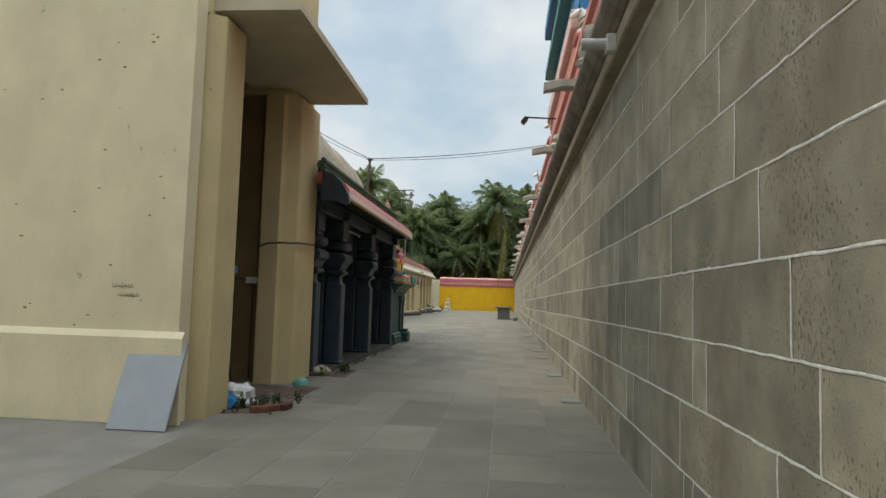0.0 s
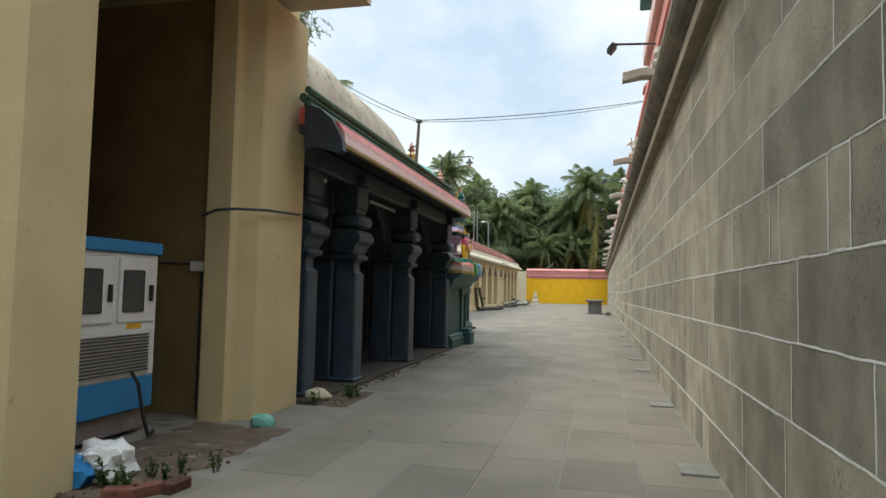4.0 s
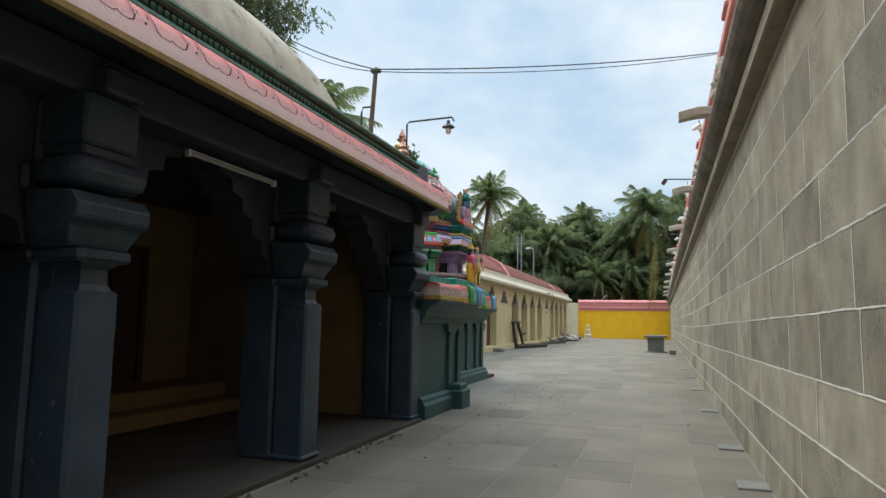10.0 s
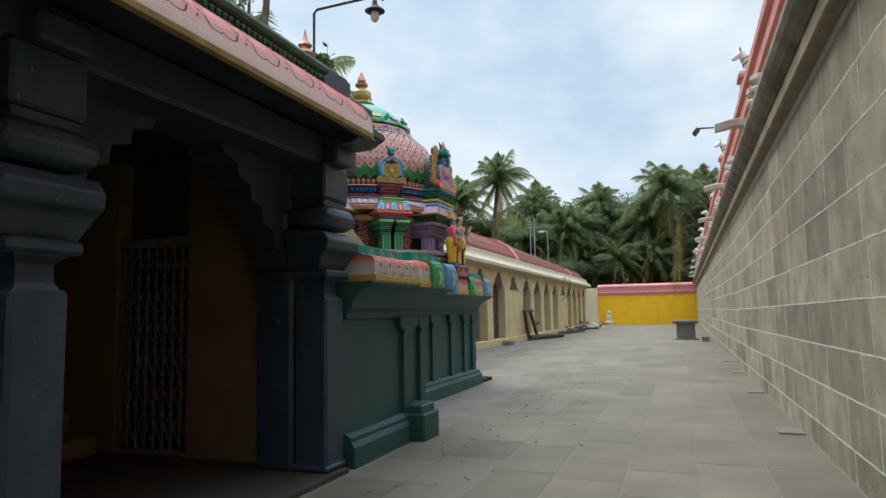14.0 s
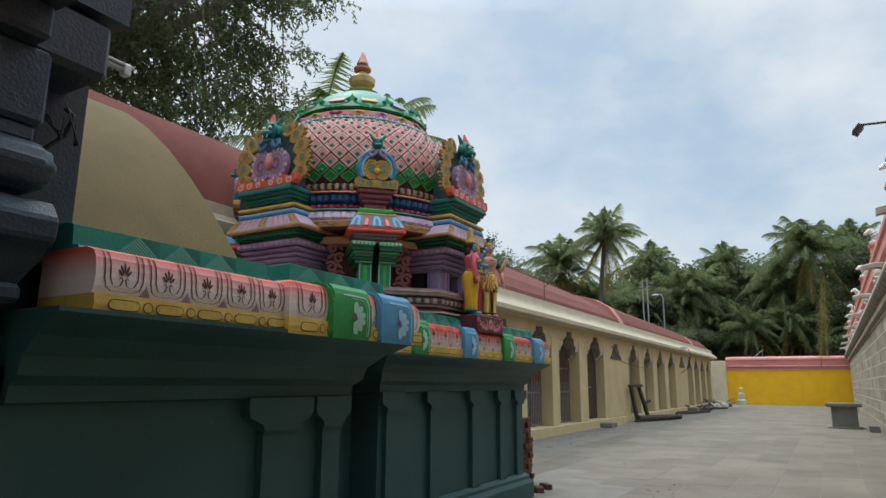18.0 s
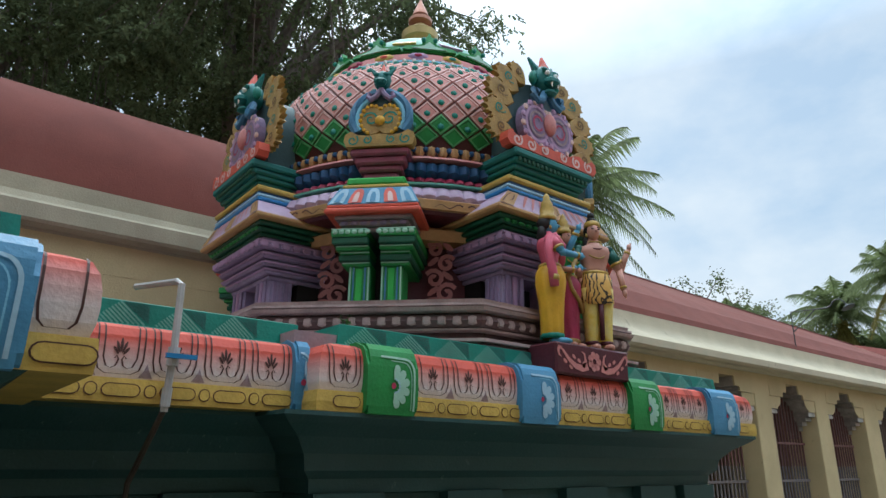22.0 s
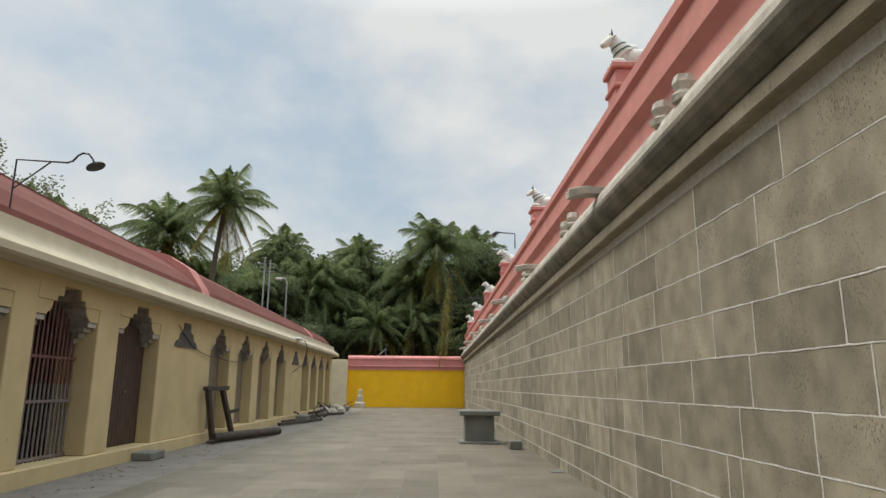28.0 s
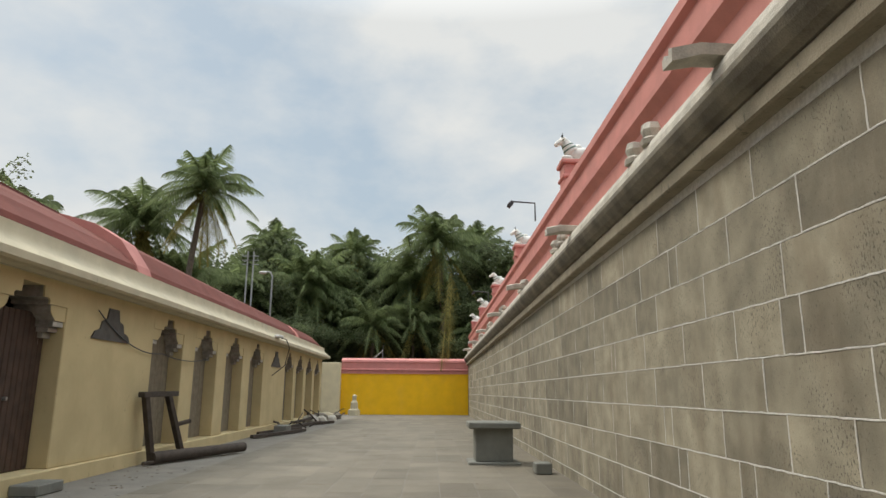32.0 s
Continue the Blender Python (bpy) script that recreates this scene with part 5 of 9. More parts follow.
oct_ring("base_top", [(1.83, 2.586), (1.87, 2.596), (1.87, 2.612), (1.84, 2.618), (1.85, 2.64), (1.3, 2.645)], "base_pale", "worn pale top of the base ring")
for q in range(8):
    for i in range(15):
        bm = bmesh.new()
        ball(bm, (1.838, -0.70 + 0.1 * i, 2.50), 0.040, 6, (0.5, 1.0, 0.85))
        spun("oval", bm, "base_pale", q * math.pi / 4, tower, smooth=True)
oct_ring("core", [(1.22, 2.6), (1.22, 3.40)], "maroon", "dark recessed core wall", turn=0)
oct_ring("tan_beam", [(1.25, 3.21), (1.40, 3.215), (1.43, 3.29), (1.40, 3.315), (1.25, 3.32)], "tan", "tan beam in the recess", turn=0)
oct_ring("ring_soffit", [(1.2, 3.345), (1.58, 3.35), (1.60, 3.375), (1.2, 3.38)], "maroon", "dark underside of the ring", turn=0)
oct_ring("ring_fascia", [(1.45, 3.37), (1.635, 3.375), (1.645, 3.44), (1.62, 3.455), (1.4, 3.46)], "tan", "tan carved fascia", turn=0)
for q in range(8):
    # carved wave lines on each visible side of the fascia
    bm = bmesh.new()
    for s in (-1, 1):
        ribbon(bm, [(s * (0.02 + 0.024 * k), 3.408 + 0.016 * math.sin(k * 1.1) - 0.002 * k) for k in range(10)], 0.013, lambda v, z: Vector((1.648, v, z)), True)
    spun("fascia_carving", bm, "brown_line", math.pi / 8 + q * math.pi / 4, tower)
fluted("lilac_course", 1.55, 1.655, 3.455, 3.60, 96, "lilac_pale", "pale lilac course of upright flutes", 0.06)
oct_ring("white_lip", [(1.50, 3.595), (1.58, 3.60), (1.58, 3.615), (1.48, 3.625)], "jade_light", "pale green lip", 44, True)
fluted("crimson_course", 1.44, 1.56, 3.62, 3.695, 120, "magenta", "crimson fluted course", 0.02)
fluted("blue_course", 1.42, 1.55, 3.69, 3.82, 110, "blue_deep", "dark blue fluted course", -0.03)
oct_ring("rose_course", [(1.40, 3.815), (1.56, 3.822), (1.55, 3.842), (1.40, 3.85)], "rose", "", 44, True)
bm = bmesh.new()
for i in range(104):
    a = 2 * math.pi * i / 104
    ball(bm, (DX + 1.49 * math.cos(a), DY + 1.49 * math.sin(a), 3.905), 0.043, 6, (1, 1, 1.2))
part("bead_ring", bm, "tan", tower, "ring of ochre buds under the dome", True, "stuff")
bm = bmesh.new()
for i in range(104):
    a = 2 * math.pi * (i + 0.5) / 104
    ball(bm, (DX + 1.515 * math.cos(a), DY + 1.515 * math.sin(a), 3.915), 0.024, 5)
part("bud_ring", bm, "blue_deep", tower, "dark buds between the ochre ones", True, "stuff")
oct_ring("bud_backing", [(1.40, 3.85), (1.46, 3.86), (1.47, 3.96), (1.40, 3.97)], "brown_line", "", 44, True)
DOME = [(1.47, 3.96), (1.525, 4.13), (1.525, 4.34), (1.455, 4.56), (1.335, 4.75), (1.175, 4.90), (1.02, 5.0)]
oct_ring("dome", DOME, "lattice", "dome with dark maroon lattice between raised diamonds", 64, True)


def dome_at(s, lift):
    k = min(len(DOME) - 1.001, max(0, s * (len(DOME) - 1)))
    i = int(k)
    r = DOME[i][0] + (DOME[i + 1][0] - DOME[i][0]) * (k - i)
    z = DOME[i][1] + (DOME[i + 1][1] - DOME[i][1]) * (k - i)
    dr, dz = DOME[i + 1][0] - DOME[i][0], DOME[i + 1][1] - DOME[i][1]
    q = math.hypot(dr, dz)
    return r + lift * dz / q, z - lift * dr / q


def diamond_mesh(row, rows, around, material, rim):
    """A raised lozenge with a paler rim and a sunk field."""
    bm = bmesh.new()
    s0, s1, s2 = row / rows, (row + 1) / rows, (row + 2) / rows
    half = math.pi / around * 0.915

    def quad(k, lift):
        out = []
        for ds, da in ((-1, 0), (0, 1), (1, 0), (0, -1)):
            s = s1 + ds * k * 0.925 / rows
            r, z = dome_at(min(1, max(0, s)), lift)
            out.append(bm.verts.new((r * math.cos(da * half * k), r * math.sin(da * half * k), z)))
        return out

    loops = [quad(1.0, 0.002), quad(0.95, 0.014), quad(0.76, 0.015), quad(0.70, 0.010)]
    for n, (p, q) in enumerate(zip(loops, loops[1:])):
        for i in range(4):
            f = bm.faces.new((p[i], p[(i + 1) % 4], q[(i + 1) % 4], q[i]))
            f.material_index = 1 if n == 1 else 0
    bm.faces.new(loops[-1])
    me = mesh_of("diamond", bm, material)
    me.materials.append(M[rim])
    return me


ROWS, AROUND = 12, 44
far_v, far_f = [], []
for row in range(0, ROWS - 1):
    green_row = row < 2
    me = diamond_mesh(row, ROWS, AROUND, "green" if green_row else "salmon", "green_rim" if green_row else "salmon_rim")
    r, z = dome_at((row + 0.86) / ROWS, 0.012)
    bm = bmesh.new()
    ball(bm, (r, 0, z), 0.021, 6, (0.45, 1.3, 1.25))
    eye_me = mesh_of("eye", bm, "jade", True)
    for i in range(AROUND):
        a = 2 * math.pi * (i + 0.5 * (row % 2)) / AROUND
        turn = math.degrees((a + math.pi) % (2 * math.pi) - math.pi)
        if -122 < turn < 40:
            ob = new("diamond", me)
            ob.parent = tower
            ob.matrix_basis = Matrix.Translation((DX, DY, 0)) @ Matrix.Rotation(a, 4, "Z")
            if row > 0:
                ey = new("eye", eye_me)
                ey.parent = ob
        else:
            k = len(far_v)
            m = Matrix.Translation((DX, DY, 0)) @ Matrix.Rotation(a, 4, "Z")
            far_v += [m @ v.co for v in me.vertices]
            far_f += [tuple(k + j for j in p.vertices) for p in me.polygons]
me = bpy.data.meshes.new("far_diamonds")
me.from_pydata(far_v, [], far_f)
me.materials.append(M["salmon"])
o = new("far_diamonds", me)
o.parent = tower
tagged(o, "diamonds round the back of the dome", kind="stuff")
# crown: beaded lips, petal boss course, leafy green teeth, domed cap
oct_ring("white_bead_course", [(1.0, 4.985), (1.055, 5.005), (1.05, 5.03), (0.98, 5.045)], "sky_blue", "pale blue beaded course", 44, True)
bm = bmesh.new()
for i in range(76):
    a = 2 * math.pi * i / 76
    ball(bm, (DX + 1.05 * math.cos(a), DY + 1.05 * math.sin(a), 5.018), 0.021, 5)
part("white_beads", bm, "white", tower, "ring of small white beads", True, "stuff")
oct_ring("oval_course", [(0.97, 5.035), (1.01, 5.06), (0.99, 5.13), (0.92, 5.17)], "rose", "rose course with painted bosses", 44, True)
for i in range(20):
    a = 2 * math.pi * i / 20
    bm = bmesh.new()
    ball(bm, (0.995, 0, 5.10), 0.060, 8, (0.35, 1.6, 0.62))
    spun("boss", bm, ("magenta", "gold", "lilac", "gold")[i % 4], a, tower, smooth=True)
    bm = bmesh.new()
    ball(bm, (1.015, 0, 5.102), 0.03, 7, (0.4, 1.3, 0.6))
    spun("boss_eye", bm, ("rose", "vermilion", "magenta", "jade")[i % 4], a, tower, smooth=True)
oct_ring("crown_rim", [(0.88, 5.16), (0.965, 5.17), (0.955, 5.195), (0.86, 5.205)], "green", "green rim of the crown", 44, True)
oct_ring("crown_cap", [(0.90, 5.19), (0.88, 5.28), (0.78, 5.43), (0.60, 5.58), (0.38, 5.70), (0.20, 5.74), (0.20, 5.78)], "jade_light", "pale green petalled cap", 32, True)
for i in range(12):
    a = 2 * math.pi * i / 12
    bm = bmesh.new()
    f = Matrix(((0, -0.22, 1, 0.915), (1, 0, 0, 0), (0, 1, 0, 5.185), (0, 0, 0, 1)))
    slab_poly(bm, [(-0.245, 0), (0.245, 0), (0.23, 0.035), (0.15, 0.05), (0.075, 0.07), (0.05, 0.11), (0.062, 0.15), (0.02, 0.175), (0, 0.225), (-0.02, 0.175), (-0.062, 0.15), (-0.05, 0.11), (-0.075, 0.07), (-0.15, 0.05), (-0.23, 0.035)], f, 0.055)
    tooth = spun("crown_tooth", bm, "green", a, tower, "green leaf tooth of the crown")
    bm = bmesh.new()
    slab_poly(bm, [(-0.16, 0.012), (0.16, 0.012), (0.05, 0.05), (0, 0.10), (-0.05, 0.05)], f @ Matrix.Translation((0, 0, 0.055)), 0.012)
    part("tooth_field", bm, "mint", tooth)
    for s in (-1, 1):
        bm = bmesh.new()
        ball(bm, (0.965, s * 0.055, 5.30), 0.024, 6)
        spun("tooth_curl", bm, "jade", a, tower, smooth=True)
    bm = bmesh.new()
    f = Matrix(((0, -0.76, 0.65, 0.87), (1, 0, 0, 0), (0, 0.65, 0.76, 5.31), (0, 0, 0, 1)))
    slab_poly(bm, [(-0.11, 0), (0.11, 0), (0.10, 0.16), (0.05, 0.22), (-0.05, 0.22), (-0.10, 0.16)], f, 0.02)
    spun("cap_petal", bm, ("blush", "rose", "gold", "lilac")[i % 4], a + math.pi / 12, tower)
bm = bmesh.new()
lathe(bm, (DX, DY, 0), [(0.20, 5.76), (0.26, 5.80), (0.14, 5.86), (0.12, 5.90), (0.19, 5.96), (0.20, 6.04), (0.12, 6.11), (0.07, 6.14), (0.07, 6.17)], 20)
fin = part("finial_pot", bm, "brass", tower, "dull brass pot finial", True)
bm = bmesh.new()
lathe(bm, (DX, DY, 0), [(0.07, 6.16), (0.13, 6.19), (0.13, 6.23), (0.06, 6.25), (0.09, 6.29), (0.08, 6.33), (0.01, 6.50)], 16)
part("finial_tip", bm, "copper", fin, "copper pointed tip", True)


def horseshoe(r, zc, zbase, n=20):
    pts = [(-r * 0.80, zbase)]
    for i in range(n + 1):
        a = math.pi * (1.14 - 1.28 * i / n)
        pts.append((r * math.cos(a), zc + r * 1.08 * math.sin(a)))
    return pts + [(r * 0.80, zbase)]


def at_u(u):
    """Plane of a face: (v, z) with depth outwards from u."""
    return Matrix(((0, 0, 1, u), (1, 0, 0, 0), (0, 1, 0, 0), (0, 0, 0, 1)))


def tier(name, A, steps, material, label=""):
    """Stepped square mouldings, one part a step: (half width, outer u, z0, z1)."""
    for w, u, z0, z1 in steps:
        bm = bmesh.new()
        box(bm, 0.9, u, -w, w, z0, z1, min(0.014, (z1 - z0) * 0.3))
        spun(name, bm, material, A, tower, label)


def sloped(bm, w0, u0, z0, w1, u1, z1):
    """A block whose front and flanks lean back from (w0, u0) at z0 to (w1, u1) at z1."""
    lo = [bm.verts.new((x, y, z0)) for x, y in ((0.9, -w0), (u0, -w0), (u0, w0), (0.9, w0))]
    hi = [bm.verts.new((x, y, z1)) for x, y in ((0.9, -w1), (u1, -w1), (u1, w1), (0.9, w1))]
    bm.faces.new(lo[::-1])
    bm.faces.new(hi)
    for i in range(4):
        bm.faces.new((lo[i], lo[(i + 1) % 4], hi[(i + 1) % 4], hi[i]))


def on_slope(w0, u0, z0, w1, u1, z1, d):
    """Places (v, s) on the leaning front, d proud of it."""
    return lambda v, s: Vector((u0 + (u1 - u0) * s + d, v * (w0 + (w1 - w0) * s) / w0, z0 + (z1 - z0) * s + d * 0.4))


def leaf_outline(size):
    """A curling acanthus flame standing on its stalk, with three torn tips on the outer edge."""
    return [(size * u, size * v) for u, v in ((-0.50, -0.55), (0.16, -0.62), (0.50, -0.40), (0.40, -0.22), (0.80, -0.16), (0.60, 0.06), (1.02, 0.22), (0.72, 0.36), (1.12, 0.66), (0.74, 0.66), (0.92, 1.02), (0.54, 0.86), (0.50, 1.22), (0.22, 0.92), (0.02, 1.10), (-0.12, 0.76), (-0.46, 0.52), (-0.56, 0.0))]


for q in range(4):
    A = q * math.pi / 2
    # violet pier
    for v in (-0.235, 0.235):
        bm = bmesh.new()
        box(bm, 1.40, 1.60, v - 0.115, v + 0.115, 2.64, 2.95, 0.012)
        sh = spun("violet_shaft", bm, "violet_light", A, tower, "violet fluted shaft")
        for k in (-0.07, 0.0, 0.07):
            bm = bmesh.new()
            box(bm, 1.598, 1.618, v + k - 0.020, v + k + 0.020, 2.66, 2.93, 0.006)
            part("flute", bm, "lilac" if k == 0 else "lilac_dark", sh)
        for k in (1.45, 1.50, 1.55):
            bm = bmesh.new()
            e = v + (0.113 if v > 0 else -0.113)
            box(bm, k - 0.016, k + 0.016, e - 0.012, e + 0.012, 2.66, 2.93, 0.005)
            part("flute", bm, "lilac_dark", sh)
    # black backing block takes the place of shade between the violet shafts
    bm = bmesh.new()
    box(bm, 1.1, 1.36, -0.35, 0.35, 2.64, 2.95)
    spun("pier_recess", bm, "black", A, tower, "black block standing in for the shade between the shafts")
    tier("violet_moulding", A, ((0.37, 1.62, 2.93, 2.965), (0.40, 1.66, 2.965, 3.01), (0.43, 1.69, 3.02, 3.055), (0.41, 1.67, 3.055, 3.075)), "violet_light")
    tier("violet_moulding", A, ((0.44, 1.71, 3.075, 3.12), (0.43, 1.70, 3.12, 3.135), (0.48, 1.76, 3.135, 3.20), (0.46, 1.73, 3.20, 3.225)), "lilac_dark")
    for w, u, z in ((0.403, 1.663, 3.004), (0.433, 1.693, 3.050), (0.443, 1.713, 3.114), (0.483, 1.763, 3.196)):
        bm = bmesh.new()
        box(bm, 1.0, u + 0.006, -w - 0.006, w + 0.006, z - 0.012, z + 0.001, 0.003)
        spun("pale_lip", bm, "lilac", A, tower, "pale lilac brushed lip")
    for face in range(3):
        for i in range(11):
            bm = bmesh.new()
            c = -0.44 + 0.88 * i / 10
            if face == 0:
                ball(bm, (1.762, c, 3.168), 0.034, 7, (0.45, 1.1, 0.8))
            elif i < 6:
                ball(bm, (1.72 - 0.088 * i, (face * 2 - 3) * 0.482, 3.168), 0.034, 7, (1.1, 0.45, 0.8))
            else:
                bm.free()
                continue
            spun("bead", bm, "lilac", A, tower, smooth=True)
    # deep green corbelling under the eave
    tier("underside_step", A, ((0.47, 1.75, 3.225, 3.255), (0.51, 1.78, 3.255, 3.29), (0.55, 1.80, 3.29, 3.325)), "deep_green", "deep green step under the gable")
    for i in range(14):
        bm = bmesh.new()
        v = -0.47 + 0.94 * i / 13
        box(bm, 1.775, 1.800, v - 0.026, v + 0.026, 3.262, 3.286, 0.008)
        spun("leaf_dentil", bm, "green", A, tower)
    # tan eave, sloping lilac panels between tan corner curls
    tier("gold_edge", A, ((0.61, 1.85, 3.325, 3.365),), "tan")
    bm = bmesh.new()
    sloped(bm, 0.60, 1.84, 3.365, 0.46, 1.79, 3.50)
    slope = spun("cornice_slope", bm, "lilac_pale", A, tower, "pale lilac sloping eave panel")
    onp = on_slope(0.60, 1.84, 3.365, 0.46, 1.79, 3.50, 0.006)
    for v0, v1 in ((-0.60, -0.46), (0.46, 0.60), (-0.07, 0.07)):
        bm = bmesh.new()
        bm.faces.new([bm.verts.new(onp(v, s)) for v, s in ((v0, 0.02), (v1, 0.02), (v1, 0.98), (v0, 0.98))])
        curl = spun("corner_curl", bm, "tan", A, tower)
        bm = bmesh.new()
        c = (v0 + v1) / 2
        ribbon(bm, [(c - 0.045, 0.1), (c - 0.045, 0.6), (c - 0.02, 0.85), (c + 0.03, 0.75), (c + 0.035, 0.4), (c + 0.01, 0.25)], 0.012, lambda v, s: onp(v, s) + Vector((0.004, 0, 0.002)))
        part("curl_line", bm, "brown_line", curl)
    for v in (-0.36, -0.265, -0.17, 0.17, 0.265, 0.36):
        bm = bmesh.new()
        bm.faces.new([bm.verts.new(onp(p, s)) for p, s in ((v - 0.006, 0.1), (v + 0.006, 0.1), (v + 0.022, 0.95), (v - 0.022, 0.95))])
        spun("slope_stripe", bm, "rose", A, tower)
    for z0, z1, w, u, nm in ((3.50, 3.535, 0.47, 1.80, "blue"), (3.535, 3.565, 0.46, 1.80, "ice"), (3.565, 3.59, 0.44, 1.79, "blue_deep"), (3.59, 3.635, 0.46, 1.81, "gold")):
        tier("strip", A, ((w, u, z0, z1),), nm)
    # sea-green seat, widening upwards
    tier("seat_step", A, ((0.34, 1.74, 3.635, 3.67), (0.36, 1.77, 3.67, 3.705), (0.39, 1.80, 3.705, 3.745), (0.41, 1.83, 3.745, 3.79), (0.435, 1.86, 3.79, 3.85)), "teal_bright", "sea-green step under the gable")
    for i in range(17):
        bm = bmesh.new()
        v = -0.37 + 0.74 * i / 16
        box(bm, 1.825, 1.845, v - 0.015, v + 0.015, 3.75, 3.785, 0.005)
        spun("seat_flute", bm, "deep_green", A, tower)
    # gable vault
    bm = bmesh.new()
    slab_poly(bm, horseshoe(0.345, 4.22, 3.85), at_u(1.15), 0.53)
    spun("gable_body", bm, "slate_teal", A, tower, "slate teal gable vault running back to the dome", True)
    bm = bmesh.new()
    red = [(-0.47, 3.86), (0.47, 3.86), (0.50, 3.90), (0.49, 3.965), (0.45, 3.985), (0.42, 3.955), (0.37, 3.945), (0.30, 3.985), (0.22, 3.965), (0.16, 3.935), (0.08, 3.955), (0, 3.94)]
    slab_poly(bm, red[:-1] + [(0, 3.94)] + [(-v, z) for v, z in red[:1:-1]][1:], at_u(1.755), 0.09)
    g = spun("red_scroll", bm, "vermilion", A, tower, "red scroll base of the gable")
    for s in (-1, 1):
        for c0, r0 in ((0.40, 0.052), (0.255, 0.05), (0.11, 0.04)):
            bm = bmesh.new()
            ribbon(bm, [(s * v, z) for v, z in spiral((c0, 3.912), r0, 0.012, 2.2, 1.25)], 0.017, lambda v, z: Vector((1.849, v, z)))
            part("scroll_line", bm, "blush", g)
    # kidney-shaped disc of two lobed whorls
    for s in (-1, 1):
        bm = bmesh.new()
        slab_poly(bm, [(s * 0.125 + 0.165 * math.cos(2 * math.pi * i / 24), 4.155 + 0.20 * math.sin(2 * math.pi * i / 24)) for i in range(24)], at_u(1.72 + 0.002 * s), 0.075)
        whorl = spun("disc_whorl", bm, "lilac_dark", A, tower, "violet lobed whorl of the gable")
        for k, (r, wd, nm) in enumerate(((0.125, 0.022, "lilac"), (0.085, 0.02, "mauve"), (0.05, 0.018, "magenta"))):
            bm = bmesh.new()
            ribbon(bm, [(s * 0.125 + s * r * math.cos(t), 4.155 + r * 1.2 * math.sin(t)) for t in [2.6 - 5.2 * j / 16 for j in range(17)]], wd, lambda v, z: Vector((1.801 + 0.003 * k, v, z)))
            part("whorl_line", bm, nm, whorl)
        for i in range(13):
            a = 2.75 - 5.0 * i / 12
            bm = bmesh.new()
            ball(bm, (1.792, s * 0.125 + s * 0.152 * math.cos(a), 4.155 + 0.187 * math.sin(a)), 0.027, 6, (0.6, 1, 1))
            spun("lobe", bm, "blush" if i % 2 else "lilac", A, tower, smooth=True)
    bm = bmesh.new()
    ball(bm, (1.80, 0.01, 4.185), 0.085, 12, (0.55, 0.75, 1.15))
    spun("boss_knob", bm, "rose", A, tower, "plain rose boss", True)
    # acanthus flames up both flanks
    for s in (-1, 1):
        for k, (cv, cz, size, lean) in enumerate(((0.43, 4.02, 0.125, 0.9), (0.445, 4.17, 0.13, 0.75), (0.42, 4.33, 0.135, 0.55), (0.345, 4.475, 0.13, 0.3), (0.235, 4.57, 0.10, 0.1))):
            bm = bmesh.new()
            f = at_u(1.70 - 0.004 * k) @ Matrix.Translation((s * cv, cz, 0)) @ Matrix.Rotation(-s * lean, 4, "Z")
            slab_poly(bm, [(s * u, v) for u, v in leaf_outline(size * 1.08)], f, 0.05)
            bmesh.ops.bevel(bm, geom=[e for e in bm.edges if abs((e.verts[0].co - e.verts[1].co).x) < 1e-4 and e.verts[0].co.x > 1.72], offset=0.008, segments=1, affect="EDGES")
            fl = spun("flame_scroll", bm, "flame_gold", A, tower, "ochre acanthus flame")
            bm = bmesh.new()
            spot = lambda u, v: f @ Vector((s * u, v, 0.054))
            ribbon(bm, spiral((0.01, size * 0.36), size * 0.34, 0.008, -0.8, 1.3), 0.014, spot)
            ribbon(bm, [(-size * 0.2, -size * 0.1), (size * 0.1, -size * 0.02), (size * 0.36, size * 0.22)], 0.012, spot, True)
            part("flame_curl", bm, "jade" if k % 2 else "brown_stain", fl)
    # blue moustache collar and horned mask
    for s in (-1, 1):
        bm = bmesh.new()
        tube(bm, [(1.79, s * 0.02, 4.47), (1.80, s * 0.07, 4.385), (1.80, s * 0.125, 4.36), (1.80, s * 0.165, 4.40), (1.80, s * 0.15, 4.45), (1.80, s * 0.115, 4.44)], 0.034, 8)
        spun("blue_collar", bm, "blue_soft", A, tower, "blue scroll collar", True)
    bm = bmesh.new()
    ball(bm, (1.76, 0, 4.60), 0.115, 10, (0.9, 0.95, 1.15))
    ball(bm, (1.855, 0, 4.545), 0.07, 8, (0.9, 1.15, 0.65))
    ball(bm, (1.835, 0, 4.46), 0.05, 8, (0.9, 1.2, 0.6))
    for s in (-1, 1):
        cyl(bm, (1.75, s * 0.055, 4.67), (1.73, s * 0.135, 4.79), 0.040, 0.010, 7)
        ball(bm, (1.84, s * 0.06, 4.655), 0.032, 7, (0.6, 1.3, 0.6))
    spun("gable_head", bm, "teal_bright", A, tower, "sea-green carved mask knob", True)
    for s in (-1, 1):
        bm = bmesh.new()
        ball(bm, (1.855, s * 0.048, 4.62), 0.023, 6)
        spun("mask_eye", bm, "white", A, tower, smooth=True)
        bm = bmesh.new()
        cyl(bm, (1.885, s * 0.035, 4.53), (1.89, s * 0.035, 4.48), 0.012, 0.003, 5)
        spun("fang", bm, "white", A, tower)
        bm = bmesh.new()
        ball(bm, (1.77, s * 0.13, 4.585), 0.055, 8, (0.7, 0.6, 1.2))
        spun("mask_ear", bm, "jade", A, tower, smooth=True)
    bm = bmesh.new()
    cyl(bm, (1.77, 0, 4.70), (1.75, 0, 4.83), 0.05, 0.012, 8)
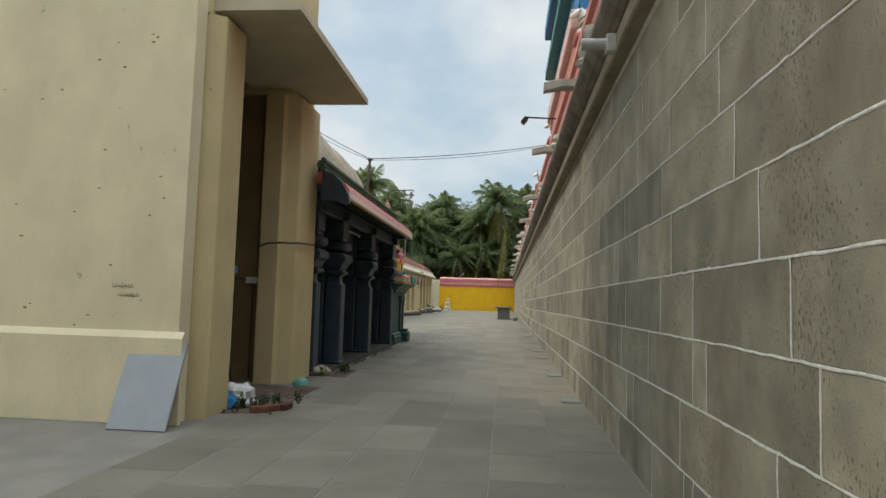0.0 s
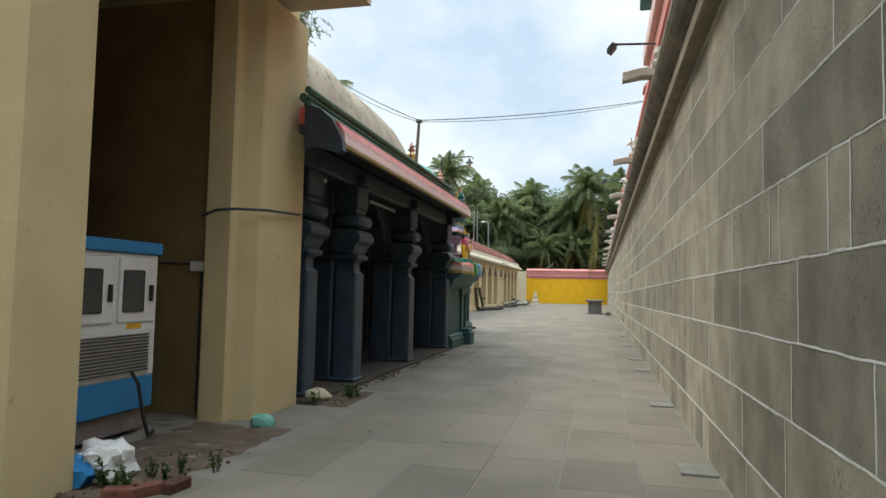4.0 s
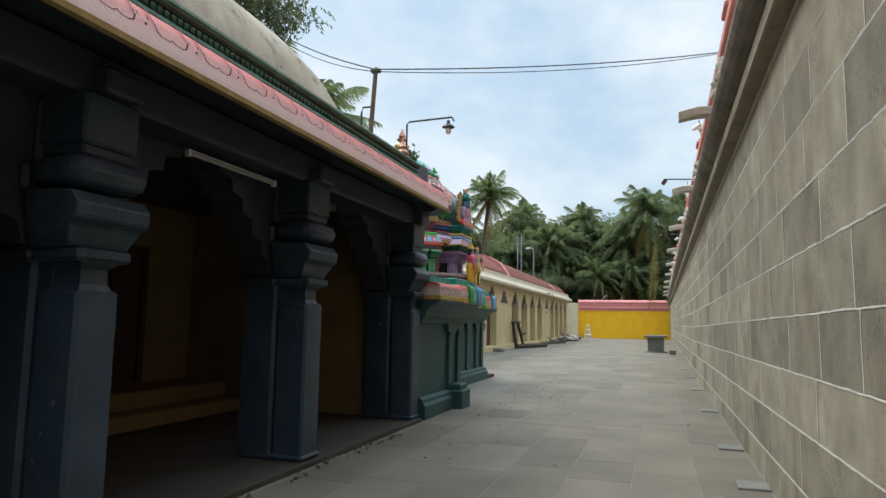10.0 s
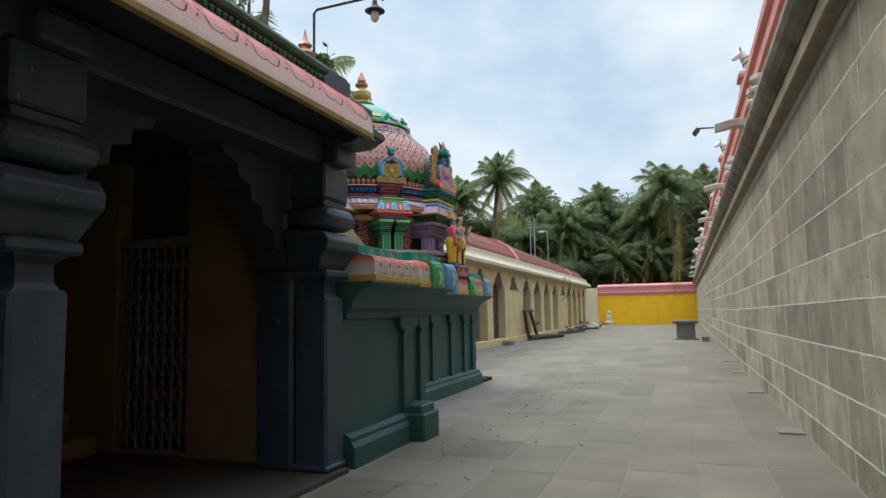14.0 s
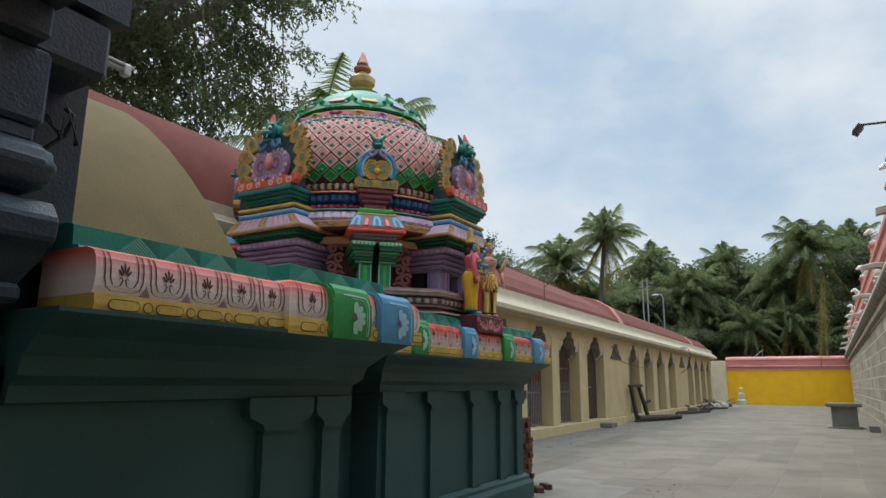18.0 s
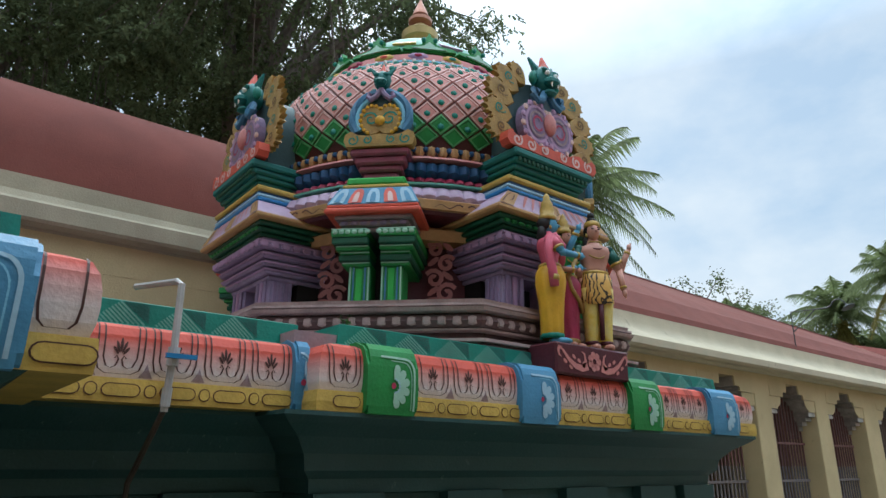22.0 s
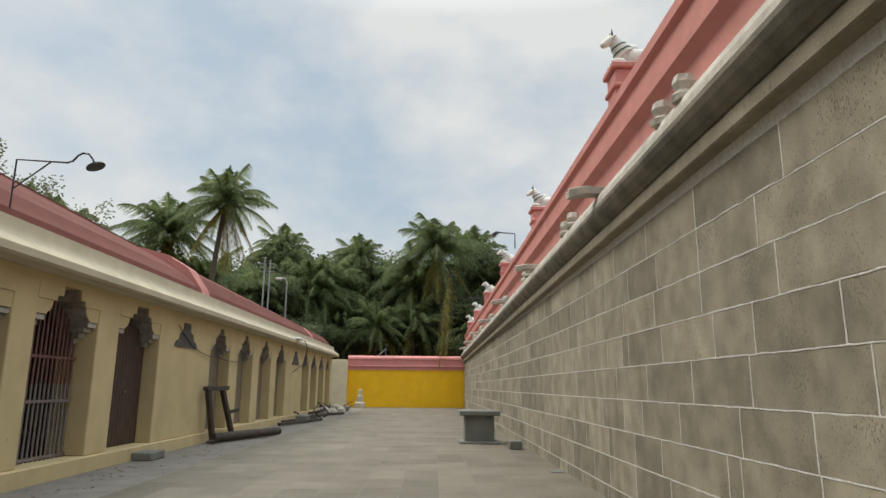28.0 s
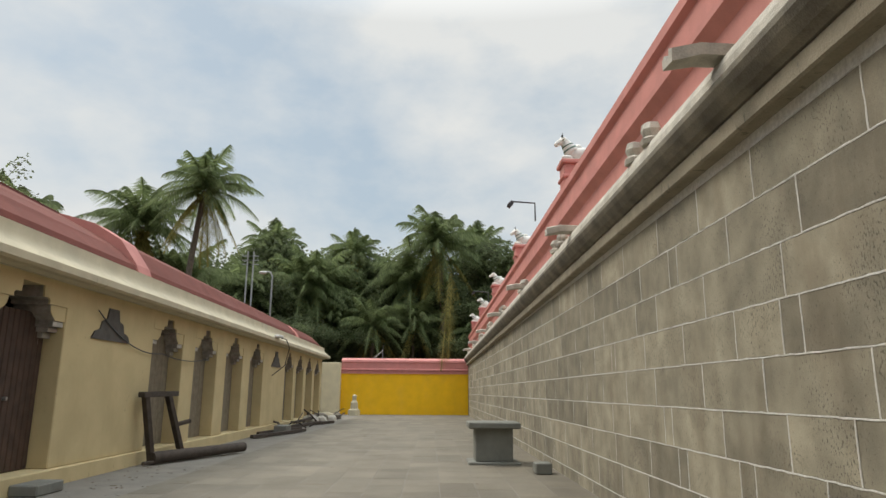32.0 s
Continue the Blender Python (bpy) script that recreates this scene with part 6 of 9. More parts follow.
    spun("mask_crest", bm, "vermilion", A, tower)

for q in range(4):
    A = math.pi / 4 + q * math.pi / 2
    for v in (-0.145, 0.165):
        g = 1 if v > 0 else -1
        inner = v - g * 0.118
        lo, hi = sorted((inner, inner + g * 0.155))
        bm = bmesh.new()
        box(bm, 1.45, 1.68, lo, hi, 2.64, 2.93, 0.01)
        sh = spun("green_shaft", bm, "green", A, tower, "bright green square shaft")
        bm = bmesh.new()
        box(bm, 1.678, 1.69, lo + 0.055, hi - 0.055, 2.66, 2.91, 0.004)
        part("shaft_panel", bm, "green_bright", sh)
        for e, nm in ((lo + 0.012, "mint"), (hi - 0.012, "mint"), (lo + 0.036, "blue_soft"), (hi - 0.036, "blue_soft")):
            bm = bmesh.new()
            box(bm, 1.676, 1.688, e - 0.006, e + 0.006, 2.65, 2.92, 0.002)
            part("shaft_edge", bm, nm, sh)
        for w, u, z, h, nm in ((0.085, 1.70, 2.925, 0.03, "green"), (0.105, 1.73, 2.955, 0.045, "deep_green"), (0.095, 1.72, 3.0, 0.025, "green"), (0.12, 1.76, 3.025, 0.035, "green"), (0.140, 1.80, 3.06, 0.05, "deep_green"), (0.145, 1.81, 3.11, 0.06, "green")):
            bm = bmesh.new()
            lo, hi = sorted((inner, v + g * w))
            box(bm, 1.2, u, lo, hi, z, z + h, 0.008)
            cap = spun("capital_step", bm, nm, A, tower)
            if nm == "green":
                bm = bmesh.new()
                box(bm, u - 0.01, u + 0.006, lo + 0.004, hi - 0.004, z + h - 0.013, z + h - 0.004, 0.002)
                part("pale_edge", bm, "mint", cap)
        for k in range(6):
            bm = bmesh.new()
            ball(bm, (1.812, v - 0.115 + 0.046 * k, 3.142), 0.020, 7, (0.4, 1.1, 0.9))
            spun("capital_dot", bm, "mint", A, tower, smooth=True)
    # shaded slot between the green shafts, made as a solid black block
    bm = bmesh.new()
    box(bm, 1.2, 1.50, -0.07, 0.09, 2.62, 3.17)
    spun("dark_gap", bm, "black", A, tower, "black block in place of the shaded slot between the shafts")
    tier("mauve_bracket", A, ((0.22, 1.72, 3.17, 3.20), (0.25, 1.76, 3.20, 3.245), (0.28, 1.79, 3.245, 3.275)), "mauve")
    for i in range(7):
        bm = bmesh.new()
        ball(bm, (1.762, -0.21 + 0.07 * i, 3.222), 0.027, 6, (0.4, 1, 0.75))
        spun("bracket_boss", bm, "lilac_dark", A, tower, smooth=True)
    tier("porch_edge", A, ((0.345, 1.84, 3.275, 3.315), (0.33, 1.825, 3.315, 3.345)), "vermilion", "red lip of the little porch")
    bm = bmesh.new()
    sloped(bm, 0.33, 1.82, 3.345, 0.26, 1.76, 3.49)
    spun("porch_slope", bm, "block_blue", A, tower, "blue sloping porch eave")
    onp = on_slope(0.33, 1.82, 3.345, 0.26, 1.76, 3.49, 0.005)
    for i, nm in enumerate(("ice", "vermilion", "ice", "vermilion", "ice")):
        v = -0.264 + 0.132 * i
        bm = bmesh.new()
        w = 0.05
        bm.faces.new([bm.verts.new(onp(v + p * w, s)) for p, s in ((-1, 0.04), (1, 0.04), (1, 0.55), (0.8, 0.8), (0.4, 0.93), (-0.4, 0.93), (-0.8, 0.8), (-1, 0.55))])
        pn = spun("porch_panel", bm, nm, A, tower)
        bm = bmesh.new()
        bm.faces.new([bm.verts.new(onp(v + p * w * 0.4, s) + Vector((0.004, 0, 0.002))) for p, s in ((-1, 0.08), (1, 0.08), (1, 0.5), (0.5, 0.68), (-0.5, 0.68), (-1, 0.5))])
        part("panel_field", bm, "blush" if i % 2 else "block_blue", pn)
    tier("green_strip", A, ((0.24, 1.76, 3.49, 3.52),), "gold")
    tier("green_strip", A, ((0.215, 1.75, 3.52, 3.58),), "green_bright", "bright green strip")
    tier("crimson_pedestal", A, ((0.135, 1.60, 3.58, 3.68), (0.165, 1.63, 3.68, 3.73), (0.195, 1.66, 3.73, 3.79), (0.225, 1.69, 3.79, 3.845)), "crimson_dull", "dull crimson stepped pedestal")
    # horseshoe niche: blue frame, ochre face of two curls, scrolled foot
    bm = bmesh.new()
    slab_poly(bm, horseshoe(0.225, 4.10, 3.85), at_u(1.42), 0.25)
    spun("niche_body", bm, "slate_teal", A, tower, "slate teal back of the small niche", True)
    for s in (-1, 1):
        for r, nm, d in ((0.215, "blue_soft", 0.036), (0.178, "sky_blue", 0.02)):
            bm = bmesh.new()
            tube(bm, [(1.675 + (0.012 if nm == "sky_blue" else 0), s * r * math.cos(t), 4.09 + r * 1.05 * math.sin(t)) for t in [-0.55 + 1.95 * j / 12 for j in range(13)]], d, 7)
            spun("blue_ring", bm, nm, A, tower, "blue feathered horseshoe frame", True)
    bm = bmesh.new()
    slab_poly(bm, [(-0.25, 3.85), (0.25, 3.85), (0.27, 3.90), (0.26, 3.95), (0.215, 3.975), (0.16, 3.945), (0.09, 3.935), (0, 3.95), (-0.09, 3.935), (-0.16, 3.945), (-0.215, 3.975), (-0.26, 3.95), (-0.27, 3.90)], at_u(1.62), 0.09)
    gb = spun("gold_scroll", bm, "flame_gold", A, tower, "ochre scroll foot of the small niche")
    for s in (-1, 1):
        for c0, r0 in ((0.20, 0.045), (0.09, 0.035)):
            bm = bmesh.new()
            ribbon(bm, [(s * v, z) for v, z in spiral((c0, 3.90), r0, 0.010, 2.2, 1.2)], 0.012, lambda a, z: Vector((1.714, a, z)))
            part("scroll_line", bm, "jade", gb)
    for s in (-1, 1):
        bm = bmesh.new()
        slab_poly(bm, [(s * 0.062 + 0.098 * math.cos(2 * math.pi * i / 20), 4.075 + 0.125 * math.sin(2 * math.pi * i / 20)) for i in range(20)], at_u(1.65 + 0.002 * s), 0.05)
        gd = spun("gold_disc", bm, "flame_gold", A, tower, "ochre curl of the niche")
        bm = bmesh.new()
        ribbon(bm, [(s * v, z) for v, z in spiral((0.07, 4.075), 0.062, 0.012, 0.4, 1.3)], 0.014, lambda a, z: Vector((1.706, a, z)))
        part("disc_curl", bm, "jade", gd)
        bm = bmesh.new()
        for i in range(10):
            th = math.radians(-70 + 200 * i / 9)
            ball(bm, (1.70, s * (0.062 + 0.09 * math.cos(th)), 4.075 + 0.117 * math.sin(th)), 0.016, 5)
        spun("scallop_rim", bm, "gold_bright", A, tower, "bright ochre scalloped rim", True, "stuff")
    bm = bmesh.new()
    ball(bm, (1.71, 0, 4.06), 0.045, 8, (0.5, 0.9, 0.9))
    spun("niche_boss", bm, "gold_bright", A, tower, smooth=True)
    for s in (-1, 1):
        bm = bmesh.new()
        tube(bm, [(1.70, 0.0, 4.33), (1.71, s * 0.035, 4.27), (1.71, s * 0.075, 4.235), (1.70, s * 0.10, 4.265), (1.70, s * 0.085, 4.295)], 0.022, 7)
        spun("violet_collar", bm, "lilac_dark", A, tower, smooth=True)
    bm = bmesh.new()
    ball(bm, (1.67, 0, 4.42), 0.075, 9, (0.9, 0.95, 1.1))
    ball(bm, (1.735, 0, 4.375), 0.048, 7, (1, 1.15, 0.6))
    for s in (-1, 1):
        cyl(bm, (1.67, s * 0.04, 4.47), (1.66, s * 0.105, 4.55), 0.028, 0.006, 6)
        ball(bm, (1.725, s * 0.038, 4.45), 0.022, 6, (0.6, 1.3, 0.7))
    spun("niche_head", bm, "teal_bright", A, tower, "sea-green carved mask knob", True)
    bm = bmesh.new()
    cyl(bm, (1.67, 0, 4.48), (1.65, 0, 4.58), 0.03, 0.006, 7)
    spun("mask_crest", bm, "vermilion", A, tower)
    # rose scroll panels in the recesses either side of the porch
    for s in (-1, 1):
        bm = bmesh.new()
        P = lambda a, z: Vector((1.30, a, z))
        c = s * 0.42
        for k in range(5):
            g = 1 if k % 2 else -1
            ribbon(bm, spiral((c + g * 0.045, 2.70 + k * 0.115), 0.085 - 0.006 * k, 0.015, (0.5 if g > 0 else 2.6), 1.25 * g), 0.034, P)
            blob(bm, (c - g * 0.055, 2.72 + k * 0.115), 0.055, 0.022, P, 8, g * 0.7)
        spun("scroll_panel", bm, "rose_dull", A, tower, "rose scroll work on the dark recess")


# ---- painted figures on a small plinth over the cornice ----
def figure(name, label, slots, crown=0.0, pose_kind="fold", dress="skirt"):
    """A standing painted plaster figure as one mesh; slots: skin, lower garment, upper, ornament, foot, hair, wrap, hem."""
    bm = bmesh.new()

    def mark(fn, slot):
        before = set(bm.faces)
        fn()
        for f in bm.faces:
            if f not in before:
                f.material_index = slot
                f.smooth = True

    def folds(prof, n=40, depth=0.06, squash=(0.78, 1.0)):
        rings = []
        for r, z in prof:
            ring = []
            for i in range(n):
                a = 2 * math.pi * i / n
                k = r * (1 + depth * math.sin(a * 9 + z * 5) * max(0, 1 - (z - 0.05) * 1.6))
                ring.append(bm.verts.new((k * squash[0] * math.cos(a), k * squash[1] * math.sin(a), z)))
            rings.append(ring)
        for p, q in zip(rings, rings[1:]):
            for i in range(n):
                bm.faces.new((p[i], p[(i + 1) % n], q[(i + 1) % n], q[i]))
        bm.faces.new(rings[-1])

    mark(lambda: [ball(bm, (0.045, g * 0.052, 0.028), 0.042, 8, (1.8, 0.8, 0.65)) for g in (-1, 1)], 4)
    if dress == "skirt":
        mark(lambda: folds([(0.082, 0.05), (0.092, 0.08), (0.094, 0.20), (0.108, 0.34), (0.128, 0.46), (0.124, 0.52), (0.094, 0.575)]), 1)
        mark(lambda: folds([(0.088, 0.045), (0.096, 0.05), (0.097, 0.078), (0.088, 0.085)]), 7)
    else:
        mark(lambda: [lathe(bm, (0, g * 0.052, 0), [(0.040, 0.04), (0.048, 0.06), (0.050, 0.14), (0.058, 0.25), (0.070, 0.36), (0.075, 0.46)], 12) for g in (-1, 1)], 1)
        mark(lambda: [lathe(bm, (0.002, g * 0.052, 0), [(0.046, 0.05), (0.053, 0.055), (0.053, 0.072), (0.046, 0.078)], 12) for g in (-1, 1)], 7)
        mark(lambda: folds([(0.112, 0.335), (0.124, 0.36), (0.122, 0.44), (0.118, 0.50), (0.108, 0.56), (0.085, 0.575)], 36, 0.10), 6)
        mark(lambda: cyl(bm, (0.072, 0, 0.40), (0.066, 0, 0.08), 0.020, 0.016, 6), 7)
    if pose_kind == "raised":
        mark(lambda: tube(bm, [(0.02, -0.09, 0.80), (0.085, -0.03, 0.73), (0.085, 0.05, 0.64), (0.06, 0.11, 0.58)], 0.026, 7), 2)
        mark(lambda: tube(bm, [(0.0, -0.135, 0.78), (-0.02, -0.15, 0.66), (0.0, -0.15, 0.52), (0.01, -0.145, 0.40)], 0.03, 7), 2)
        mark(lambda: cyl(bm, (0.01, -0.145, 0.44), (0.01, -0.145, 0.48), 0.033, 0.033, 8), 3)
    if dress == "skirt" and pose_kind == "fold":
        mark(lambda: tube(bm, [(0.075, 0.085, 0.30), (0.10, 0.02, 0.37), (0.088, -0.06, 0.46), (0.07, -0.075, 0.56), (0.085, 0.0, 0.68), (0.045, 0.085, 0.78)], 0.018, 7), 7)
        mark(lambda: tube(bm, [(0.05, 0.10, 0.80), (-0.02, 0.125, 0.70), (-0.05, 0.12, 0.50), (-0.04, 0.115, 0.32)], 0.034, 7), 1)
    mark(lambda: lathe(bm, (0, 0, 0), [(0.090, 0.57), (0.080, 0.615), (0.100, 0.68), (0.120, 0.735), (0.112, 0.775), (0.05, 0.80), (0.037, 0.845)], 16, 0, (0.68, 1.05)), 0 if pose_kind == "down" else 2)
    fore = {"raised": [((0.07, -0.15, 0.645), (0.19, -0.03, 0.655)), ((0.12, 0.11, 0.70), (0.20, 0.05, 0.88))],
            "fold": [((0.03, -0.155, 0.62), (0.13, -0.05, 0.60)), ((0.02, 0.165, 0.60), (0.05, 0.185, 0.44))],
            "down": [((0.01, -0.185, 0.60), (0.07, -0.20, 0.47)), ((0.01, 0.185, 0.61), (0.03, 0.205, 0.46))]}[pose_kind]
    if pose_kind == "down":
        fore += [((-0.02, 0.22, 0.64), (0.0, 0.275, 0.78))]
    if pose_kind == "raised":
        fore += [((0.06, 0.14, 0.62), (0.19, 0.10, 0.60))]
    for n, (el, ha) in enumerate(fore):
        g = -1 if n == 0 else 1
        sh = Vector((0, g * 0.118, 0.755))
        mark(lambda: (cyl(bm, sh, el, 0.033, 0.027, 9), cyl(bm, el, ha, 0.027, 0.019, 9), ball(bm, el, 0.028, 8)), 0)
        mark(lambda: (ball(bm, Vector(ha) + (Vector(ha) - Vector(el)).normalized() * 0.022, 0.024, 8, (0.8, 0.8, 1.2)), cyl(bm, ha, Vector(ha) + (Vector(ha) - Vector(el)).normalized() * 0.06, 0.010, 0.006, 6)), 0)
        mark(lambda: (ball(bm, sh, 0.044, 8), cyl(bm, sh, sh.lerp(Vector(el), 0.62), 0.041, 0.038, 9)), 2)
        mark(lambda: cyl(bm, sh.lerp(Vector(el), 0.60), sh.lerp(Vector(el), 0.72), 0.040, 0.039, 9), 3)
        mark(lambda: cyl(bm, Vector(el).lerp(Vector(ha), 0.80), Vector(el).lerp(Vector(ha), 0.90), 0.026, 0.026, 8), 3)
    mark(lambda: (ball(bm, (0.012, 0, 0.900), 0.056, 14, (0.98, 0.84, 1.22)), cyl(bm, (0.062, 0, 0.905), (0.077, 0, 0.890), 0.007, 0.011, 6)), 0)
    mark(lambda: [ball(bm, (0.060, g * 0.021, 0.911), 0.0075, 6, (0.5, 1.7, 0.8)) for g in (-1, 1)] + [ball(bm, (0.057, g * 0.022, 0.926), 0.006, 6, (0.5, 2.6, 0.5)) for g in (-1, 1)], 5)
    mark(lambda: (ball(bm, (-0.022, 0, 0.915), 0.060, 12, (0.9, 1.0, 1.1)), ball(bm, (-0.045, 0, 0.83), 0.05, 10, (0.7, 1.35, 1.5))), 5)
    mark(lambda: [ball(bm, (0.01, g * 0.052, 0.872), 0.012, 6, (0.8, 0.8, 1.4)) for g in (-1, 1)], 3)
    if crown > 0:
        mark(lambda: lathe(bm, (-0.004, 0, 0), [(0.058, 0.940), (0.064, 0.948), (0.060, 0.972), (0.047, 0.985), (0.050, 0.985 + crown * 0.25), (0.040, 0.99 + crown * 0.5), (0.042, 0.995 + crown * 0.6), (0.022, 1.0 + crown * 0.85), (0.024, 1.01 + crown * 0.92), (0.005, 1.03 + crown)], 14), 3)
    else:
        mark(lambda: (lathe(bm, (-0.004, 0, 0), [(0.057, 0.940), (0.063, 0.948), (0.058, 0.975), (0.045, 0.985)], 14)), 3)
        mark(lambda: (ball(bm, (-0.01, 0, 0.99), 0.040, 10, (1, 1, 0.9)), ball(bm, (-0.012, 0, 1.035), 0.030, 10)), 5)
    mark(lambda: lathe(bm, (0, 0, 0), [(0.086, 0.560), (0.100, 0.566), (0.099, 0.588), (0.082, 0.594)], 16, 0, (0.76, 1.02)), 3)
    for r, z, sl in ((0.045, 0.785, 3), (0.060, 0.755, 7), (0.072, 0.715, 3)):
        ring = [Vector((0.030 + 0.050 * math.sin(math.pi * j / 8), r * math.cos(math.pi * j / 8), z + 0.03 - (0.80 - z) * 0.8 * math.sin(math.pi * j / 8))) for j in range(9)]
        mark(lambda: tube(bm, ring, 0.0055, 6), sl)
    bmesh.ops.recalc_face_normals(bm, faces=bm.faces)
    me = bpy.data.meshes.new(name)
    bm.to_mesh(me)
    bm.free()
    for q in slots:
        me.materials.append(M[q])
    return tagged(new(name, me), label, "statue")


plinth = thing("statue_plinth", "maroon block plinth with rose scroll painting on the cornice", "plinth")
bm = bmesh.new()
box(bm, -5.48, -5.17, 25.19, 25.93, 2.165, 2.37, 0.012)
part("block", bm, "maroon", plinth)
bm = bmesh.new()
P = lambda y, z: Vector((-5.166, y, z))
for s in (-1, 1):
    for pts, wd in (([(0.07, 2.235), (0.13, 2.215), (0.19, 2.225), (0.25, 2.26), (0.30, 2.31), (0.335, 2.34)], 0.055), ([(0.335, 2.34), (0.352, 2.315), (0.345, 2.285), (0.325, 2.275)], 0.03), ([(0.12, 2.225), (0.09, 2.27), (0.10, 2.31), (0.125, 2.325)], 0.035)):
        bm = bmesh.new()
        ribbon(bm, [(25.56 + s * v, z) for v, z in pts], wd, P, True)
        part("scroll", bm, "rose", plinth, "rose leaf scroll painting")
    for v, z in ((0.155, 2.262), (0.205, 2.285), (0.24, 2.215), (0.29, 2.25)):
        bm = bmesh.new()
        blob(bm, (25.56 + s * v, z), 0.020, 0.012, P, 8, s * 0.6)
        part("scroll_leaf", bm, "rose", plinth)
bm = bmesh.new()
for k in range(7):
    a = k * 2 * math.pi / 7
    blob(bm, (25.56 + 0.042 * math.cos(a), 2.27 + 0.042 * math.sin(a)), 0.026, 0.026, P, 8)
part("rosette", bm, "rose", plinth, "rose painted flower", kind="stuff")
s1 = figure("statue", "blue-skinned painted plaster figure in yellow robe and tall crown", ("skin_blue", "gold_bright", "shawl_pink", "brass_paint", "skin_blue", "black", "gold_bright", "jade"), 0.13, "raised")
s1.matrix_basis = Matrix.LocRotScale((-5.32, 25.33, 2.368), Euler((0, 0, 0.85)), (1.06, 0.98, 0.95))
s2 = figure("statue", "painted plaster figure in crimson robe standing between two others", ("skin_tan", "magenta", "green", "brass_paint", "skin_tan", "black", "magenta", "flame_gold"), 0.09, "fold")
s2.matrix_basis = Matrix.LocRotScale((-5.36, 25.54, 2.368), Euler((0, 0, 0.1)), (0.92, 0.92, 0.90))
s3 = figure("statue", "pink-skinned painted plaster figure with tiger-skin skirt and garlands", ("skin", "cloth_yellow", "jade_dark", "brass_paint", "skin", "black", "tiger", "maroon"), 0.0, "down", "legs")
s3.matrix_basis = pose(-5.30, 25.79, 2.368, 0, 0, -28)

# ---- loose things in the yard ----
tb = thing("stone_pedestal", "grey-green stone offering pedestal with thick top slab", "pedestal")
for n, b in (("foot", (-1.80, -0.62, 47.5, 48.6, -0.02, 0.06)), ("body", (-1.64, -0.78, 47.65, 48.45, 0.05, 0.80)), ("top_slab", (-1.80, -0.62, 47.5, 48.6, 0.79, 0.93))):
    bm = bmesh.new()
    box(bm, *b, 0.02)
    part(n, bm, "table_stone", tb)
bm = bmesh.new()
box(bm, -9.3, 0.02, -7, 80.0, -0.05, -0.0035)
pavement = solid("pavement", bm, "joint", "worn grey paving of the temple yard", "pavement", kind="structure")

# ---- on the east wall: bulls, spouts, coping stumps, lamps ----
def bull():
    """A seated white plaster bull on a pink pedestal."""
    t = thing("bull_statue_pedestal", "pink pedestal on the parapet", "pedestal", "bull pedestals on the parapet")
    bm = bmesh.new()
    box(bm, -0.26, 0.36, -0.24, 0.24, -0.55, -0.10, 0.02)
    box(bm, -0.32, 0.36, -0.29, 0.29, -0.10, 0.0, 0.02)
    box(bm, -0.30, 0.36, -0.28, 0.28, -0.42, -0.34, 0.02)
    part("block", bm, "pink", t)
    bm = bmesh.new()
    ball(bm, (0, 0.10, 0.24), 0.26, 14, (0.85, 1.5, 0.95))
    ball(bm, (0, -0.20, 0.34), 0.22, 12, (0.8, 1.0, 1.15))
    ball(bm, (0, 0.02, 0.48), 0.13, 10, (0.7, 1.1, 0.9))
    cyl(bm, (0, -0.18, 0.34), (0, -0.38, 0.66), 0.23, 0.14, 12)
    ball(bm, (0, -0.42, 0.70), 0.14, 10, (0.8, 1.1, 0.95))
    cyl(bm, (0, -0.48, 0.68), (0, -0.64, 0.58), 0.11, 0.075, 10)
    ball(bm, (0, -0.64, 0.58), 0.075, 8)
    for s in (-1, 1):
        cyl(bm, (s * 0.10, -0.45, 0.70), (s * 0.22, -0.42, 0.72), 0.045, 0.015, 7)
        ball(bm, (s * 0.18, -0.36, 0.10), 0.10, 8, (0.7, 1.8, 0.8))
        ball(bm, (s * 0.20, 0.30, 0.12), 0.13, 8, (0.7, 1.6, 0.9))
    ball(bm, (0, -0.02, 0.02), 0.3, 10, (0.9, 1.7, 0.25))
    me = mesh_of("bull_statue", bm, "white", True)
    bm = bmesh.new()
    for s in (-1, 1):
        cyl(bm, (s * 0.06, -0.45, 0.77), (s * 0.09, -0.46, 0.93), 0.032, 0.006, 7)
    hm = mesh_of("horns", bm, "black", True)
    bm = bmesh.new()
    for a, b, r in (((0, -0.22, 0.40), (0, -0.24, 0.435), 0.225), ((0, -0.29, 0.52), (0, -0.305, 0.55), 0.19)):
        cyl(bm, a, b, r, r * 0.95, 14)
    gm = mesh_of("garland", bm, "green_rail", True)
    return t, me, hm, gm


ped, bull_me, horn_me, garl_me = bull()
PX, PZ = 0.40, 6.68
first = True
for y in (4.6, 12.8, 21.0, 29.25, 37.5, 45.72, 53.95, 62.2, 70.4, 78.0):
    m = pose(PX, y, PZ - 0.0057 * (y + 1) * 0.6)
    p = ped if first else copy_thing(ped, m)
    p.matrix_basis = m
    first = False
    b = tagged(new("bull_statue", bull_me), "white plaster seated bull with painted garland and dark horns", "statue", "bull statues on the parapet")
    b.matrix_basis = m @ pose(0.10, 0, 0.0, 0, 0, -90) @ Matrix.Diagonal((0.72, 0.72, 0.72, 1))
    for n, me in (("horns", horn_me), ("garland", garl_me)):
        o = new(n, me)
        o.parent = b


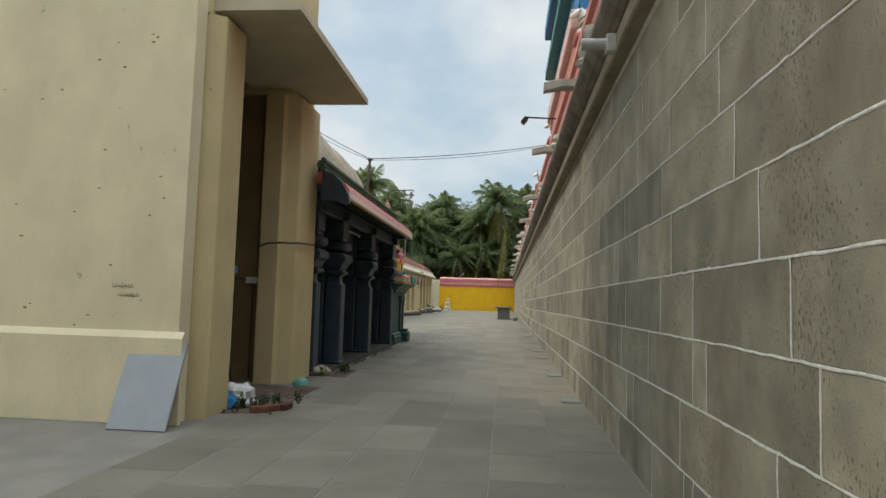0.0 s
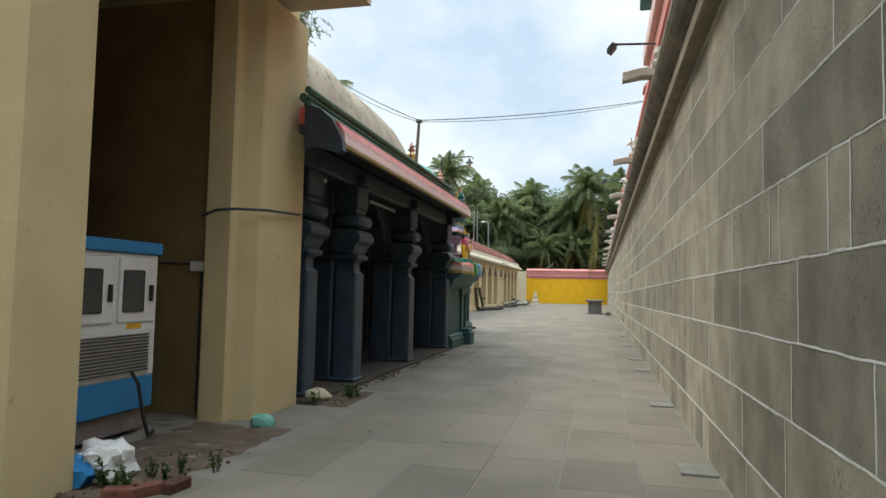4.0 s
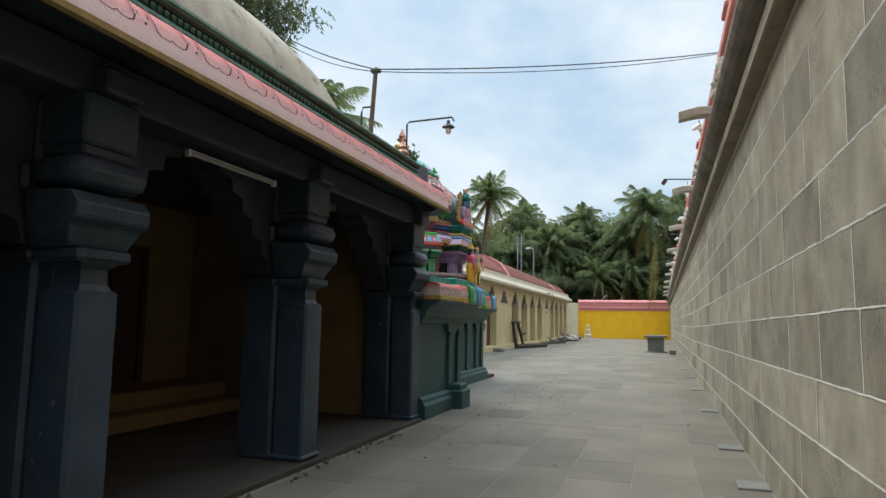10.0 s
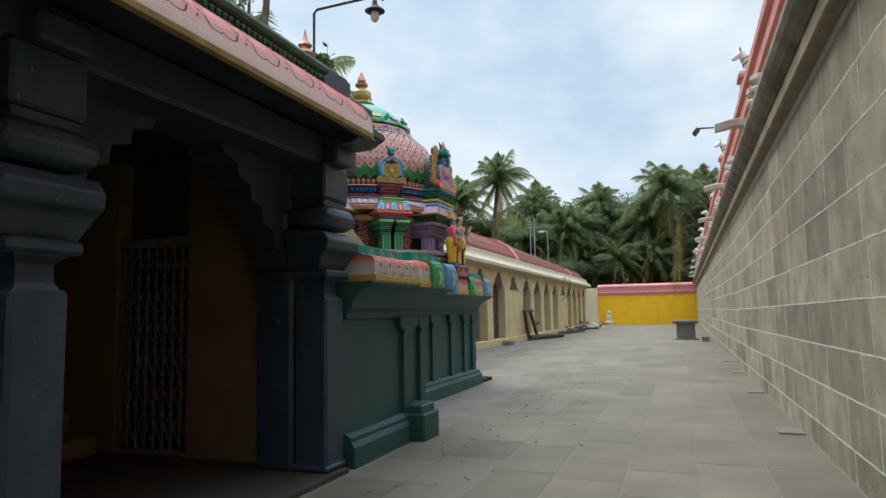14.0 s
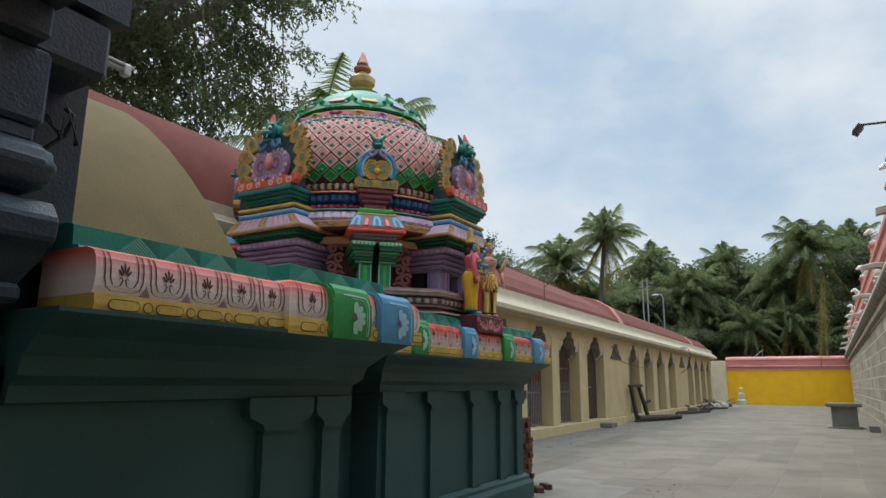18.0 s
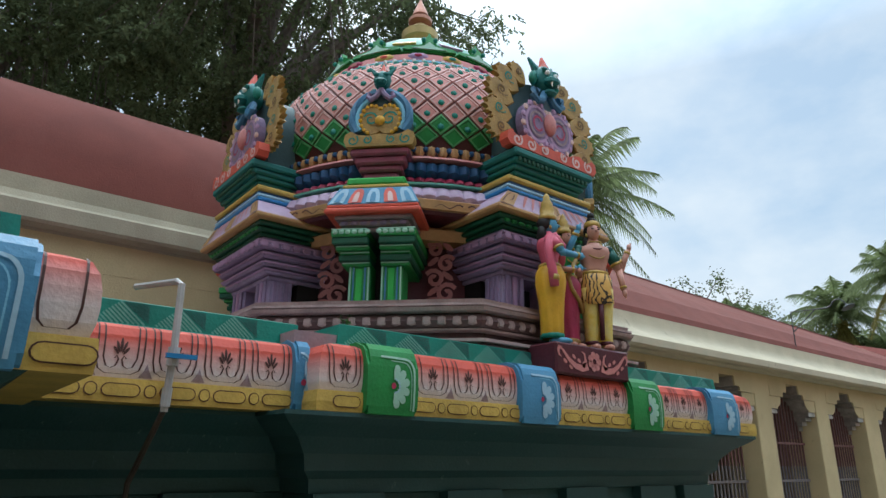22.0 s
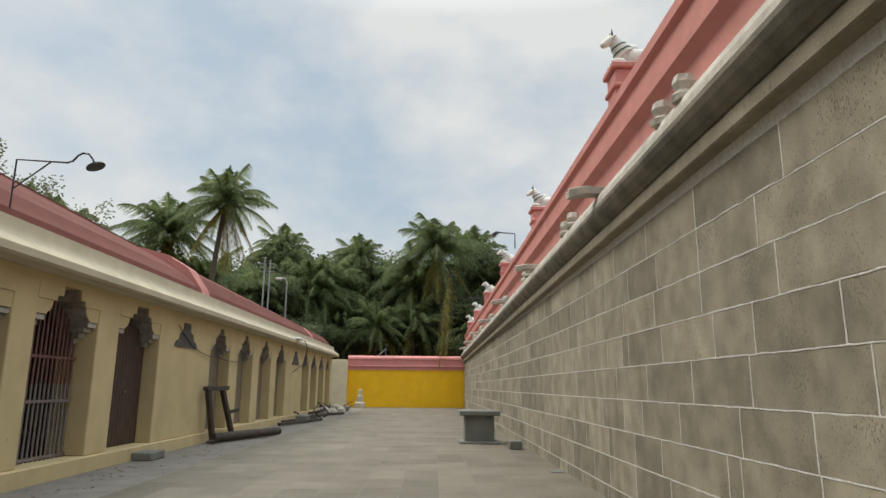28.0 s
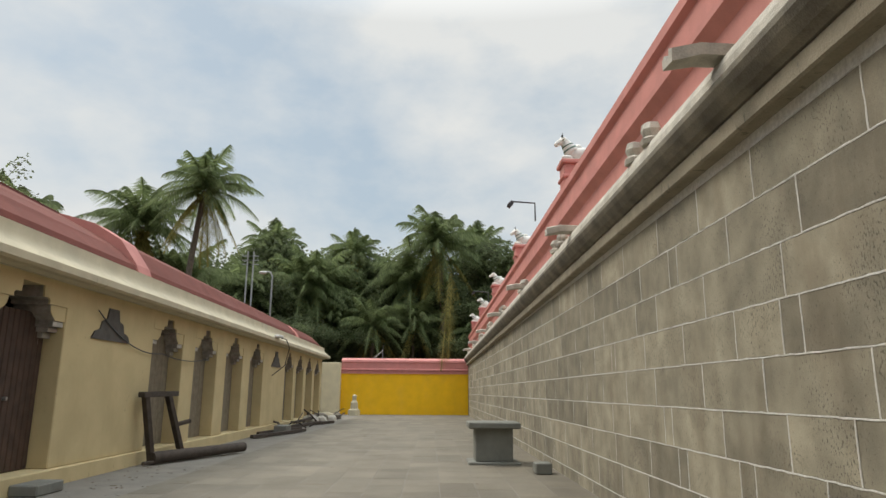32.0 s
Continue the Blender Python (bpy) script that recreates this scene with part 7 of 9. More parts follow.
def spout():
    t = thing("water_spout", "rough carved stone water spout jutting from the coping", "spout", "water spouts of the wall")
    bm = bmesh.new()
    sweep(bm, [(-0.11, 0.0), (0.11, 0.0), (0.12, 0.10), (0.06, 0.12), (0.04, 0.06), (-0.04, 0.06), (-0.06, 0.12), (-0.12, 0.10)], [(0.25, 0, 0, 1), (-0.16, 0, 0, 1), (-0.42, 0, 0, 1)])
    for v in bm.verts:
        v.co += Vector((0, noise.noise(v.co * 9) * 0.02, noise.noise(v.co * 7 + Vector((3, 1, 2))) * 0.03 - (0.05 if v.co.x < -0.4 else 0)))
    part("channel", bm, "lime_coping", t)
    return t


sp = spout()
first = True
for y in (4.4, 9.6, 13.7, 19.9, 25.4, 31.2, 37.3, 43.4, 49.6, 55.8, 62.0, 68.2, 74.2):
    m = pose(-0.24, y, 4.62 - drop(y))
    p = sp if first else copy_thing(sp, m)
    p.matrix_basis = m
    first = False


def stump():
    t = thing("coping_stump", "worn grey knob on the wall coping", "coping knob", "coping knobs of the wall")
    bm = bmesh.new()
    lathe(bm, (0, 0, 0), [(0.13, 0), (0.14, 0.06), (0.09, 0.10), (0.12, 0.18), (0.10, 0.26), (0.04, 0.28)], 8)
    for v in bm.verts:
        v.co += Vector((noise.noise(v.co * 11), noise.noise(v.co * 9 + Vector((5, 0, 0))), 0)) * 0.03
    part("knob", bm, "lime_coping", t)
    return t


st = stump()
first = True
for i in range(15):
    for d in (0, 0.62):
        y = 3.4 + i * 5.2 - 0.6 + d
        m = pose(-0.16, y, 4.60 - drop(y)) @ Matrix.Rotation(i * 1.3 + d, 4, "Z")
        p = st if first else copy_thing(st, m)
        p.matrix_basis = m
        first = False


def floodlight(y, z, reach):
    t = thing("floodlight", "dark flood lamp on a bent pipe arm over the parapet", "lamp", "flood lamps on the wall")
    bm = bmesh.new()
    tube(bm, [(0.1, y, z - 0.5), (0.1, y, z), (-reach, y, z + 0.04)], 0.022)
    part("arm", bm, "lamp_dark", t)
    bm = bmesh.new()
    sweep(bm, [(-0.10, -0.03), (0.10, -0.03), (0.12, 0.07), (-0.12, 0.07)], [(-reach - 0.13, y, 0, 1), (-reach + 0.03, y, 0, 1)])
    bmesh.ops.rotate(bm, verts=bm.verts, cent=(-reach, y, 0), matrix=Matrix.Rotation(radians(-50), 3, "Y"))
    bmesh.ops.translate(bm, verts=bm.verts, vec=(0, 0, z - 0.02))
    part("head", bm, "lamp_dark", t)


floodlight(16.2, 5.95, 0.72)
floodlight(31.1, 5.95, 0.72)
floodlight(49.2, 6.62, 0.52)
floodlight(64.0, 6.4, 0.6)
# a bulb holder clamped to the ledge near the gate
t = thing("wall_lamp", "small grey lamp socket clamped to the wall ledge", "lamp")
bm = bmesh.new()
cyl(bm, (-0.26, 6.0, 3.80), (-0.52, 6.0, 3.80), 0.05, 0.055, 10)
part("socket", bm, "pvc", t, smooth=True)
bm = bmesh.new()
box(bm, -0.30, -0.21, 5.94, 6.06, 3.72, 3.88, 0.01)
part("bracket", bm, "pvc", t)
# tower on the wall seen at the start: a corner of a blue and pink gate tower
gt = thing("gate_tower", "painted gate tower with blue and pink tiers above the wall", "tower")
for z0, z1, o, mn in ((6.3, 6.9, 0.10, "pink"), (6.9, 7.3, 0.22, "blush"), (7.3, 8.3, 0.05, "blue"), (8.3, 8.6, 0.30, "teal_bright"), (8.6, 9.6, 0.10, "pink"), (9.6, 10.0, 0.34, "blue"), (10.0, 11.2, 0.14, "teal_bright")):
    bm = bmesh.new()
    box(bm, 0.25 - o, 6, 13.2 - o, 20 + o, z0, z1, 0.03)
    part("tier", bm, mn, gt)
bm = bmesh.new()
box(bm, 0.95, 5.9, 13.3, 19.9, -0.06, 6.3)
part("lower_storey", bm, "fascia", gt, "plain stone lower storey")
# drain holes in the paving along the wall
for i, y in enumerate((5.0, 9.96, 13.2, 17.1, 19.15, 22.85, 26.85, 30.7, 34.1, 41.3)):
    t = thing("drain_slab", "loose dark stone slab over a drain by the wall foot", "slab", "drain slabs")
    bm = bmesh.new()
    box(bm, -0.31, -0.02, y - 0.17, y + 0.17, -0.01, 0.022, 0.008)
    part("plate", bm, "table_stone", t)
bm = bmesh.new()
box(bm, -0.55, -0.22, 45.85, 46.25, 0, 0.22, 0.02)
solid("stone_block", bm, "table_stone", "small squared stone block by the wall foot", "stone")

# ---- hall: painted eave scrolls, lamps, roof clutter ----
ROLL = [(0.588, 3.21), (0.587, 3.30), (0.50, 3.422), (0.342, 3.523), (0.16, 3.602)]


def roll_at(y, s):
    k = min(len(ROLL) - 1.001, max(0, s * (len(ROLL) - 1)))
    i = int(k)
    o = ROLL[i][0] + (ROLL[i + 1][0] - ROLL[i][0]) * (k - i)
    z = ROLL[i][1] + (ROLL[i + 1][1] - ROLL[i][1]) * (k - i)
    return Vector((-4.5 + o + 0.006, y, z + 0.006))


n = 17
w = (E1 - E0) / n
for i in range(n):
    y = E0 + (i + 0.5) * w
    bm = bmesh.new()
    ribbon(bm, [(y - w * 0.36, 0.72), (y - w * 0.355, 0.5), (y - w * 0.34, 0.28), (y - w * 0.30, 0.17), (y - w * 0.22, 0.125), (y - w * 0.06, 0.12), (y, 0.165), (y + w * 0.06, 0.12), (y + w * 0.20, 0.115), (y + w * 0.27, 0.15), (y + w * 0.30, 0.26), (y + w * 0.31, 0.5), (y + w * 0.315, 0.72)], 0.015, roll_at)
    ribbon(bm, [(y + w * 0.37, 0.74), (y + w * 0.385, 0.35), (y + w * 0.43, 0.05)], 0.017, roll_at, True)
    ribbon(bm, [(y + w * 0.60, 0.74), (y + w * 0.585, 0.35), (y + w * 0.54, 0.05)], 0.017, roll_at, True)
    blob(bm, (y + w * 0.485, 0.2), 0.012, 0.026, roll_at, 8)
    part("eave_scroll", bm, "slate_line", eave, "dark scroll painted on the pink eave")
bm = bmesh.new()
for i in range(110):
    y = E0 + 0.04 + (E1 - E0 - 0.08) * i / 109
    ball(bm, (-4.405, y, 3.742), 0.032, 5)
part("rope_beading", bm, "green_rail", eave, kind="stuff")
bm = bmesh.new()
box(bm, -4.85, -4.42, 19.1, 19.62, 3.56, 3.92, 0.02)
part("corner_block", bm, "black_paint", eave, "dark end block of the eave")
bm = bmesh.new()
along_y(bm, [(0, 3.30), (0.16, 3.30), (0.40, 3.18), (0.55, 3.135), (0.40, 3.30), (0, 3.56)], -4.5, E1 + 0.002, E1 + 0.16)
part("end_cap", bm, "black_paint", eave)
bm = bmesh.new()
along_y(bm, [(0, 3.16), (0.30, 3.16), (0.46, 3.24), (0.46, 3.30), (0.34, 3.34), (0.34, 3.42), (0, 3.56)], -4.5, E1 + 0.16, E1 + 0.55)
part("end_cap", bm, "black_paint", eave)
bm = bmesh.new()
box(bm, -4.7, -4.14, E1 + 0.05, E1 + 0.50, 3.40, 3.56, 0.02)
part("end_cap", bm, "black_paint", eave)


bm = bmesh.new()
along_y(bm, [(0.12, 3.10), (0.30, 3.10), (0.44, 3.06), (0.56, 3.02), (0.62, 3.05), (0.60, 3.18), (0.54, 3.30), (0.46, 3.44), (0.32, 3.56), (0.12, 3.62)], -4.5, E0 - 0.11, E0 - 0.002)
part("front_cap", bm, "black_paint", eave, "blue-black scrolled end of the eave")


def tube_light(y0, y1, x, z):
    t = thing("tube_light", "unlit white fluorescent tube under the hall eave", "lamp", "tube lights of the hall")
    bm = bmesh.new()
    cyl(bm, (x, y0, z), (x, y1, z), 0.015, seg=8)
    part("tube", bm, "dull_tube", t, smooth=True)
    bm = bmesh.new()
    box(bm, x - 0.02, x + 0.02, y0 - 0.03, y1 + 0.03, z + 0.015, z + 0.035, 0.005)
    part("batten", bm, "pvc", t)
    for y in (y0, y1):
        bm = bmesh.new()
        box(bm, x - 0.025, x + 0.025, y - 0.03, y + 0.01, z - 0.03, z + 0.03, 0.005)
        part("lamp_holder", bm, "plastic_white", t)


tube_light(14.55, 15.85, -4.75, 2.90)
tube_light(11.80, 12.64, -4.75, 2.95)
tube_light(19.35, 20.2, -4.70, 3.17)
# dark door, raised bench and folding gate inside
d = thing("hall_door", "dark wooden door in the back wall of the hall", "door")
bm = bmesh.new()
for a in ((-8.72, -8.62, 17.0, 17.12, 0.5, 2.45), (-8.72, -8.62, 18.28, 18.4, 0.5, 2.45), (-8.72, -8.62, 17.0, 18.4, 2.45, 2.6)):
    box(bm, *a, 0.01)
part("door_frame", bm, "wood", d)
for k in range(2):
    bm = bmesh.new()
    box(bm, -8.70, -8.65, 17.12 + k * 0.58, 17.69 + k * 0.58, 0.5, 2.45, 0.01)
    leaf_ob = part("door_leaf", bm, "wood", d)
    bm = bmesh.new()
    for z in (0.65, 1.3, 1.9):
        box(bm, -8.66, -8.635, 17.2 + k * 0.58, 17.61 + k * 0.58, z, z + 0.45, 0.008)
    part("raised_panels", bm, "wood", leaf_ob)
b = thing("hall_bench", "low ochre masonry step along the hall's back wall", "bench")
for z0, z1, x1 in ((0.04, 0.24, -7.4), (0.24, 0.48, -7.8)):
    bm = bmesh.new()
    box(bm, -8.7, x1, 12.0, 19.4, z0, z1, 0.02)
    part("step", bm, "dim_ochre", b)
g = thing("folding_gate", "dark folding lattice gate at the end of the hall", "gate")
bm = bmesh.new()
box(bm, -7.32, -6.28, 19.52, 19.6, 2.3, 2.4)
part("top_track", bm, "iron", g)
bm = bmesh.new()
box(bm, -7.32, -6.28, 19.52, 19.6, 0.05, 0.1)
part("floor_track", bm, "iron", g)
for k in range(9):
    bm = bmesh.new()
    box(bm, -7.28 + k * 0.12, -7.26 + k * 0.12, 19.54, 19.57, 0.1, 2.3)
    part("upright", bm, "iron", g)
for k in range(8):
    bm = bmesh.new()
    for z in (0.2, 0.55, 0.9, 1.25, 1.6, 1.95):
        cyl(bm, (-7.27 + k * 0.12, 19.535, z), (-7.15 + k * 0.12, 19.535, z + 0.3), 0.008, seg=4)
        cyl(bm, (-7.15 + k * 0.12, 19.53, z), (-7.27 + k * 0.12, 19.53, z + 0.3), 0.008, seg=4)
    part("lattice", bm, "iron", g)
t = thing("masonry_block", "low ochre block standing inside the hall", "block")
bm = bmesh.new()
box(bm, -6.2, -5.55, 12.45, 13.1, 0.05, 0.72, 0.03)
part("body", bm, "dim_ochre", t)
bm = bmesh.new()
box(bm, -6.26, -5.5, 12.38, 13.16, 0.72, 0.84, 0.02)
part("slab", bm, "ledge", t)

# roof: cable pole, pipe, lamp arm, little finial
t = thing("cable_pole", "leaning weathered wooden pole carrying cables on the hall roof", "pole")
bm = bmesh.new()
cyl(bm, (-5.42, 19.5, 3.7), (-5.36, 19.61, 5.66), 0.045, 0.035, 8)
part("post", bm, "bark", t)
bm = bmesh.new()
tube(bm, [(-5.52, 19.45, 3.7), (-5.52, 19.45, 4.86), (-5.50, 19.46, 4.95), (-5.40, 19.52, 4.97)], 0.018)
part("conduit", bm, "lamp_dark", t)
bm = bmesh.new()
box(bm, -5.44, -5.28, 19.56, 19.66, 5.58, 5.64, 0.01)
part("cross_bar", bm, "lamp_dark", t)


def cable(pts, sag, r, label):
    bm = bmesh.new()
    line = []
    for a, c in zip(pts, pts[1:]):
        a, c = Vector(a), Vector(c)
        line += [a.lerp(c, i / 14) - Vector((0, 0, 4 * sag * (i / 14) * (1 - i / 14))) for i in range(15)]
    tube(bm, line, r, 5)
    return solid("cable", bm, "lamp_dark", label, "cable", "overhead cables")


cable([(-5.36, 19.61, 5.64), (0.30, 24.6, 7.3)], 0.10, 0.012, "thin dark overhead cable slung across the yard")
cable([(-5.36, 19.61, 5.60), (0.30, 24.6, 7.27)], 0.16, 0.008, "thin dark overhead cable slung across the yard")
cable([(-5.36, 19.61, 5.64), (-9.0, 22.4, 7.9)], 0.08, 0.012, "thin dark overhead cable running to the trees")
cable([(-5.36, 19.61, 5.60), (-9.0, 22.4, 7.8)], 0.14, 0.008, "thin dark overhead cable running to the trees")
t = thing("roof_lamp", "bulb under a small enamel shade on a bent pipe", "lamp")
bm = bmesh.new()
tube(bm, [(-4.72, 19.45, 3.7), (-4.72, 19.45, 4.60), (-4.68, 19.45, 4.64), (-3.98, 19.45, 4.66), (-3.94, 19.45, 4.60)], 0.016)
part("arm", bm, "lamp_dark", t)
bm = bmesh.new()
lathe(bm, (-4.03, 19.45, 4.50), [(0.10, 0.0), (0.095, 0.012), (0.03, 0.06), (0.022, 0.11)], 16)
part("shade", bm, "lamp_dark", t, "dark enamel shade", True)
bm = bmesh.new()
ball(bm, (-4.03, 19.45, 4.45), 0.05, 10, (0.9, 0.9, 1.25))
part("bulb", bm, "glass_white", t, smooth=True)
bm = bmesh.new()
lathe(bm, (-4.70, 19.25, 3.90), [(0.11, 0), (0.12, 0.04), (0.06, 0.08), (0.09, 0.13), (0.10, 0.19), (0.05, 0.25), (0.07, 0.28), (0.03, 0.33), (0.006, 0.44)], 14)
solid("roof_finial", bm, "copper", "small terracotta finial on the hall roof edge", "finial", smooth=True)


def weed(x, y, z, h, nst, seed, name="weed", label="small green weed growing from a crack"):
    r = random.Random(seed)
    t = thing(name, label, "weed", "weeds")
    bm = bmesh.new()
    bl = bmesh.new()
    for i in range(nst):
        a = r.uniform(0, 6.28)
        tip = Vector((x + math.cos(a) * h * 0.35 * r.random(), y + math.sin(a) * h * 0.35 * r.random(), z + h * r.uniform(0.5, 1)))
        base = Vector((x + r.uniform(-0.03, 0.03), y + r.uniform(-0.03, 0.03), z - 0.01))
        cyl(bm, base, tip, 0.004, 0.002, 4, False)
        for k in range(7):
            p = base.lerp(tip, r.uniform(0.25, 1))
            d = Vector((r.uniform(-1, 1), r.uniform(-1, 1), r.uniform(-0.2, 0.8))).normalized() * h * r.uniform(0.12, 0.26)
            o = d.orthogonal().normalized() * d.length * 0.25
            q = [bl.verts.new(v) for v in (p, p + d * 0.5 + o, p + d, p + d * 0.5 - o)]
            bl.faces.new(q)
    part("stem", bm, "weed", t, kind="stuff")
    part("leaves", bl, "weed", t, kind="stuff")


for i, (x, y, z, h) in enumerate(((-4.62, 19.55, 3.9, 0.42), (-4.75, 19.6, 3.72, 0.5), (-4.85, 18.6, 3.72, 0.30), (-5.0, 16.8, 3.72, 0.25), (-4.75, 12.4, 3.72, 0.32), (-4.8, 13.3, 3.72, 0.2), (-5.55, 24.9, 2.32, 0.16), (-5.6, 23.9, 2.32, 0.12), (-5.3, 19.0, 3.72, 0.3))):
    weed(x, y, z, h, 7, i)

# loose wires knotted on a bracket at the hall's corner
t = thing("wire_bundle", "loose black wires knotted on a bracket at the hall corner", "wires")
bm = bmesh.new()
tube(bm, [(-4.86, 19.72, 2.62), (-4.72, 19.84, 2.62), (-4.66, 19.90, 2.70), (-4.64, 19.92, 2.80), (-4.68, 19.90, 2.84)], 0.012)
part("bracket", bm, "lamp_dark", t)
for k in range(4):
    bm = bmesh.new()
    tube(bm, [(-4.80, 19.72, 3.05 - 0.05 * k), (-4.74, 19.80 + 0.02 * k, 2.80), (-4.68 + 0.01 * k, 19.88, 2.72 - 0.02 * k), (-4.63, 19.93 - 0.02 * k, 2.76 + 0.03 * k), (-4.66 + 0.012 * k, 19.95, 2.66)], 0.005, 5)
    part("wire", bm, "lamp_dark", t)

# ---- gate passage and its litter ----
g = thing("generator", "white and blue steel generator cabinet inside the gate passage", "generator")
X0, X1, Y0, Y1 = -6.35, -5.32, 8.7, 9.88


def gbox(name, b, mname, label="", bev=0.012, parent=None):
    bm = bmesh.new()
    box(bm, *b, bev)
    return part(name, bm, mname, parent or g, label)


gbox("skid", (X0 + 0.05, X1 - 0.05, Y0 + 0.05, Y1 - 0.05, 0.03, 0.24), "iron", "dark skid frame")
gbox("base_band", (X0, X1, Y0, Y1, 0.24, 0.55), "plastic_blue", "blue lower band")
body = gbox("cabinet", (X0, X1, Y0, Y1, 0.55, 1.74), "plastic_white", "white steel cabinet")
gbox("roof_band", (X0 - 0.03, X1 + 0.03, Y0 - 0.03, Y1 + 0.03, 1.74, 1.86), "plastic_blue", "blue roof cap")
for y0, y1 in ((Y0 + 0.10, Y0 + 0.56), (Y0 + 0.62, Y1 - 0.06)):
    dr = gbox("cabinet_door", (X1, X1 + 0.018, y0, y1, 1.08, 1.70), "plastic_white")
    gbox("window", (X1 + 0.018, X1 + 0.024, y0 + 0.05, y1 - 0.16, 1.18, 1.58), "dark_glass", "dark gauge window", 0.01, dr)
    gbox("handle", (X1 + 0.018, X1 + 0.05, y1 - 0.09, y1 - 0.05, 1.28, 1.44), "black", "black latch handle", 0.006, dr)
lv = gbox("louvre_frame", (X1, X1 + 0.015, Y0 + 0.10, Y1 - 0.08, 0.58, 1.0), "plastic_white")
for k in range(12):
    gbox("louvre", (X1 + 0.008, X1 + 0.03, Y0 + 0.14, Y1 - 0.12, 0.61 + k * 0.031, 0.625 + k * 0.031), "lamp_dark", "", 0.003, lv)
gbox("sticker", (X1 + 0.001, X1 + 0.004, Y1 - 0.42, Y1 - 0.22, 1.02, 1.07), "gold_bright", "small yellow label", 0)
# front end, towards the viewer
gbox("end_panel", (X0 + 0.08, X1 - 0.08, Y0 - 0.012, Y0, 0.62, 1.66), "plastic_white")
bm = bmesh.new()
pts = [(X1 + 0.02, Y1 - 0.35, 0.62), (X1 + 0.10, Y1 - 0.34, 0.50), (X1 + 0.16, Y1 - 0.33, 0.2), (X1 + 0.2, Y1 - 0.3, 0.02), (X1 + 0.1, Y1 - 0.1, 0.015)]
tube(bm, pts, 0.018)
part("power_cable", bm, "black", g, "black power cable")

bm = bmesh.new()
f = Matrix.Translation((-4.925, 6.66, 0.0)) @ Matrix.Rotation(radians(-24), 4, "X")
box(bm, -0.325, 0.325, -0.015, 0.015, 0.0, 0.96, 0.006)
ob = solid("stone_slab", bm, "granite_cut", "polished grey granite slab leaning on the gate wall", "slab")
ob.matrix_basis = f
t = thing("plastic_bag", "crumpled white plastic bag of rubbish by the gate pier", "bag")
bm = bmesh.new()
bmesh.ops.create_icosphere(bm, subdivisions=3, radius=0.19, matrix=Matrix.Translation((-4.52, 8.32, 0.13)))
for v in bm.verts:
    v.co += Vector((0, 0, 0)) + (v.co - Vector((-4.52, 8.32, 0.13))) * (noise.noise(v.co * 11) * 0.5 + noise.noise(v.co * 29) * 0.25)
    v.co.z = max(0.01, v.co.z * 0.9)
part("bag", bm, "plastic_white", t, smooth=True)
bm = bmesh.new()
bmesh.ops.create_icosphere(bm, subdivisions=3, radius=0.13, matrix=Matrix.Translation((-4.60, 8.18, 0.09)))
for v in bm.verts:
    v.co += (v.co - Vector((-4.60, 8.18, 0.09))) * noise.noise(v.co * 13) * 0.6
    v.co.z = max(0.01, v.co.z)
part("blue_wrap", bm, "plastic_blue", t, "blue plastic wrapping", True)
rg = random.Random(8)


def rock(name, label, x, y, r, mname, flat=0.7, seed=0, cat="stone", group=""):
    bm = bmesh.new()
    bmesh.ops.create_icosphere(bm, subdivisions=2, radius=r)
    for v in bm.verts:
        v.co *= 1 + 0.35 * noise.noise(v.co * (2.2 / r) * 0.4 + Vector((seed * 3.1, 0, 0)))
        v.co.z = max(-r * 0.35, v.co.z * flat)
    o = solid(name, bm, mname, label, cat, group)
    o.matrix_basis = pose(x, y, r * 0.30, 0, 0, seed * 40)
    return o


rock("stone", "pale rough stone lying by the hall column", -4.50, 12.05, 0.17, "whitewash", 0.6, 1)
rock("green_stone", "lump of faded green painted plaster by the pier", -4.35, 10.38, 0.12, "jade_light", 0.9, 2, "rubble")
for i in range(3):
    bm = bmesh.new()
    box(bm, -0.11, 0.11, -0.055, 0.055, 0, 0.075, 0.008)
    o = solid("brick", bm, "brick", "loose red brick in the dirt by the gate", "brick", "loose bricks")
    o.matrix_basis = pose(-4.12 + 0.12 * i, 8.0 + 0.13 * i, 0.0, 0, 0, 25 + 30 * i)
for i in range(14):
    x, y = rg.choice(((-4.2, 8.3), (-4.05, 8.7), (-4.25, 11.9), (-4.1, 12.4), (-4.3, 8.05)))
    weed(x + rg.uniform(-0.2, 0.2), y + rg.uniform(-0.3, 0.3), 0.0, rg.uniform(0.08, 0.22), 7, 100 + i)
# bare patches of earth beside the paving
bm = bmesh.new()
for x0, x1, y0, y1, hh in ((-5.2, -3.92, 7.75, 10.45, 0.03), (-4.95, -3.9, 11.6, 12.9, 0.035), (-9.9, -5.1, 7.5, 10.6, 0.01)):
    vs = bmesh.ops.create_grid(bm, x_segments=26, y_segments=26, size=0.5, matrix=Matrix.LocRotScale(((x0 + x1) / 2, (y0 + y1) / 2, 0), None, (x1 - x0, y1 - y0, 1)))["verts"]
    for v in vs:
        e = min(v.co.x - x0, x1 - v.co.x, v.co.y - y0, y1 - v.co.y)
        v.co.z = -0.012 + hh * min(1, e / 0.2) * (0.7 + 0.8 * noise.noise(v.co * 5)) + 0.006 * noise.noise(v.co * 23)
solid("earth_patch", bm, "earth", "bare brown earth with rubble beside the gate", "ground", kind="structure")
bm = bmesh.new()
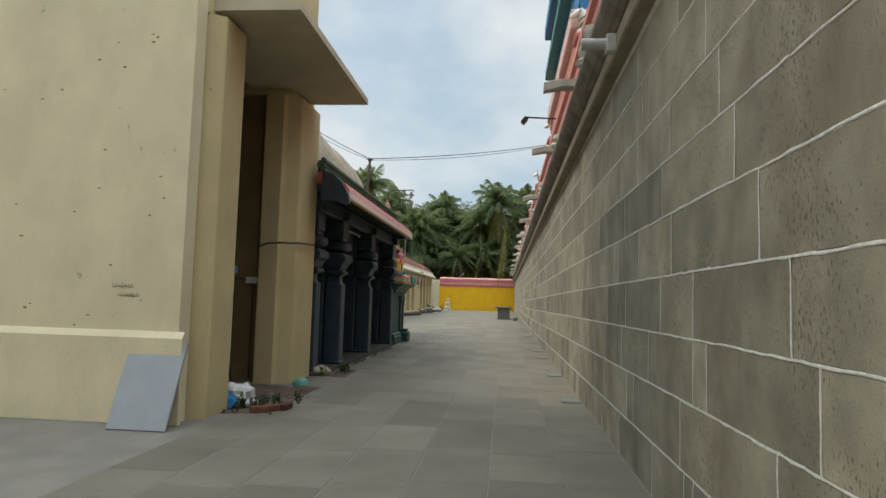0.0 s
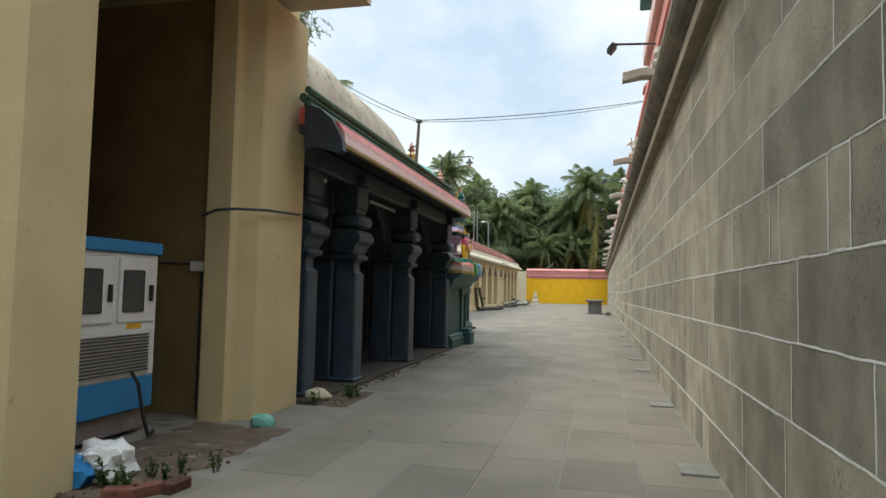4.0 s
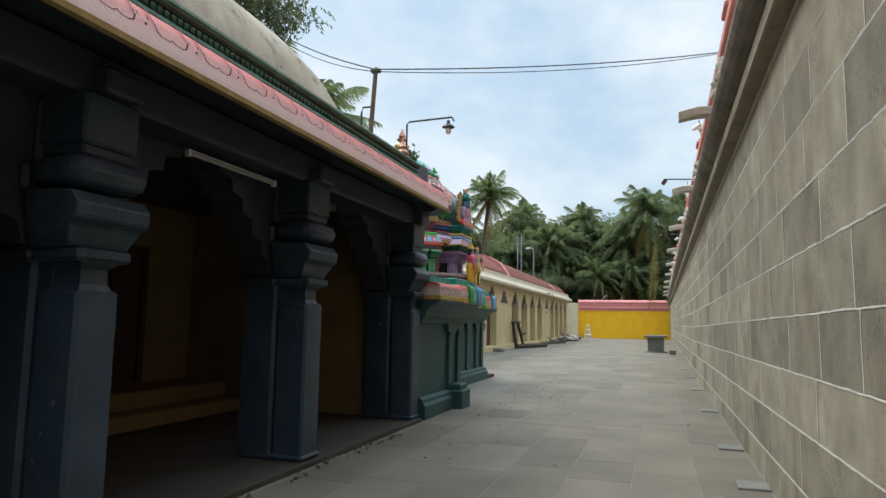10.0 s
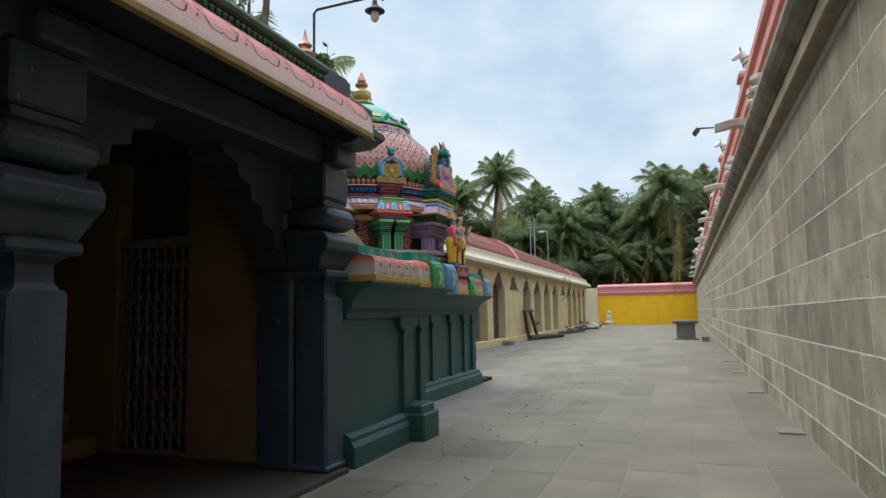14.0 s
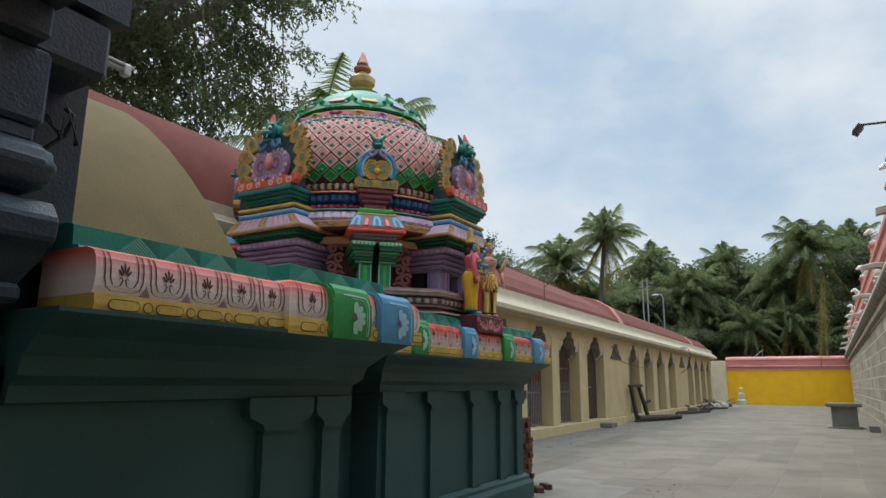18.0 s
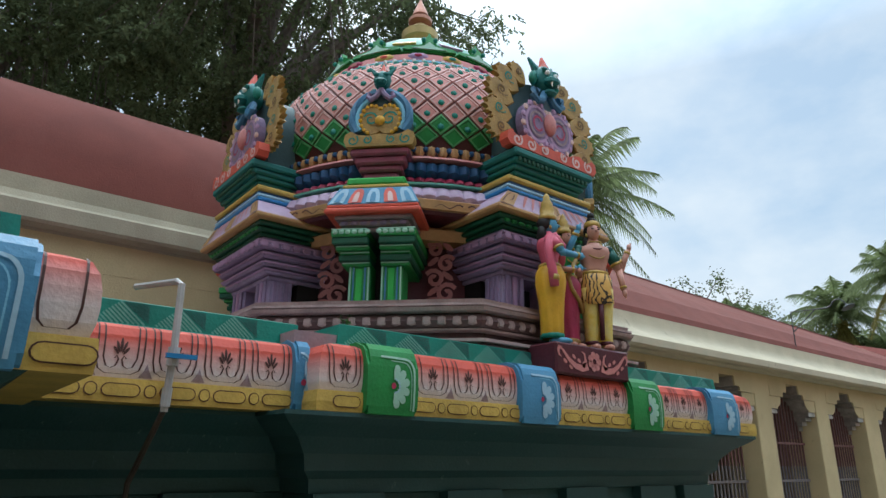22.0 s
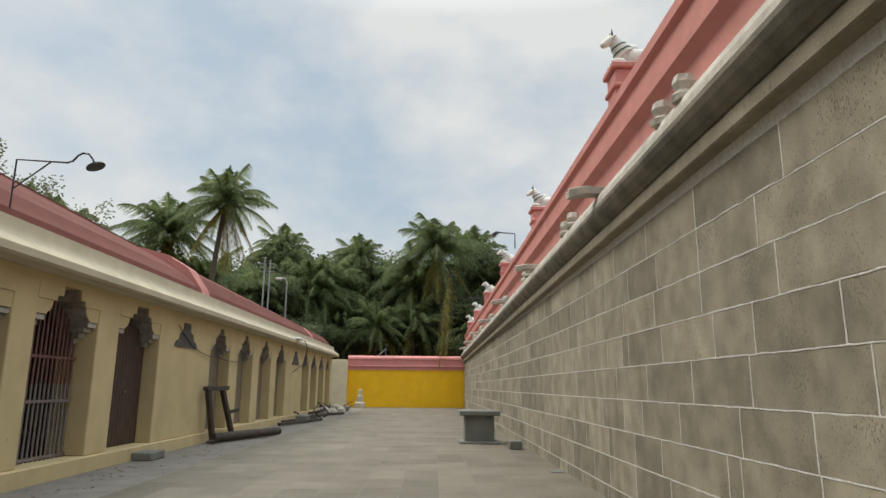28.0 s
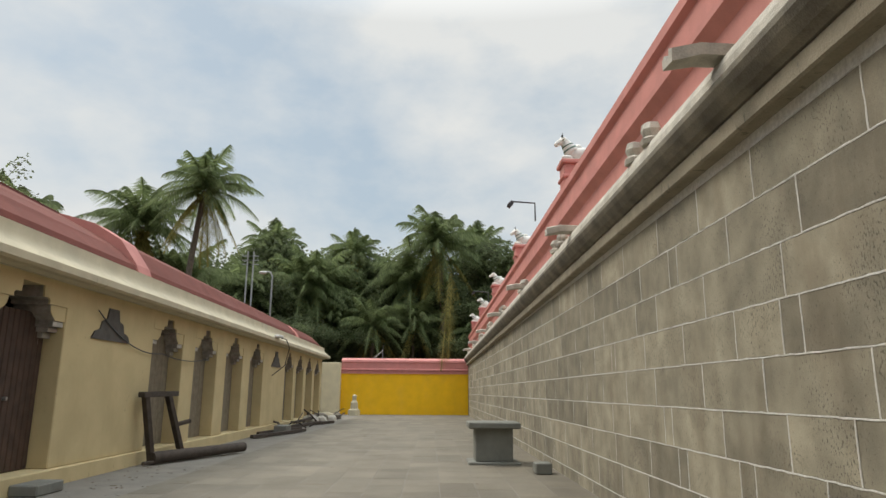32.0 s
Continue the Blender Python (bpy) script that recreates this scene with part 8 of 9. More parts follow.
for i in range(260):
    x0, y0, sx, sy = rg.choice(((-4.25, 8.6, 0.35, 0.8), (-4.3, 12.2, 0.3, 0.5), (-4.35, 13.9, 0.12, 1.2), (-4.35, 17.0, 0.1, 1.4)))
    p = (x0 + rg.uniform(-sx, sx), y0 + rg.uniform(-sy, sy), 0.012)
    r = rg.uniform(0.008, 0.03)
    bmesh.ops.create_icosphere(bm, subdivisions=1, radius=r, matrix=Matrix.LocRotScale(p, Euler((rg.random() * 3, 0, rg.random() * 6)), (1, 0.8, 0.6)))
solid("rubble", bm, "earth", "scattered small stones and crumbs on the earth", "rubble", kind="stuff")
# cable bound round the pier, conduit and switch box
bm = bmesh.new()
tube(bm, [(-5.16, 10.35, 2.20), (-4.98, 10.34, 2.26), (-4.76, 10.34, 2.27), (-4.64, 10.40, 2.27), (-4.55, 10.64, 2.29), (-4.55, 11.44, 2.33), (-4.64, 11.68, 2.36)], 0.016)
solid("bound_cable", bm, "lamp_dark", "dark cable tied round the gate pier", "cable")
t = thing("switch_box", "small white switch box with conduit in the gate passage", "switch box")
bm = bmesh.new()
box(bm, -5.42, -5.18, 10.55, 10.61, 1.60, 1.71, 0.008)
part("box", bm, "plastic_white", t)
bm = bmesh.new()
tube(bm, [(-5.3, 10.59, 1.60), (-5.3, 10.59, 0.05)], 0.012)
tube(bm, [(-5.4, 10.59, 1.68), (-6.6, 10.59, 1.70)], 0.012)
part("conduit", bm, "lamp_dark", t)
# scratched writing on the gate wall
t = thing("wall_scribble", "brown scratched scribble on the cream gate wall", "graffiti")
bm = bmesh.new()
P = lambda x, z: Vector((x, 7.046, z))
rs = random.Random(3)
for k, (x, z) in enumerate(((-5.52, 1.46), (-5.45, 1.36))):
    for j in range(7):
        xx = x + j * 0.036
        ribbon(bm, [(xx, z + 0.02 * rs.random()), (xx + 0.008, z + 0.05 + 0.02 * rs.random()), (xx + 0.02, z + 0.01), (xx + 0.032, z + 0.03)], 0.006, P)
part("marks", bm, "brown_line", t)
bm = bmesh.new()
for i in range(26):
    x, z = rs.uniform(-7.2, -4.9), rs.uniform(1.0, 4.4)
    blob(bm, (x, z), rs.uniform(0.01, 0.03), rs.uniform(0.006, 0.012), P, 6)
part("chips", bm, "brown_stain", t, "small brown chips in the limewash")

# ---- along the cloister: brick stack, log frame, timber, lamp, poles ----
bk = thing("brick_stack", "stack of red clay bricks beside the shrine", "brick stack")
rb = random.Random(12)
bm = bmesh.new()
box(bm, -0.115, 0.115, -0.055, 0.055, 0, 0.074, 0.006)
brick_me = mesh_of("brick", bm, "brick")
for row in range(14):
    for i in range(4):
        for j in range(8):
            if row == 13 and (i > 1 or j > 4):
                continue
            if 0 < i < 3 and 0 < j < 7 and row < 12:
                continue
            o = new("brick", brick_me)
            o.parent = bk
            if row % 2:
                o.matrix_basis = pose(-6.72 + i * 0.237 + rb.uniform(-0.03, 0.03), 27.70 + j * 0.118 + rb.uniform(-0.004, 0.004), row * 0.079, 0, 0, rb.uniform(-5, 5))
            else:
                o.matrix_basis = pose(-6.78 + (i * 2 + j % 2) * 0.118 + rb.uniform(-0.004, 0.004), 27.76 + (j // 2) * 0.237 + rb.uniform(-0.03, 0.03), row * 0.079, 0, 0, 90 + rb.uniform(-5, 5))
bm = bmesh.new()
box(bm, -6.72, -6.1, 27.8, 28.5, -0.01, 1.02)
part("inner_fill", bm, "brick", bk)
for i in range(9):
    o = tagged(new("brick", brick_me), "broken red brick lying by the stack", "brick", "loose bricks")
    o.matrix_basis = pose(-5.65 + rb.uniform(-0.2, 0.25), 27.75 + rb.uniform(-0.4, 0.5), 0, 0, 0, rb.uniform(0, 180))
fr = thing("timber_trestle", "old dark timber frame propped against the cloister", "timber frame")


def beam(name, a, b, w, mname, parent, label=""):
    bm = bmesh.new()
    a, b = Vector(a), Vector(b)
    d = b - a
    vs = bmesh.ops.create_cube(bm, size=1, matrix=Matrix.Translation((a + b) / 2) @ d.to_track_quat("Z", "Y").to_matrix().to_4x4() @ Matrix.Diagonal((w, w * 0.8, d.length, 1)))["verts"]
    bmesh.ops.bevel(bm, geom=list(bm.edges), offset=0.012, segments=1, affect="EDGES")
    return part(name, bm, mname, parent, label)


beam("post", (-8.82, 47.40, 0.0), (-8.97, 47.1, 1.5), 0.15, "dark_timber", fr)
beam("post", (-8.66, 48.80, 0.0), (-8.92, 48.25, 1.5), 0.15, "dark_timber", fr)
beam("top_rail", (-8.95, 46.85, 1.50), (-8.92, 48.75, 1.52), 0.15, "dark_timber", fr)
beam("brace", (-8.80, 48.45, 0.78), (-8.62, 49.0, 0.86), 0.11, "dark_timber", fr)
lg = thing("log", "thick dark log lying on the paving by the cloister", "log", "timber by the cloister")
bm = bmesh.new()
cyl(bm, (-8.75, 47.2, 0.15), (-7.62, 50.3, 0.15), 0.13, 0.12, 14)
part("trunk", bm, "dark_timber", lg, smooth=True)
for i, (a, b, w) in enumerate((((-8.8, 46.9, 0.06), (-8.0, 49.4, 0.08), 0.09), ((-8.7, 55.2, 0.08), (-7.7, 59.4, 0.08), 0.14), ((-9.0, 57.2, 0.07), (-8.2, 61.2, 0.07), 0.13), ((-8.9, 60.5, 0.10), (-8.1, 65.5, 0.10), 0.16), ((-8.8, 62.6, 0.22), (-8.5, 67.0, 0.3), 0.12), ((-8.6, 64.0, 0.08), (-7.6, 66.5, 0.08), 0.15))):
    t = thing("timber", "weathered grey timber lying beside the cloister", "timber", "timber by the cloister")
    beam("baulk", a, b, w, "dark_timber", t)
t = thing("stone_step", "squared grey stone lying on the paving", "stone")
bm = bmesh.new()
box(bm, -8.6, -8.1, 57.9, 58.7, 0, 0.32, 0.03)
part("block", bm, "table_stone", t)
rock_args = ((-8.7, 66.2, 0.42, "lime_coping"), (-8.4, 67.4, 0.34, "lime_coping"), (-8.7, 68.6, 0.5, "ledge"), (-8.1, 69.2, 0.3, "lime_coping"), (-8.6, 70.6, 0.45, "whitewash"), (-8.3, 72.0, 0.34, "ledge"))
for i, (x, y, r, mname) in enumerate(rock_args):
    rock("stone", "rough broken stone in the rubble heap by the cloister", x, y, r, mname, 0.8, i + 5, "stone", "rubble heap stones")
t = thing("stacked_stone", "small pale broken pillar stump by the end wall", "stump")
bm = bmesh.new()
lathe(bm, (-7.9, 78.2, 0), [(0.42, 0), (0.40, 0.35), (0.26, 0.45), (0.24, 0.85), (0.14, 1.0), (0.15, 1.3), (0.04, 1.4)], 10)
part("shaft", bm, "whitewash", t)
# step before the door, cloth on the ground
# rubble sticks
rs = random.Random(31)
for i in range(14):
    a = Vector((rs.uniform(-8.9, -7.9), rs.uniform(60, 71), rs.uniform(0.05, 0.25)))
    d = Vector((rs.uniform(-0.7, 0.7), rs.uniform(-1.4, 1.4), rs.uniform(0.0, 0.55)))
    t = thing("branch", "broken grey branch lying in the rubble heap", "branch", "branches in the rubble heap")
    bm = bmesh.new()
    tube(bm, [a - Vector((0, 0, a.z - 0.03)), a + d * 0.5, a + d + Vector((0, 0, rs.uniform(-0.1, 0.1)))], rs.uniform(0.02, 0.045), 6)
    part("stick", bm, "dark_timber", t)
bm = bmesh.new()
box(bm, -9.06, -8.62, 42.75, 43.5, 0, 0.17, 0.02)
solid("door_step", bm, "table_stone", "low grey stone step below the wooden door", "step")
# gooseneck lamp on the cloister roof
t = thing("gooseneck_lamp", "black shade on a gooseneck pipe above the cloister cornice", "lamp")
bm = bmesh.new()
tube(bm, [(-9.27, 38.0, 4.1), (-9.27, 38.0, 5.09), (-8.46, 38.0, 5.05), (-8.38, 38.0, 5.08), (-8.31, 38.0, 5.17), (-8.24, 38.0, 5.21), (-8.15, 38.0, 5.20), (-8.08, 38.0, 5.12), (-8.05, 38.0, 5.06)], 0.017)
part("pipe", bm, "lamp_dark", t)
bm = bmesh.new()
tube(bm, [(-9.25, 38.0, 4.62), (-8.72, 38.0, 5.06)], 0.013)
part("brace", bm, "lamp_dark", t)
bm = bmesh.new()
lathe(bm, (0, 0, 0), [(0.145, -0.02), (0.14, 0.0), (0.06, 0.04), (0.025, 0.06), (0.02, 0.08)], 18)
bmesh.ops.rotate(bm, verts=bm.verts, cent=(0, 0, 0), matrix=Matrix.Rotation(radians(-24), 3, "Y"))
bmesh.ops.translate(bm, verts=bm.verts, vec=(-8.02, 38.0, 5.0))
sh = part("shade", bm, "lamp_dark", t, "black enamel shade", True)
# second small lamp near the far end, hanging cable
t = thing("eave_lamp", "small lamp on a drooping cable below the far cornice", "lamp")
bm = bmesh.new()
tube(bm, [(-8.72, 58.2, 3.66), (-8.5, 58.8, 3.62), (-8.45, 59.2, 3.3), (-8.6, 59.2, 2.6), (-9.1, 59.2, 2.2)], 0.018)
part("cable", bm, "lamp_dark", t)
bm = bmesh.new()
box(bm, -8.8, -8.55, 57.9, 58.5, 3.64, 3.74, 0.02)
part("head", bm, "plastic_white", t)
cable([(-9.1, 44.9, 3.1), (-9.1, 48.1, 2.45)], 0.25, 0.012, "loose dark cable drooping across the cloister front")
cable([(-9.1, 48.1, 2.45), (-9.1, 51.5, 2.5)], 0.12, 0.012, "loose dark cable drooping across the cloister front")
for x, y, z in ((-13.5, 70, 9.6), (-13.15, 70, 9.6)):
    t = thing("mast", "thin grey steel mast behind the cloister", "mast", "masts behind the cloister")
    bm = bmesh.new()
    cyl(bm, (x, y, 0), (x, y, z), 0.06, 0.045, 8)
    part("pole", bm, "steel", t)
    bm = bmesh.new()
    for k in range(3):
        box(bm, x - 0.3, x + 0.3, y - 0.03, y + 0.03, z - 0.3 - 0.25 * k, z - 0.25 - 0.25 * k)
    part("cross_arm", bm, "steel", t)
t = thing("street_lamp", "curved grey lamp post behind the cloister", "lamp")
bm = bmesh.new()
tube(bm, [(-12.0, 70, 0), (-12.0, 70, 8.1), (-12.1, 70, 8.35), (-12.4, 70, 8.4)], 0.05)
part("post", bm, "steel", t)
bm = bmesh.new()
ball(bm, (-12.55, 70, 8.35), 0.16, 10, (1.5, 1, 0.6))
part("head", bm, "plastic_white", t, smooth=True)
# bent rod on the end wall
bm = bmesh.new()
tube(bm, [(-7.0, 80.2, 3.75), (-6.2, 80.2, 4.5), (-6.15, 80.2, 4.9)], 0.03)
tube(bm, [(-6.2, 80.2, 3.75), (-6.2, 80.2, 4.6)], 0.03)
solid("bent_rod", bm, "steel", "bent steel rods hanging on the end wall", "rod")
# dry leaves on the paving
rl = random.Random(21)
vs, fs = [], []
for i in range(420):
    if rl.random() < 0.5:
        x, y = rl.gauss(-8.3, 0.5), rl.uniform(29, 47)
    elif rl.random() < 0.6:
        x, y = rl.gauss(-3.6, 0.35), rl.uniform(17, 30)
    else:
        x, y = rl.uniform(-8, -0.4), rl.uniform(4, 60)
    if x < -4.2 and y < 28.5:
        continue
    a, s = rl.uniform(0, 6.28), rl.uniform(0.012, 0.045)
    k = len(vs)
    for u, v, z in ((-1, 0, 0.008), (0, 0.45, 0.016), (1, 0, 0.01), (0, -0.45, 0.004)):
        vs.append((x + s * (u * math.cos(a) - v * math.sin(a)), y + s * (u * math.sin(a) + v * math.cos(a)), z))
    fs.append((k, k + 1, k + 2, k + 3))
me = bpy.data.meshes.new("fallen_leaves")
me.from_pydata(vs, [], fs)
me.materials.append(M["dead_leaf"])
tagged(new("fallen_leaves", me), "dry brown leaves scattered on the paving", "leaves", kind="stuff")
# water pipe with blue tap beside the shrine cornice
t = thing("water_pipe", "white plastic water pipe with a blue tap", "pipe")
bm = bmesh.new()
tube(bm, [(-5.34, 22.9, 1.82), (-5.31, 22.9, 2.06), (-5.33, 22.9, 2.38), (-5.37, 22.89, 2.40), (-5.60, 22.77, 2.40)], 0.016, 8)
part("pipe", bm, "pvc", t)
bm = bmesh.new()
tube(bm, [(-5.34, 22.9, 1.83), (-5.6, 22.86, 1.52), (-5.76, 22.9, 1.2), (-5.80, 22.93, 0.0)], 0.013, 8)
part("lower_pipe", bm, "dark_timber", t, "dirty brown lower pipe")
bm = bmesh.new()
cyl(bm, (-5.335, 22.9, 1.84), (-5.33, 22.9, 1.92), 0.021, 0.021, 10)
part("coupling", bm, "pvc", t)
bm = bmesh.new()
cyl(bm, (-5.31, 22.9, 2.01), (-5.31, 22.9, 2.09), 0.026, 0.026, 10)
tp = part("valve", bm, "pvc", t)
bm = bmesh.new()
box(bm, -5.285, -5.265, 22.86, 22.99, 2.04, 2.06)
part("tap_handle", bm, "plastic_blue", tp, "blue tap handle")
bm = bmesh.new()
lathe(bm, (-6.45, 24.05, 2.36), [(0.05, 0), (0.11, 0.05), (0.12, 0.11), (0.07, 0.15), (0.08, 0.17)], 14)
solid("clay_pot", bm, "brick", "small clay pot on the shrine ledge", "pot", smooth=True)

# ---- trees beyond the walls ----
def frond_into(bm, base, az, rise, length, droop, rng, leaf=0.62):
    """One palm frond: a thin midrib that arches over, and two rows of hanging leaflets."""
    ax = Vector((math.cos(az), math.sin(az), 0))
    side = Vector((-ax.y, ax.x, 0))
    n = 15
    pts = []
    for i in range(n + 1):
        s = i / n
        pts.append(base + ax * (length * (s * math.cos(rise) * (1 - 0.15 * s))) + Vector((0, 0, length * (s * math.sin(rise) - droop * s * s))))
    for a, b in zip(pts, pts[1:]):
        w = side * 0.03
        v = [bm.verts.new(p) for p in (a - w, a + w, b + w * 0.7, b - w * 0.7)]
        bm.faces.new(v)
    for i in range(2, n + 1):
        s = i / n
        for half in (0, 0.34, 0.67):
            p = pts[i - 1].lerp(pts[i], half)
            d = (pts[i] - pts[i - 1]).normalized()
            ll = leaf * (0.35 + 1.1 * math.sin(math.pi * min(1, s * 0.9 + 0.08))) * rng.uniform(0.85, 1.1)
            for sg in (-1, 1):
                tip = p + (side * sg * 0.75 + d * 0.55 + Vector((0, 0, -0.55 - 0.5 * rng.random()))).normalized() * ll
                w = d * 0.036
                v = [bm.verts.new(q) for q in (p - w, p + w, tip)]
                bm.faces.new(v)


def palm_meshes(seed, h, lean, nf, length):
    rng = random.Random(seed)
    bm = bmesh.new()
    prev, n = None, 9
    rings = []
    for i in range(n + 1):
        s = i / n
        c = Vector((lean[0] * s * s, lean[1] * s * s, h * s))
        r = 0.20 - 0.07 * s + (0.12 * (1 - s) ** 8)
        rings.append([bm.verts.new(c + Vector((r * math.cos(k * math.pi / 4), r * math.sin(k * math.pi / 4), 0))) for k in range(8)])
    for a, b in zip(rings, rings[1:]):
        for k in range(8):
            bm.faces.new((a[k], a[(k + 1) % 8], b[(k + 1) % 8], b[k]))
    bm.faces.new(rings[-1])
    trunk = mesh_of("trunk", bm, "bark", True)
    top = Vector((lean[0], lean[1], h))
    bm = bmesh.new()
    for i in range(nf):
        s = i / nf
        rise = radians(85 - 98 * s + rng.uniform(-8, 8))
        frond_into(bm, top + Vector((0, 0, 0.1)), i * 2.399 + rng.uniform(-0.2, 0.2), rise, length * rng.uniform(0.85, 1.1) * (0.75 + 0.3 * math.sin(math.pi * (s * 0.8 + 0.2))), 0.38 + 0.34 * rng.random(), rng)
    crown = mesh_of("crown", bm, "frond")
    bm = bmesh.new()
    for i in range(8):
        frond_into(bm, top - Vector((0, 0, 0.1)), i * 1.7 + rng.random(), radians(-35 - 25 * rng.random()), length * 0.8, 0.35, rng)
    old = mesh_of("old_fronds", bm, "frond_old")
    bm = bmesh.new()
    for i in range(9):
        a = i * 0.7
        ball(bm, top + Vector((0.28 * math.cos(a), 0.28 * math.sin(a), -0.25 - 0.1 * (i % 3))), 0.12, 6)
    nuts = mesh_of("coconut_cluster", bm, "frond_old")
    return trunk, crown, old, nuts


PALMS = [palm_meshes(11, 9.0, (0.5, 0.3), 40, 4.2), palm_meshes(23, 11.5, (-0.9, 0.2), 38, 3.9), palm_meshes(37, 7.0, (0.2, -0.5), 40, 4.6)]


def palm(x, y, kind, scale, turn):
    t = thing("coconut_palm", "tall coconut palm with arching green fronds beyond the wall", "palm tree", "coconut palms")
    for n, me in zip(("trunk", "crown", "old_fronds", "coconut_cluster"), PALMS[kind]):
        o = new(n, me)
        o.parent = t
    t.matrix_basis = Matrix.LocRotScale((x, y, -0.06), Euler((0, 0, turn)), (scale, scale, scale))
    return t


for x, y, k, s, tr in ((-8.85, 93, 1, 1.22, 0.3), (-1.5, 87.5, 0, 1.58, 1.9), (0.8, 95, 1, 1.34, 4.0), (-16.5, 93, 1, 1.27, 0.9), (-17.2, 70, 1, 1.15, 3.0), (-21.6, 73, 0, 1.3, 5.1), (-19.5, 76, 2, 1.25, 2.7), (-12.6, 89, 2, 1.5, 5.6),
                        (-5.4, 90, 2, 1.55, 1.1), (-25.5, 69, 0, 1.2, 2.6), (-14.2, 88, 2, 1.35, 0.4), (-7.0, 98, 2, 1.6, 4.4), (4.2, 92, 0, 1.35, 0.5), (-22, 58, 2, 1.1, 1.6), (-10.8, 96, 0, 1.35, 3.3), (-16.8, 84, 2, 1.3, 4.2), (-20.4, 42.1, 0, 1.42, 0.7), (-24.6, 42.6, 2, 1.85, 2.2), (-7.6, 85.6, 2, 0.95, 0.2), (-4.4, 86.0, 2, 1.02, 2.0), (-10.4, 86.8, 2, 1.0, 3.9), (1.4, 86.4, 2, 0.9, 5.0)):
    palm(x, y, k, s, tr)


# a long hanging frond of the nearest palm, over the end wall
hf = thing("hanging_frond", "long yellowed palm frond hanging down over the end wall", "palm frond")
bm = bmesh.new()
frond_into(bm, Vector((-1.25, 82.5, 10.4)), -1.80, radians(-63), 8.3, 0.0, random.Random(4), 0.85)
frond_into(bm, Vector((-1.10, 82.6, 10.2)), -1.70, radians(-61), 7.0, 0.03, random.Random(6), 0.8)
part("blade", bm, "frond_old", hf, kind="stuff")


def broadleaf_meshes(seed, h, spread, leaves, size):
    rng = random.Random(seed)
    bm = bmesh.new()
    cyl(bm, (0, 0, 0), (0.2, 0.1, h * 0.42), 0.38, 0.26, 9)
    tips = []
    for i in range(9):
        a, el = i * 2.4, rng.uniform(0.5, 1.25)
        d = Vector((math.cos(a) * math.cos(el), math.sin(a) * math.cos(el), math.sin(el)))
        s = Vector((0.2, 0.1, h * rng.uniform(0.3, 0.45)))
        e = s + d * h * rng.uniform(0.3, 0.5)
        cyl(bm, s, e, 0.15, 0.06, 6)
        for k in range(4):
            f = e + Vector((rng.uniform(-1, 1), rng.uniform(-1, 1), rng.uniform(-0.3, 0.9))) * spread * 0.33
            cyl(bm, e, f, 0.06, 0.02, 5)
            tips.append(f)
    trunk = mesh_of("trunk", bm, "bark", True)
    vs, fs = [], []
    blobs = [(t, rng.uniform(0.5, 1.0)) for t in tips] + [(Vector((rng.gauss(0, spread * 0.36), rng.gauss(0, spread * 0.36), h * rng.uniform(0.45, 0.95))), rng.uniform(0.5, 1.1)) for _ in range(26)]
    for i in range(leaves):
        c, r = blobs[rng.randrange(len(blobs))]
        g = Vector((rng.gauss(0, 1), rng.gauss(0, 1), rng.gauss(0, 0.7)))
        p = c + g * min(1, 1.7 / max(g.length, 0.01)) * r * spread * 0.20
        d = Vector((rng.uniform(-1, 1), rng.uniform(-1, 1), rng.uniform(-0.9, 0.3))).normalized()
        w = d.orthogonal().normalized() * size * 0.32
        ln = size * rng.uniform(0.7, 1.3)
        k = len(vs)
        vs += [p, p + d * ln * 0.5 + w, p + d * ln, p + d * ln * 0.5 - w]
        fs.append((k, k + 1, k + 2, k + 3))
    me = bpy.data.meshes.new("crown")
    me.from_pydata(vs, [], fs)
    me.materials.append(M["leaf"])
    return trunk, me


LEAFY = [broadleaf_meshes(5, 8.5, 4.2, 46000, 0.26)]


def broadleaf(x, y, kind, scale, turn, label="dense dark green broadleaf tree beyond the wall"):
    t = thing("tree", label, "tree", "broadleaf trees")
    for n, me in zip(("trunk", "crown"), LEAFY[kind]):
        o = new(n, me)
        o.parent = t
    t.matrix_basis = Matrix.LocRotScale((x, y, -0.06), Euler((0, 0, turn)), (scale, scale, scale))
    return t


for x, y, k, s, tr in ((-13.6, 97, 0, 1.75, 0), (-3.6, 97, 0, 1.6, 2), (-8.0, 95, 0, 1.45, 4), (3.6, 97, 0, 1.75, 1), (-19.5, 90, 0, 1.5, 3), (-24.5, 78, 0, 1.3, 5), (-11.5, 91, 0, 1.2, 2.5), (-26, 62, 0, 0.95, 1), (-6.5, 90, 0, 1.1, 3.6), (0.5, 91, 0, 1.15, 5.2), (-16.2, 88, 0, 1.2, 0.6), (-2.2, 92, 0, 1.25, 1.4), (-9.6, 86.5, 0, 0.72, 0.9), (-4.9, 88.4, 0, 0.62, 3.1), (-0.6, 86.6, 0, 0.72, 5.1), (-12.4, 85.5, 0, 0.75, 1.6), (-15.4, 80.5, 0, 0.8, 0.2)):
    broadleaf(x, y, k, s, tr)
